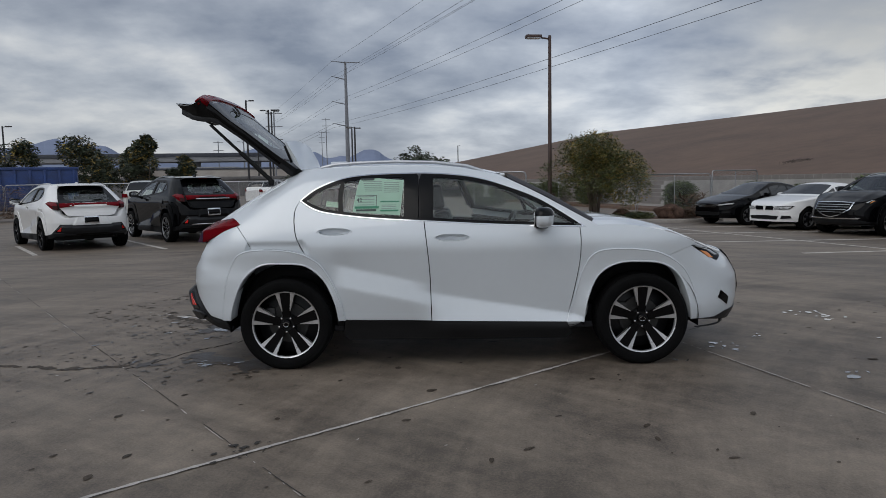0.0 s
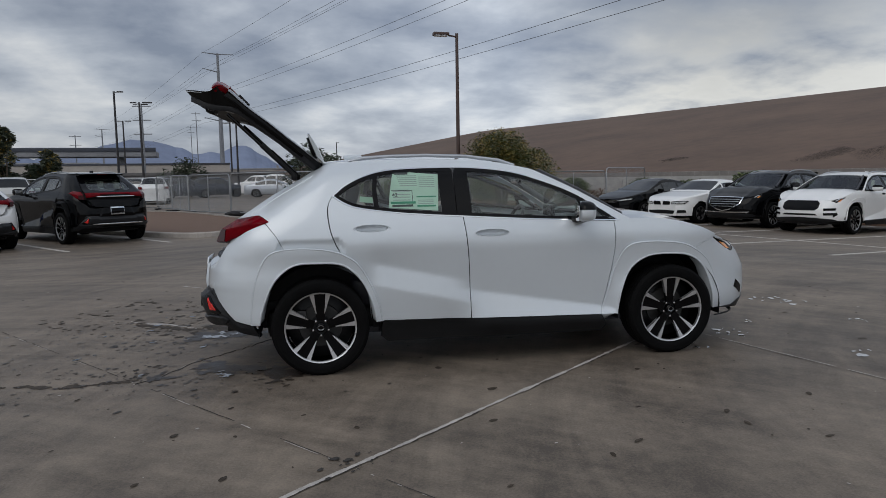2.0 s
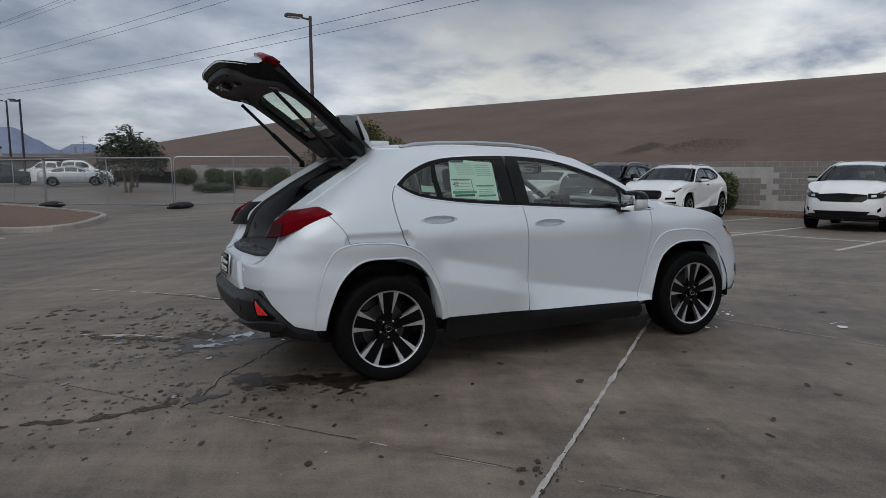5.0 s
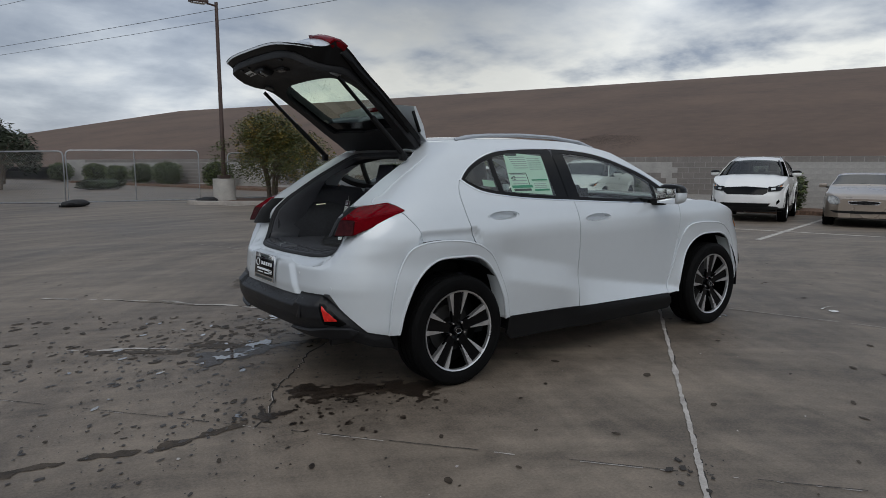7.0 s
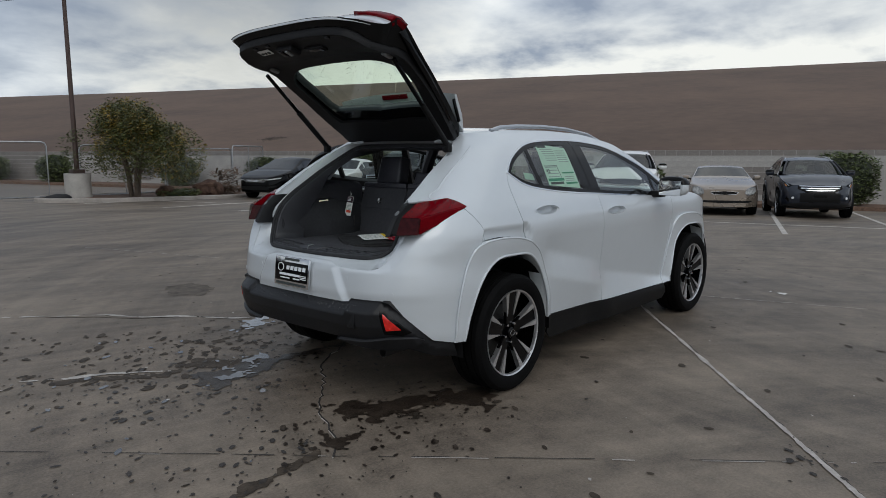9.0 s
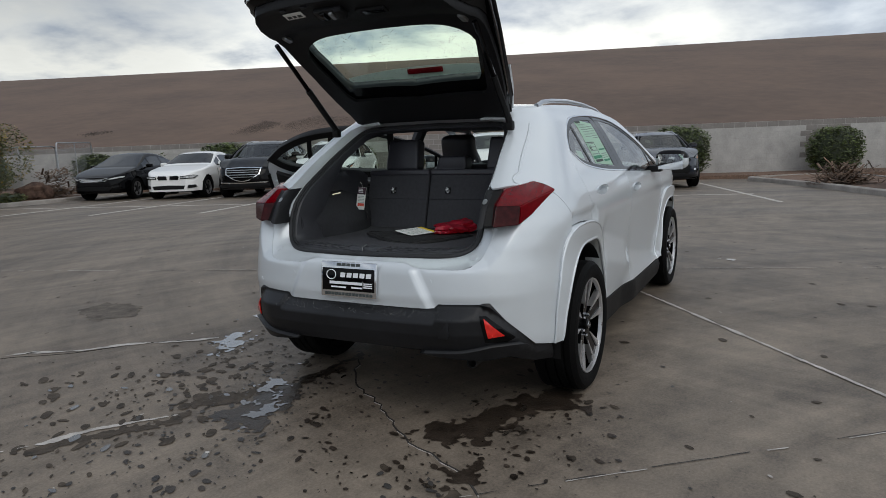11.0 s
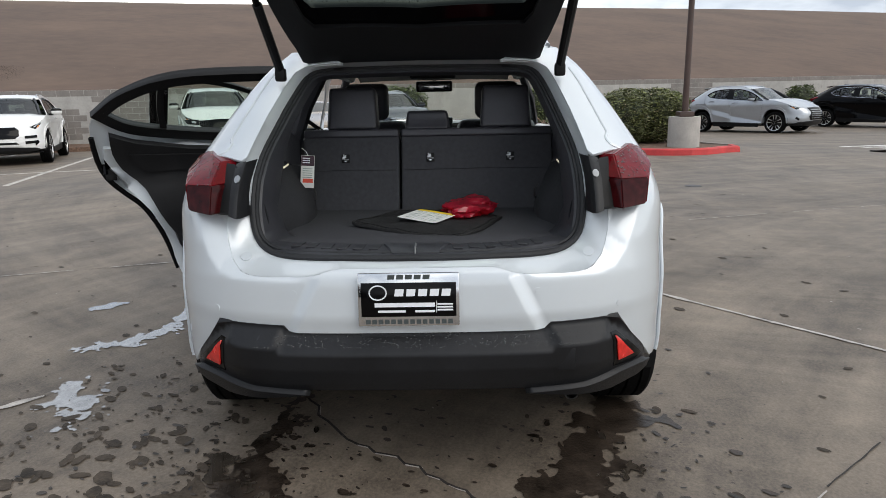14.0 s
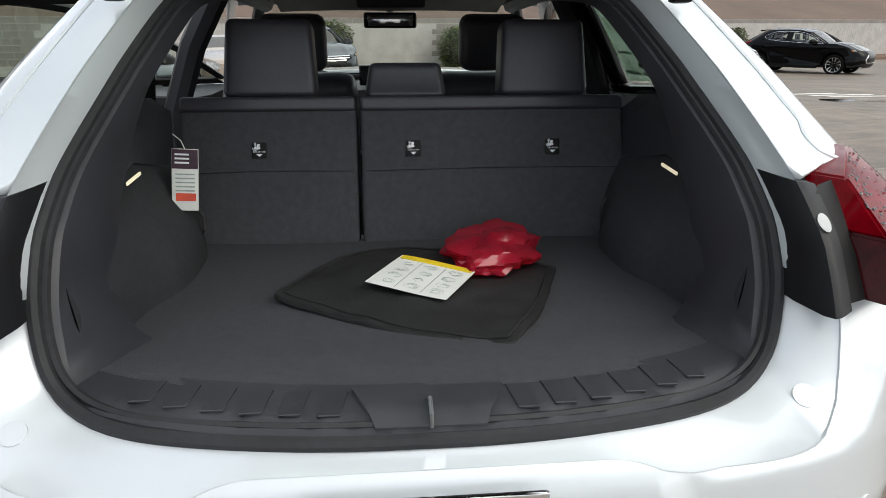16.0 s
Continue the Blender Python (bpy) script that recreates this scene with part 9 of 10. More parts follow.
# ---- block wall facing ----
def blocks():
    L, H, T = 0.39, 0.19, 0.02
    ang = math.atan2(ROW.y, ROW.x)
    V = [(x, y, z) for x in (-L / 2, L / 2) for y in (-T, T) for z in (-H / 2, H / 2)]
    b = 0.002
    V = [(sx * (L / 2 - (b if f else 0)), 0.004 if f else -0.02, sz * (H / 2 - (b if f else 0))) for f in (0, 1) for sx, sz in ((-1, -1), (1, -1), (1, 1), (-1, 1))]
    F = [(4, 5, 6, 7), (0, 1, 5, 4), (1, 2, 6, 5), (2, 3, 7, 6), (3, 0, 4, 7)]
    me = {}
    for key in ("block", "block_patch"):
        m = bpy.data.meshes.new("block")
        m.from_pydata(V, [], F)
        m.materials.append(M[key])
        me[key] = m
    JV, JF = {"block": [], "block_patch": []}, {"block": [], "block_patch": []}
    rot = Matrix.Rotation(ang, 4, "Z")
    squares = [(-2.3, 0.1, 0.9, 1.75), (4.0, 6.0, 0.6, 1.5), (6.3, 9.2, 0.9, 1.7), (10.0, 12.2, 0.3, 1.4), (-10.9, -9.0, 0.5, 1.5), (-20.0, -17.5, 0.6, 1.5), (25.0, 27.0, 0.6, 1.5), (32.0, 34.5, 0.5, 1.6)]
    n = 0
    for c in range(10):
        z = WALL_TOP - 0.1 - c * 0.2
        for i in range(int(106 / 0.4)):
            s = -62 + 0.4 * i + (0.2 if c % 2 else 0)
            x, y = along(s, WALL_D)
            if z < gz(x, y) - 0.1:
                continue
            hgt = WALL_TOP - z
            r = random.Random(i * 31 + c)
            key = "block_patch" if any(a < s < b2 and h0 < hgt + 0.3 < h1 + 0.2 for a, b2, h0, h1 in squares) or (c == 0 and -70 < s < 60) else "block"
            m = Matrix.Translation((x, y, z)) @ rot
            if -2.6 < s < 5.4 and n < 290 and c < 10:
                ob = new("block", me[key])
                ob.parent = wall_east
                ob.matrix_world = m
                n += 1
            else:
                k = len(JV[key])
                JV[key] += [tuple(m @ Vector(v)) for v in V]
                JF[key] += [tuple(k + q for q in f) for f in F]
    for key in JV:
        ob = mesh("far_blocks", JV[key], JF[key], key, wall_east)
        ob["kind"] = "stuff"


# ---- lamp posts ----
def lamp_post(name, x, y, top, arm, label, base=True, mat_="brown_pole", ped=0.80, r=0.075, head=True):
    g = gz(x, y)
    t = thing(name, label, "street lamp", pose(x, y, g), "lot lamp posts")
    z0 = 0.0
    if base:
        bm = bmesh.new()
        bmesh.ops.create_cone(bm, cap_ends=True, segments=28, radius1=0.365, radius2=0.36, depth=ped)
        bmesh.ops.translate(bm, vec=(0, 0, ped / 2), verts=bm.verts)
        part("pedestal", bm, "pedestal", t, "round concrete pedestal")
        z0 = ped
        boxed("base_plate", mat_, t, (0, 0, z0 + 0.06), (0.34, 0.34, 0.12), 0.02)
    bm = bmesh.new()
    bmesh.ops.create_cone(bm, cap_ends=True, segments=4 if not base else 12, radius1=r, radius2=r * 0.72, depth=top - g - z0)
    bmesh.ops.translate(bm, vec=(0, 0, (top - g + z0) / 2), verts=bm.verts)
    part("pole", bm, mat_, t)
    if head:
        a = radians(arm)
        c, s = math.cos(a), math.sin(a)
        h = top - g
        bar("arm", mat_, t, [(0, 0, h - 0.12), (c * 0.35, s * 0.35, h - 0.07)], 0.03, 6)
        bm = bmesh.new()
        box(bm, 0.58, 0, h - 0.04, 0.56, 0.30, 0.10, 0.03)
        bmesh.ops.rotate(bm, cent=(0, 0, 0), matrix=Matrix.Rotation(a, 3, "Z"), verts=bm.verts)
        hd = part("lamp_head", bm, mat_, t)
        bm = bmesh.new()
        box(bm, 0.58, 0, h - 0.10, 0.46, 0.24, 0.03, 0.008)
        bmesh.ops.rotate(bm, cent=(0, 0, 0), matrix=Matrix.Rotation(a, 3, "Z"), verts=bm.verts)
        part("lamp_lens", bm, "lamp_white", hd)
    return t


lamp_post("street_lamp", 3.85, 24.4, 6.40, 185, "tall brown lamp post on a round concrete base")
lamp_post("street_lamp", 12.32, 0.35, 7.0, 200, "tall brown lamp post on a round concrete base")
for x, y, top, arm, w in ((-26.2, 106.8, 12.6, 180, 0.16), (-12.2, 94.2, 8.9, 180, 0.13), (-20.4, 72.5, 10.2, 0, 0.13), (-31.0, 116.3, 11.0, 180, 0.15), (-8.8, 70.2, 7.1, 180, 0.11), (-18.4, 73.7, 9.3, 180, 0.12), (-42.9, 67.5, 7.5, 0, 0.12), (-36.0, 80.0, 6.4, 0, 0.1), (6.0, 249.9, 14.4, 0, 0.22)):
    lp = lamp_post("street_lamp", x, y, top, arm, "distant dark lamp post", False, "dark_pole", 0, w)
    if arm == 180 and top > 8:
        boxed("lamp_head", "dark_pole", lp, (0.75, 0, top - gz(x, y) - 0.04), (0.9, 0.3, 0.14), 0.03)


# ---- transmission line ----
LINE_D = Vector((0.366, -0.93))


def pylon(x, y):
    t = thing("power_pylon", "tall grey steel transmission monopole with side arms", "pylon", pose(x, y, 0), "transmission poles")
    bm = bmesh.new()
    bmesh.ops.create_cone(bm, cap_ends=True, segments=10, radius1=0.62, radius2=0.28, depth=31)
    bmesh.ops.translate(bm, vec=(0, 0, 15.5), verts=bm.verts)
    part("shaft", bm, "pole_grey", t)
    cx, cy = 0.93, 0.366
    tips = []
    for z, sgn, L in ((31.0, 1, 3.6), (31.0, -1, 3.6), (26.9, -1, 3.6), (20.9, -1, 3.6), (15.6, -1, 3.6)):
        p = (sgn * cx * L, sgn * cy * L, z + (0.5 if z < 30 else 0))
        bar("cross_arm", "pole_grey", t, [(0, 0, z - 0.2), p], 0.14, 6, taper=0.07)
        tips.append((x + p[0], y + p[1], p[2] - 0.25))
    return tips


T1 = (-23.2, 170.4)
tips = pylon(*T1)
span = 230
tips2 = pylon(T1[0] + LINE_D.x * span, T1[1] + LINE_D.y * span)
tips0 = pylon(T1[0] - LINE_D.x * 260, T1[1] - LINE_D.y * 260)
for a, b in [(p, q) for A, B in ((tips, tips2), (tips, tips0)) for p, q in zip(A, B)]:
    for dz in ((0.0, 0.9) if a[2] < 29.5 else (0.0,)):
        pts = []
        for k in range(25):
            f = k / 24
            pts.append((a[0] + (b[0] - a[0]) * f, a[1] + (b[1] - a[1]) * f, a[2] + (b[2] - a[2]) * f - 4 * 1.9 * f * (1 - f) - dz))
        tagged(bar("power_line", "dark_pole", None, pts, 0.022 if dz == 0 else 0.02, 4), "thin dark overhead power line", "cable", "overhead power lines")
for x, y, h in ((-61.6, 190, 13.6), (-28.4, 117.5, 13.8), (-40, 240, 24), (-52, 300, 24), (-9, 300, 13)):
    t = thing("utility_pole", "far utility pole with a short cross arm", "utility pole", pose(x, y, 0), "far utility poles")
    bar("post", "pole_grey", t, [(0, 0, 0), (0, 0, h)], 0.2, 6, taper=0.12)
    for z in (h - 0.4, h - 2.6, h - 4.8):
        bar("cross_arm", "pole_grey", t, [(-1.4, 0, z), (1.4, 0, z)], 0.08, 5)


# ---- plants ----
def leaves(name, pts, size, material, parent, label="", seed=0, droop=0.4):
    r = random.Random(seed)
    V, F = [], []
    for p, out in pts:
        a, t = r.uniform(0, math.tau), r.uniform(-0.9, 0.9)
        d = Vector((math.cos(a), math.sin(a), -droop + r.uniform(-0.5, 0.6))).normalized()
        sdir = d.cross(Vector((r.uniform(-1, 1), r.uniform(-1, 1), 1))).normalized()
        s = size * r.uniform(0.6, 1.35)
        b = len(V)
        P = Vector(p)
        up_ = d.cross(sdir) * (0.12 * s)
        V += [P, P + d * s * 0.5 + sdir * s * 0.22 + up_, P + d * s, P + d * s * 0.5 - sdir * s * 0.22 + up_]
        F += [(b, b + 1, b + 2), (b, b + 2, b + 3)]
    return mesh(name, V, F, material, parent, label)


def crown_points(n, lobes, seed, thin=0.35):
    """Points in a lumpy crown: lobes are (x, y, z, r); fewer deep inside, gaps by noise."""
    r = random.Random(seed)
    out = []
    w = [l[3] ** 2 for l in lobes]
    while len(out) < n:
        lx, ly, lz, lr = r.choices(lobes, w)[0]
        d = Vector((r.gauss(0, 1), r.gauss(0, 1), r.gauss(0, 1))).normalized()
        q = lr * (1 - thin * r.random() ** 1.5) * (1 + 0.2 * noise.noise(d * 2.5 + Vector((lx, ly, seed))))
        p = Vector((lx, ly, lz)) + d * q
        if noise.noise(p * 2.0 + Vector((seed, 0, 0))) > -0.12:
            out.append((p, d))
    return out


def tree(name, x, y, h, width, label, n, leaf, seed, lobes_n=14, low=0.35, gold=0.35, stems=3, main="leaf", z0=None):
    g = gz(x, y) if z0 is None else z0
    r = random.Random(seed)
    t = thing(name, label, "tree", pose(x, y, g + (0.08 if z0 is None else 0)))
    lobes = []
    for k in range(lobes_n):
        a = r.uniform(0, math.tau)
        f = r.random()
        z = h * (low + (0.92 - low) * f)
        rad = width / 2 * (1 - 0.75 * max(0, f - 0.45) / 0.55) * r.uniform(0.35, 0.85)
        lobes.append((math.cos(a) * rad, math.sin(a) * rad, z, width * r.uniform(0.09, 0.21)))
    lobes.append((0, 0, h * 0.88, width * 0.14))
    for k in range(stems):
        a = k * math.tau / stems + r.uniform(-0.4, 0.4)
        c, s = math.cos(a), math.sin(a)
        q = 0.10 if stems > 1 else 0.0
        pts = [(c * q, s * q, -0.1), (c * q * 1.6, s * q * 1.6, h * low * 0.55), (c * width * 0.08, s * width * 0.08, h * (low + 0.12)), (c * width * 0.14, s * width * 0.14, h * 0.68)]
        tr = bar("trunk", "bark", t, pts, 0.035 * h * 0.75 if stems > 1 else 0.028 * h, 8, taper=0.02)
        for j in range(4):
            L = lobes[(k * 4 + j) % len(lobes)]
            bar("limb", "bark", tr, [pts[1 + j % 2], (L[0] * 0.5 + pts[2][0] * 0.5, L[1] * 0.5 + pts[2][1] * 0.5, (L[2] + pts[2][2]) / 2), L[:3]], 0.018, 5, taper=0.006)
    ng = int(n * gold)
    cr = leaves("crown", crown_points(n - ng, lobes, seed), leaf, main, t, "olive green leaves", seed)
    if ng:
        top = [(lx, ly, lz, lr) for lx, ly, lz, lr in lobes if lx > -0.1 * width or lz > h * 0.6]
        leaves("yellow_leaves", crown_points(ng, top or lobes, seed + 1, 0.2), leaf, "leaf_gold", cr, "yellowing outer leaves", seed + 1)
    return t


tree("tree", 5.35, 24.0, 2.52, 4.3, "small multi-stemmed tree with olive and yellowing leaves", 30000, 0.088, 5, 30, 0.46, 0.24, 4)
tree("tree", -0.9, 50.5, 3.1, 5.0, "low dark green tree behind the fence", 2200, 0.26, 6, 14, 0.3, 0.0, 2, "far_green")
tree("tree", -12.3, 64.0, 3.2, 5.6, "low dark green tree behind the fence", 1800, 0.3, 7, 14, 0.3, 0.0, 2, "far_green")
tree("tree", -1.6, 41.0, 3.2, 4.2, "low dark green tree behind the fence", 1800, 0.24, 8, 12, 0.3, 0.0, 2, "far_green")
for k, (x, y, h, w) in enumerate(((-27.7, 53.2, 5.3, 5.6), (-33.0, 54, 5.0, 4.4), (-24.5, 55.0, 4.6, 4.0), (-21.8, 50.5, 5.4, 2.6), (-19.6, 52.5, 3.6, 3.2), (-36.5, 50.0, 4.6, 5.0), (-30.5, 60, 4.8, 4.2))):
    tree("tree", x, y, h, w, "distant dark tree beyond the fence", 5500, 0.27, 30 + k, 16, 0.12, 0.12, 1, "far_green")


def shrub(x, y, lx, ly, h, label, n, leaf, material, seed, turn=0.0, bloom=0, lift=0.1, boxy=3.0):
    """A clipped shrub: short stems and leaves on a rounded box."""
    t = thing("shrub", label, "shrub", pose(x, y, gz(x, y) + lift, 0, 0, turn), "clipped shrubs")
    r = random.Random(seed)

    def pt(depth):
        d = Vector((r.gauss(0, 1), r.gauss(0, 1), r.gauss(0, 1))).normalized()
        f = (abs(d.x) ** boxy + abs(d.y) ** boxy + abs(d.z) ** boxy) ** (-1 / boxy)
        f *= (1 - depth * r.random() ** 1.6) * (1 + 0.12 * noise.noise(d * 3 + Vector((seed, x, y))))
        return Vector((d.x * f * lx / 2, d.y * f * ly / 2, h * 0.52 + d.z * f * h * 0.5)), d
    for k in range(4):
        bar("stem", "bark", t, [(r.uniform(-0.1, 0.1), r.uniform(-0.1, 0.1), -0.1), (r.uniform(-lx, lx) * 0.25, r.uniform(-ly, ly) * 0.25, h * 0.6)], 0.02, 5, taper=0.008)
    bm = bmesh.new()
    for v in bmesh.ops.create_icosphere(bm, subdivisions=3, radius=1.0)["verts"]:
        d = v.co.normalized()
        q = (abs(d.x) ** boxy + abs(d.y) ** boxy + abs(d.z) ** boxy) ** (-1 / boxy) * (0.80 + 0.16 * noise.noise(d * 3 + Vector((seed, 0, 0))))
        v.co = Vector((d.x * q * lx / 2, d.y * q * ly / 2, h * 0.52 + d.z * q * h * 0.5))
    part("inner_growth", bm, "far_green", t)
    f = leaves("foliage", [pt(0.22) for _ in range(int(n * 2.2))], leaf, material, t, "", seed, 0.1)
    if bloom:
        leaves("blossom", [pt(0.05) for _ in range(bloom)], leaf * 0.6, "blossom", f, "dry cream blossom", seed + 1, 0.0)
    return t


RA = math.degrees(math.atan2(ROW.y, ROW.x))
for k, (s, L, top, nn) in enumerate(((12.8, 1.9, 1.36, 1500), (18.0, 1.7, 1.15, 900), (15.7, 1.2, 1.05, 700), (7.4, 0.9, 1.0, 900), (-4.3, 2.1, 1.32, 2400), (1.75, 0.6, 0.85, 500), (-9.8, 1.8, 1.12, 2200), (-16.6, 1.6, 0.9, 1200), (-24.5, 1.5, 1.02, 900), (-21.2, 1.4, 0.9, 700), (45.0, 2.0, 1.2, 900), (41.2, 1.7, 1.18, 900), (38.9, 1.5, 1.05, 800), (36.5, 1.4, 1.18, 700), (34.2, 2.1, 1.24, 1000), (29.9, 1.9, 1.24, 1000), (22.5, 1.8, 1.2, 900))):
    x, y = along(s, 6.3)
    g = gz(x, y) + 0.1
    shrub(x, y, L, 1.0, top - g, "clipped dark green shrub against the block wall", nn, 0.11 if nn > 1500 else 0.14, "hedge", 60 + k, RA)
shrub(14.6, 0.75, 2.6, 1.8, 1.38, "broad pale green shrub with dry blossom", 5200, 0.10, "oleander", 90, 20, 380)
shrub(13.4, 1.55, 1.2, 1.0, 1.25, "broad pale green shrub with dry blossom", 1800, 0.10, "oleander", 91, 20, 110)
shrub(6.6, 23.6, 1.4, 0.5, 0.28, "low straggling ground shrub", 500, 0.10, "leaf", 92, 10, 0, 0.05)
shrub(2.4, 38.0, 2.2, 0.8, 0.5, "low straggling ground shrub", 400, 0.14, "far_green", 93, 10, 0, 0.0)


def boulder(x, y, sx, sy, sz, seed, turn, label):
    bm = bmesh.new()
    vs = bmesh.ops.create_icosphere(bm, subdivisions=3, radius=1.0)["verts"]
    for v in vs:
        d = v.co.normalized()
        q = 1 + 0.28 * noise.noise(d * 1.6 + Vector((seed, 0, 0))) + 0.10 * noise.noise(d * 4.5 + Vector((0, seed, 0)))
        q *= 1 - 0.25 * max(0, abs(d.z) - 0.6)
        v.co = Vector((d.x * q * sx, d.y * q * sy, d.z * q * sz))
    ob = part("boulder", bm, "rock", None, angle=25)
    ob.matrix_world = pose(x, y, gz(x, y) + sz * 0.75, 0, 0, turn)
    return tagged(ob, label, "rock", "boulders in the bed")


boulder(8.15, 24.45, 0.58, 0.42, 0.36, 3, 20, "dark red-brown rough boulder in the gravel bed")
boulder(6.25, 23.75, 0.40, 0.3, 0.26, 8, 60, "small angular red-brown boulder beside the tree")


def brush_pile(x, y, w, h, n, seed, label):
    r = random.Random(seed)
    V, F = [], []
    for _ in range(n):
        a, e = r.uniform(0, math.tau), r.uniform(-0.15, 0.6)
        p = Vector((r.gauss(0, w * 0.3), r.gauss(0, w * 0.2), r.random() ** 2 * h))
        d = Vector((math.cos(a) * math.cos(e), math.sin(a) * math.cos(e), math.sin(e))) * r.uniform(0.15, 0.5)
        s = d.cross(Vector((0, 0, 1))).normalized() * r.uniform(0.008, 0.03)
        u = Vector((0, 0, 0.012))
        b = len(V)
        V += [p - s, p + s, p + u, p + d - s, p + d + s, p + d + u]
        F += [(b, b + 1, b + 4, b + 3), (b + 1, b + 2, b + 5, b + 4), (b + 2, b, b + 3, b + 5)]
    ob = mesh("brush_pile", V, F, "wood")
    ob.matrix_world = pose(x, y, gz(x, y) + 0.12)
    return tagged(ob, label, "brush pile", kind="stuff")


brush_pile(16.2, 2.85, 1.5, 0.42, 420, 3, "pile of dry palm and brush cuttings")
brush_pile(9.1, 24.9, 0.9, 0.8, 300, 4, "dry reddish brush beside the boulders")
brush_pile(-19.0, 29.5, 2.6, 1.3, 420, 5, "heap of scrap timber by the fence")


def rubble(poly, n, seed, label, material="rubble"):
    """Stones spread over the foot of the hill."""
    r = random.Random(seed)
    V, F = [], []
    ss, ds = [p[0] for p in poly], [p[1] for p in poly]
    c = 0
    while c < n:
        s, d = r.uniform(min(ss), max(ss)), r.uniform(min(ds), max(ds))
        if not inside(poly, s, d):
            continue
        c += 0.35
        s, d = s + r.gauss(0, 0.16), d + r.gauss(0, 0.16)
        k = min(max((d - 8) / 41, 0), 1)
        z = 1.0 + 7.6 * k ** 0.92
        x, y = along(s, d)
        q = r.uniform(0.02, 0.05) * (1.5 if r.random() < 0.06 else 1)
        b = len(V)
        a = r.uniform(0, 6)
        for j in range(4):
            V.append((x + math.cos(a + j * 1.57) * q, y + math.sin(a + j * 1.57) * q * 0.8, z - 0.045))
        V.append((x + r.uniform(-0.03, 0.03), y, z + 0.008 + q * r.uniform(0.1, 0.4)))
        F += [(b, b + 1, b + 4), (b + 1, b + 2, b + 4), (b + 2, b + 3, b + 4), (b + 3, b, b + 4)]
    ob = mesh("rubble", V, F, material)
    return tagged(ob, label, "rubble", kind="stuff")


rubble([(12.6, 13.2), (11.5, 15.8), (9.2, 14.8), (8.6, 12.0), (11.4, 11.2)], 3200, 1, "dark patch of rubble on the hill's foot")
rubble([(14.4, 11.6), (13.9, 14.8), (12.9, 14.0), (13.2, 11.6)], 1100, 2, "dark patch of rubble on the hill's foot")
rubble([(5.9, 13.6), (3.2, 16.6), (2.7, 12.2), (5.2, 11.4)], 1700, 3, "pale patch of rubble on the hill's foot", "pale_rubble")
rubble([(-0.3, 14.0), (-1.2, 17.6), (-4.2, 17.2), (-4.4, 13.6), (-2.9, 10.8), (-0.3, 10.6)], 4200, 4, "dark patch of rubble on the hill's foot")
rubble([(22.6, 12.9), (22.0, 13.8), (21.3, 13.4), (21.8, 12.8)], 90, 5, "small heap of rubble on the hill's foot")


# ---- temporary chain-link fence ----
def fence_panel(a, b, h, seed=0, g=None, mid=False):
    ax, ay = a
    bx, by = b
    L = math.dist(a, b)
    ga = gz((ax + bx) / 2, (ay + by) / 2) if g is None else g
    t = thing("fence_panel", "galvanised chain-link fence panel on loose feet", "fence", pose(ax, ay, ga, 0, 0, math.degrees(math.atan2(by - ay, bx - ax))), "temporary fence panels")
    fr = []
    c = 0.12
    fr = [(0.04, 0, 0.12), (0.04, 0, h - c), (0.04 + c * 0.3, 0, h - c * 0.3), (0.04 + c, 0, h), (L - 0.04 - c, 0, h), (L - 0.04 - c * 0.3, 0, h - c * 0.3), (L - 0.04, 0, h - c), (L - 0.04, 0, 0.12)]
    bar("frame", "steel", t, fr, 0.024, 6, closed=True)
    for x in (L * 0.5,):
        bar("upright", "steel", t, [(x, 0, 0.1), (x, 0, h)], 0.017, 6)
    V, F = [], []
    stepx, r = 0.085, 0.0026

    def wire(p, q):
        k = len(V)
        for (x, z) in (p, q):
            V.extend([(x - r, 0, z), (x + r, 0, z), (x, r * 1.7, z)])
        F.extend([(k, k + 1, k + 4, k + 3), (k + 1, k + 2, k + 5, k + 4), (k + 2, k, k + 3, k + 5)])
    lo, hi = 0.12, h - 0.02
    H = hi - lo
    x = -H
    while x < L:
        for sgn in (1, -1):
            x0, x1 = (x, x + H) if sgn > 0 else (x + H, x)
            z0, z1 = lo, hi
            pts = []
            f0, f1 = 0.0, 1.0
            dx = x1 - x0
            for lim in (0.05, L - 0.05):
                f = (lim - x0) / dx
                if (dx > 0) == (lim == 0.05):
                    f0 = max(f0, f)
                else:
                    f1 = min(f1, f)
            if f1 > f0:
                wire((x0 + dx * f0, z0 + H * f0), (x0 + dx * f1, z0 + H * f1))
        x += stepx
    mesh("chain_link", V, F, "wire", t)
    for x in (0.0,):
        boxed("foot", "cladding", t, (x, 0, 0.04), (0.16, 0.62, 0.08), 0.02)
    return t


def fence_run(pts, h, width=3.6, g=None):
    for a, b in zip(pts, pts[1:]):
        n = max(1, round(math.dist(a, b) / width))
        for k in range(n):
            p = (a[0] + (b[0] - a[0]) * k / n, a[1] + (b[1] - a[1]) * k / n)
            q = (a[0] + (b[0] - a[0]) * (k + 1) / n, a[1] + (b[1] - a[1]) * (k + 1) / n)
            fence_panel(p, q, h, g=g)


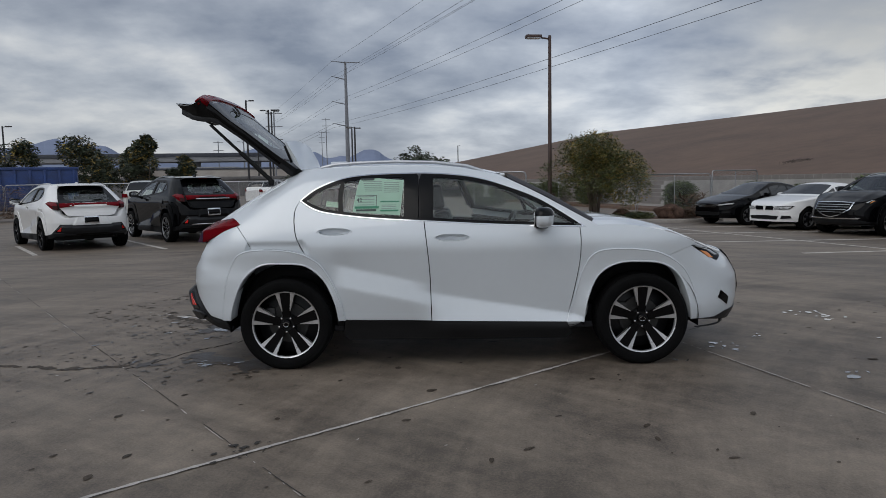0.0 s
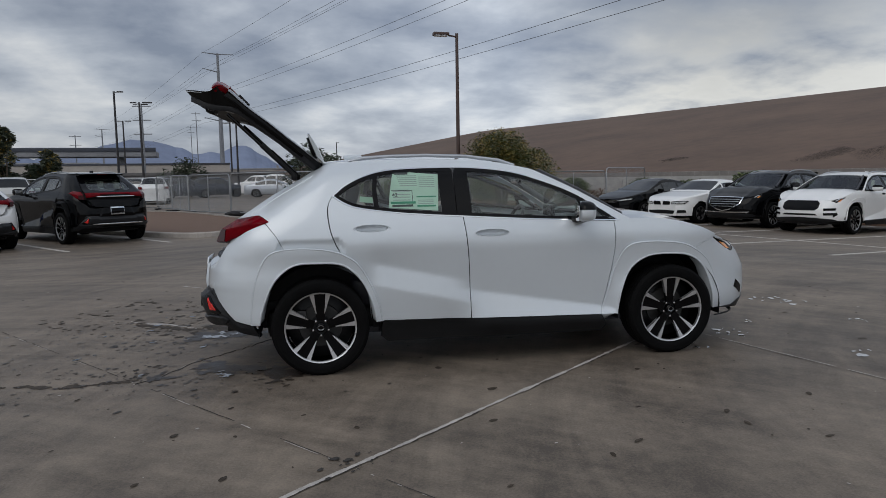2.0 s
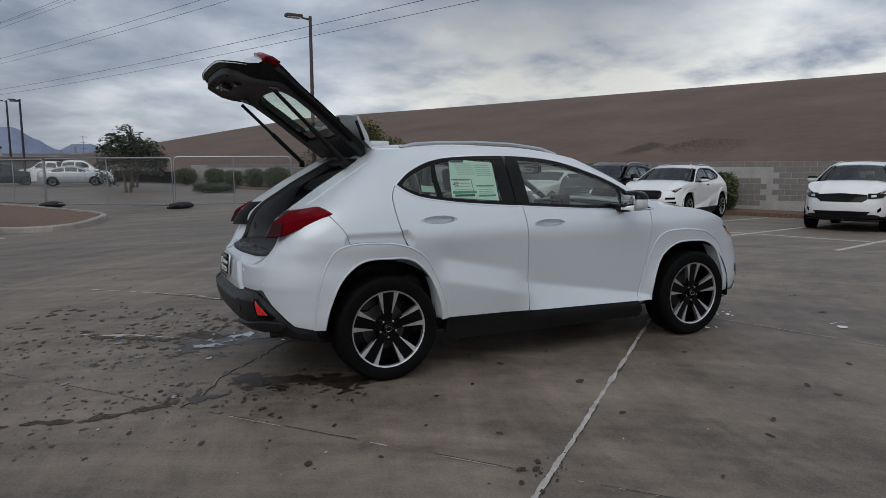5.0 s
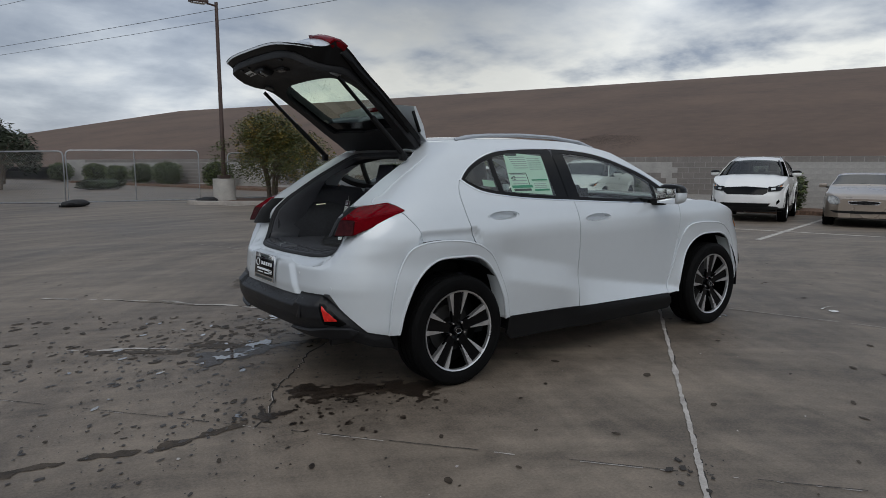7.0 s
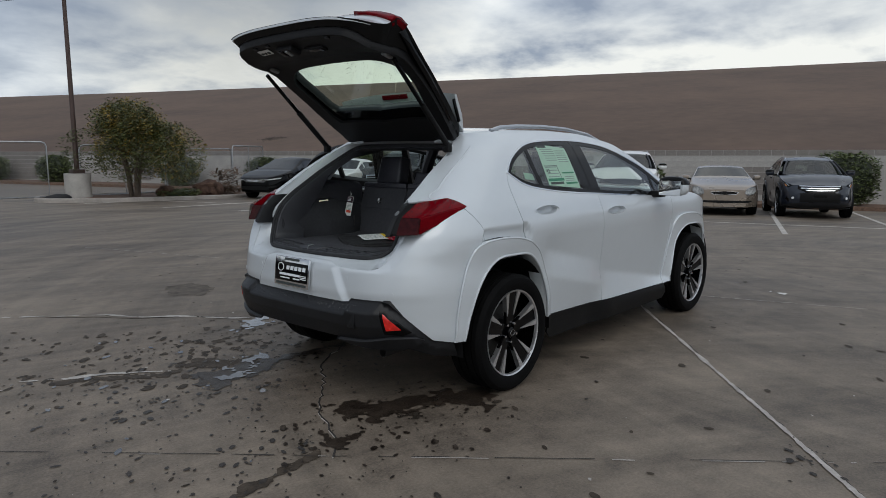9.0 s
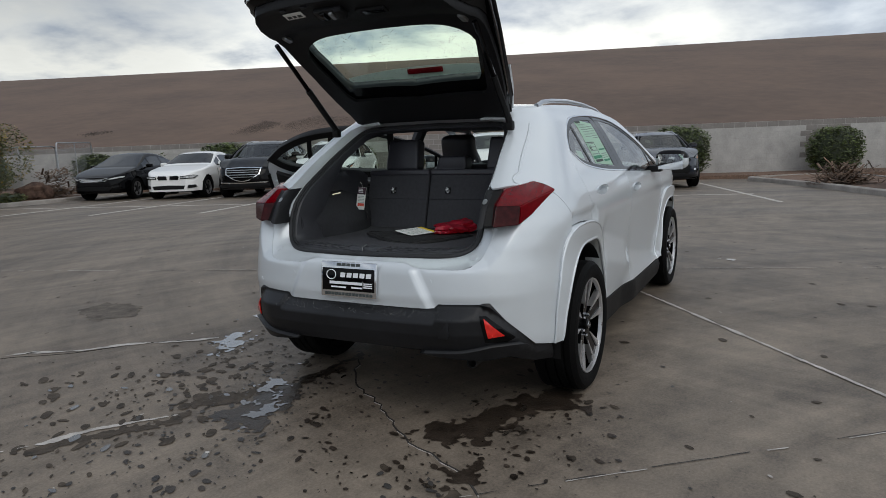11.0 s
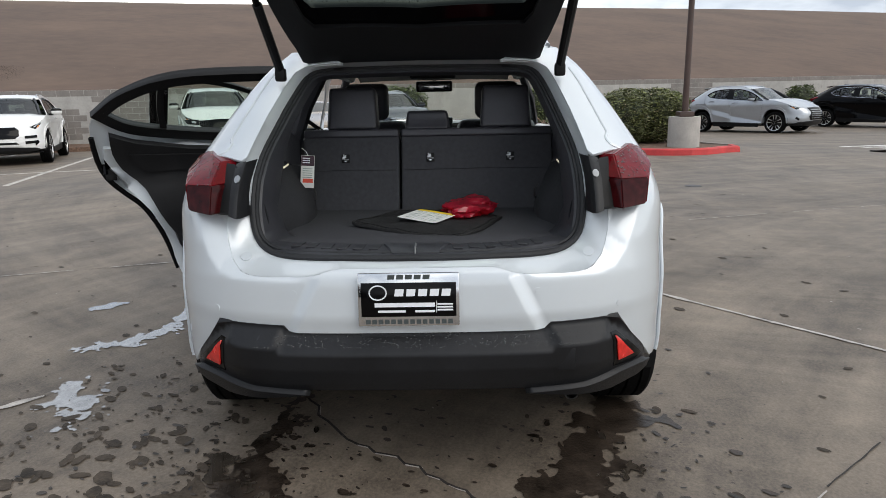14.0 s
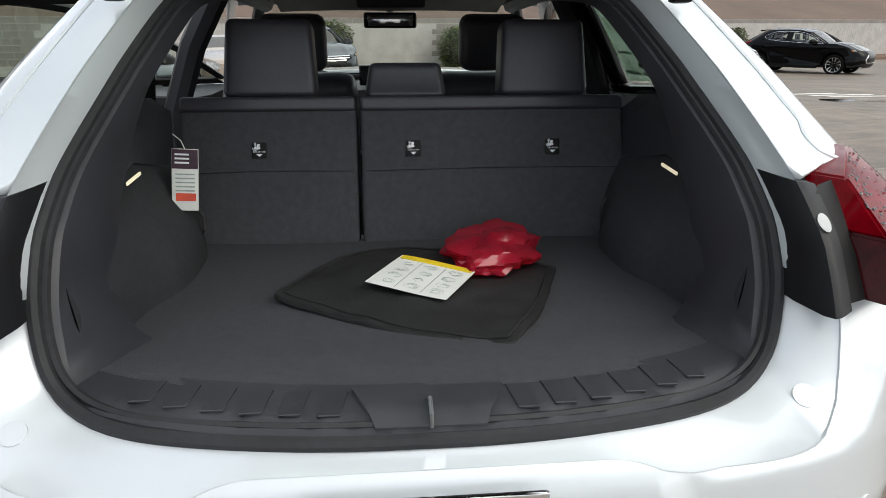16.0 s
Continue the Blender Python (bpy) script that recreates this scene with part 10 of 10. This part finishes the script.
fence_run([(3.0, 24.1), (-0.7, 25.1), (-4.6, 28.6), (-6.8, 32.0), (-9.2, 37.0)], 1.68)
fence_run([(-9.2, 37.0), (-16.5, 37.5), (-34, 35.5)], 1.62, 3.6)
fence_run([(4.3, 25.4), (7.4, 26.0), (10.6, 26.9)], 1.70)
fence_run([(10.6, 26.9), (13.2, 28.6)], 1.9, 3.1)
for x, y in ((-0.7, 25.0), (2.9, 24.0), (-4.6, 28.5)):
    bm = bmesh.new()
    vs = bmesh.ops.create_icosphere(bm, subdivisions=3, radius=1.0)["verts"]
    for v in vs:
        v.co = Vector((v.co.x * 0.42, v.co.y * 0.24, v.co.z * 0.12)) * (1 + 0.15 * noise.noise(v.co * 2))
    ob = part("sand_bag", bm, "sandbag", None)
    ob.matrix_world = pose(x + 0.2, y - 0.12, gz(x, y) + 0.10, 0, 0, 20)
    tagged(ob, "black sandbag weighing down a fence foot", "sandbag", "fence sandbags")


# ---- distance ----
def ridge(name, pts, depth, material, label, cat="mountain"):
    """A far ridge: crest points (x, y, z) with skirts in front and behind."""
    V, F = [], []
    n = len(pts)
    for x, y, z in pts:
        L = math.hypot(x, y)
        ux, uy = x / L, y / L
        V += [(x - ux * depth, y - uy * depth, -5), (x - ux * depth * 0.35, y - uy * depth * 0.35, z * 0.55), (x, y, z), (x + ux * depth, y + uy * depth, -5)]
    for i in range(n - 1):
        for k in range(3):
            F.append((4 * i + k, 4 * i + 4 + k, 4 * i + 5 + k, 4 * i + 1 + k))
    return tagged(mesh(name, V, F, material, smooth=False), label, cat, kind="structure")


# distance haze is put into this base colour
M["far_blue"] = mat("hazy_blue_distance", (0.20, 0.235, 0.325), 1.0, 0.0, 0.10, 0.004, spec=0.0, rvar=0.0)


def crest(az0, az1, step, fn, dist):
    out = []
    a = az0
    while a <= az1:
        out.append((math.cos(radians(a)) * dist, math.sin(radians(a)) * dist, 1.4 + dist * math.tan(radians(fn(a)))))
        a += step
    return out


def mtn(a):
    e = 1.15 + 0.30 * noise.noise((a * 0.9, 0, 0)) + 0.14 * noise.noise((a * 3.1, 1, 0))
    e += 1.55 * math.exp(-((a - 95.7) / 1.6) ** 2) + 1.5 * math.exp(-((a - 103.5) / 4.2) ** 2) + 1.8 * math.exp(-((a - 119) / 5) ** 2) + 0.5 * math.exp(-((a - 91.5) / 1.2) ** 2)
    e += 0.5 * smoothstep(95.5, 97.5, a) * smoothstep(150, 125, a)
    return e * (0.25 + 0.75 * smoothstep(82, 90, a))


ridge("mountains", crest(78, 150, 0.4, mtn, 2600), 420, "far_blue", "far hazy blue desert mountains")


def building(x, y, w, d, h, turn, material, roof, label, bays=0, z0=0.0):
    t = thing("building", label, "building", pose(x, y, z0, 0, 0, turn), "far buildings")
    boxed("wall", material, t, (0, 0, h / 2), (w, d, h), 0.02)
    boxed("roof", roof, t, (0, 0, h + 0.2), (w + 0.3, d + 0.3, 0.4), 0.05)
    for k in range(bays):
        bx = -w / 2 + (k + 0.5) * w / bays
        wd = boxed("window", "car_window", t, (bx, -d / 2 - 0.02, h * 0.5), (w / bays * 0.5, 0.08, h * 0.35), 0.01)
        boxed("sill", material, wd, (bx, -d / 2 - 0.06, h * 0.31), (w / bays * 0.55, 0.12, 0.08), 0.01)
    return t


building(-45, 168, 46, 20, 5.0, 10, "stucco", "roof_dark", "long pale industrial building with a flat roof", 7)
building(-86, 150, 40, 18, 5.0, 20, "stucco", "roof_dark", "long pale industrial building with a flat roof", 6)
building(-2, 205, 60, 20, 4.2, 3, "stucco", "concrete_far", "low pale works building", 9)
building(40, 230, 60, 20, 5.2, -5, "stucco", "concrete_far", "low pale works building", 8)
building(8, 118, 34, 8, 2.4, -4, "grey_wall", "grey_wall", "low grey yard wall and shed", 0)
building(-30, 90, 60, 0.5, 2.1, 4, "grey_wall", "grey_wall", "grey precast yard wall", 0)
building(20, 62, 22, 6, 2.3, -30, "grey_wall", "roof_dark", "low grey dark-roofed shed", 3)
# works pipes
for k in range(16):
    x = -12 + 3.2 * k
    t = bar("stack_pipe", "concrete_far", None, [(x, 198, 0), (x, 198, 5.4 + 1.1 * math.sin(k * 2.1))], 0.35, 8)
    tagged(t, "pale upright works pipe", "pipe", "far works pipes")
# overpass
ov = thing("overpass", "far concrete highway overpass with columns", "bridge", pose(-84, 172, 0, 0, 0, 8))
boxed("deck", "concrete_far", ov, (0, 0, 8.0), (90, 9, 1.3), 0.1)
boxed("parapet", "roof_dark", ov, (0, -4.6, 9.0), (90, 0.3, 0.9), 0.05)
boxed("lower_deck", "concrete_far", ov, (-6, -14, 5.2), (80, 7, 1.0), 0.1)
for k in range(6):
    bar("column", "concrete_far", ov, [(-38 + 15 * k, 0, 0), (-38 + 15 * k, 0, 7.5)], 0.8, 8)


def container():
    t = thing("skip_container", "dark blue steel roll-off container with upright ribs", "container", pose(-23.9, 38.6, 0.15, 0, 0, 27))
    boxed("body", "blue_steel", t, (0, 0, 1.15), (6.0, 2.4, 2.2), 0.04)
    boxed("top_rail", "blue_steel", t, (0, 0, 2.32), (6.1, 2.5, 0.16), 0.03)
    boxed("skid", "dark_pole", t, (0, 0, 0.02), (6.0, 1.4, 0.14), 0.02)
    for k in range(9):
        boxed("rib", "blue_steel", t, (-2.85 + 0.71 * k, -1.24, 1.2), (0.12, 0.12, 2.1), 0.02)
    u = thing("skip_container", "weathered blue open container behind the fence", "container", pose(-29.0, 36.2, 0.15, 0, 0, 27))
    boxed("body", "blue_steel", u, (0, 0, 0.9), (5.0, 2.4, 1.8), 0.04)
    for k in range(7):
        boxed("rib", "blue_steel", u, (-2.3 + 0.75 * k, -1.24, 0.9), (0.12, 0.12, 1.8), 0.02)


container()


# far parked vehicles beyond the fence
def far_cars():
    FG = "vehicles beyond the fence"
    sed = [(-2.28, 0.95), (-2.2, 1.0), (-1.75, 1.05), (-0.95, 1.36), (-0.5, 1.44), (-0.1, 1.45), (0.2, 1.40), (1.1, 1.0), (1.3, 0.97), (2.0, 0.82), (2.2, 0.75), (2.265, 0.68)]
    parked("sedan_car", "silver saloon parked beyond the fence", "silver", pose(-4.6, 57.0, 0.0, 0, 0, -4), 4.55, 1.8, 1.45, 2.67, 0.93, sed, [(-2.3, 0.93), (1.2, 0.92), (2.3, 0.76)], 0.32, 5, True, "grey_alloy", windows=[(-1.35, -0.62), (-0.55, 0.25), (0.3, 0.75)], clad="silver", group=FG)
    pk = [(-2.9, 1.15), (-2.85, 1.22), (-1.0, 1.22), (-0.85, 1.3), (-0.7, 1.80), (-0.3, 1.88), (0.6, 1.86), (0.85, 1.78), (1.45, 1.25), (1.6, 1.2), (2.6, 1.08), (2.75, 0.98), (2.8, 0.9)]
    parked("pickup_truck", "white pickup truck parked beyond the fence", "white", pose(-4.8, 62.5, 0.0, 0, 0, -4), 5.7, 1.98, 1.88, 3.6, 1.0, pk, [(-2.9, 1.14), (1.5, 1.16), (2.8, 1.0)], 0.38, 5, False, "grey_alloy", windows=[(-0.75, 0.1), (0.18, 1.1)], clad="white", group=FG, cat="pickup")
    parked("pickup_truck", "white pickup truck parked beyond the fence", "white", pose(-7.0, 74.0, 0.0, 0, 0, 160), 5.7, 1.98, 1.88, 3.6, 1.0, pk, [(-2.9, 1.14), (1.5, 1.16), (2.8, 1.0)], 0.38, 5, False, "grey_alloy", windows=[(-0.75, 0.1), (0.18, 1.1)], clad="white", group=FG, cat="pickup")
    sv = suv_prof(-2.4, 2.3, 1.72, 1.0, 1.12, 0.95, 0.3, 0.5)
    bl = [(-2.5, 1.1), (1.0, 1.05), (2.4, 0.9)]
    for x, y, h, paint, lab in ((-13.6, 53.5, 80, "white", "white wagon parked beyond the fence"), (-12.0, 60.5, 20, "navy", "dark vehicle in the yard beyond the fence"), (-9.6, 62.5, 15, "navy", "dark vehicle in the yard beyond the fence"), (-14.5, 33.5, 110, "beige", "light silver wagon behind the parked cars"), (-12.6, 36.0, 110, "navy", "dark wagon behind the parked cars"), (-11.6, 47.5, 100, "white", "white wagon parked beyond the fence"), (-12.5, 12.0, 126, "black", "dark car at the edge of the lot")):
        parked("suv_car", lab, paint, pose(x, y, gz(x, y), 0, 0, h), 4.7, 1.85, 1.72, 2.75, 0.92, sv, bl, 0.35, 5, False, "grey_alloy", windows=[(-1.9, -1.3), (-1.2, -0.4), (-0.3, 0.6)], clad="cladding", group=FG, tails=[([(0.62, 0.95), (0.88, 0.95), (0.88, 1.12), (0.66, 1.12)], "red_lens"), ([(0, 0.72), (0.2, 0.72), (0.2, 0.84), (0, 0.84)], "paper")])


far_cars()
blocks()
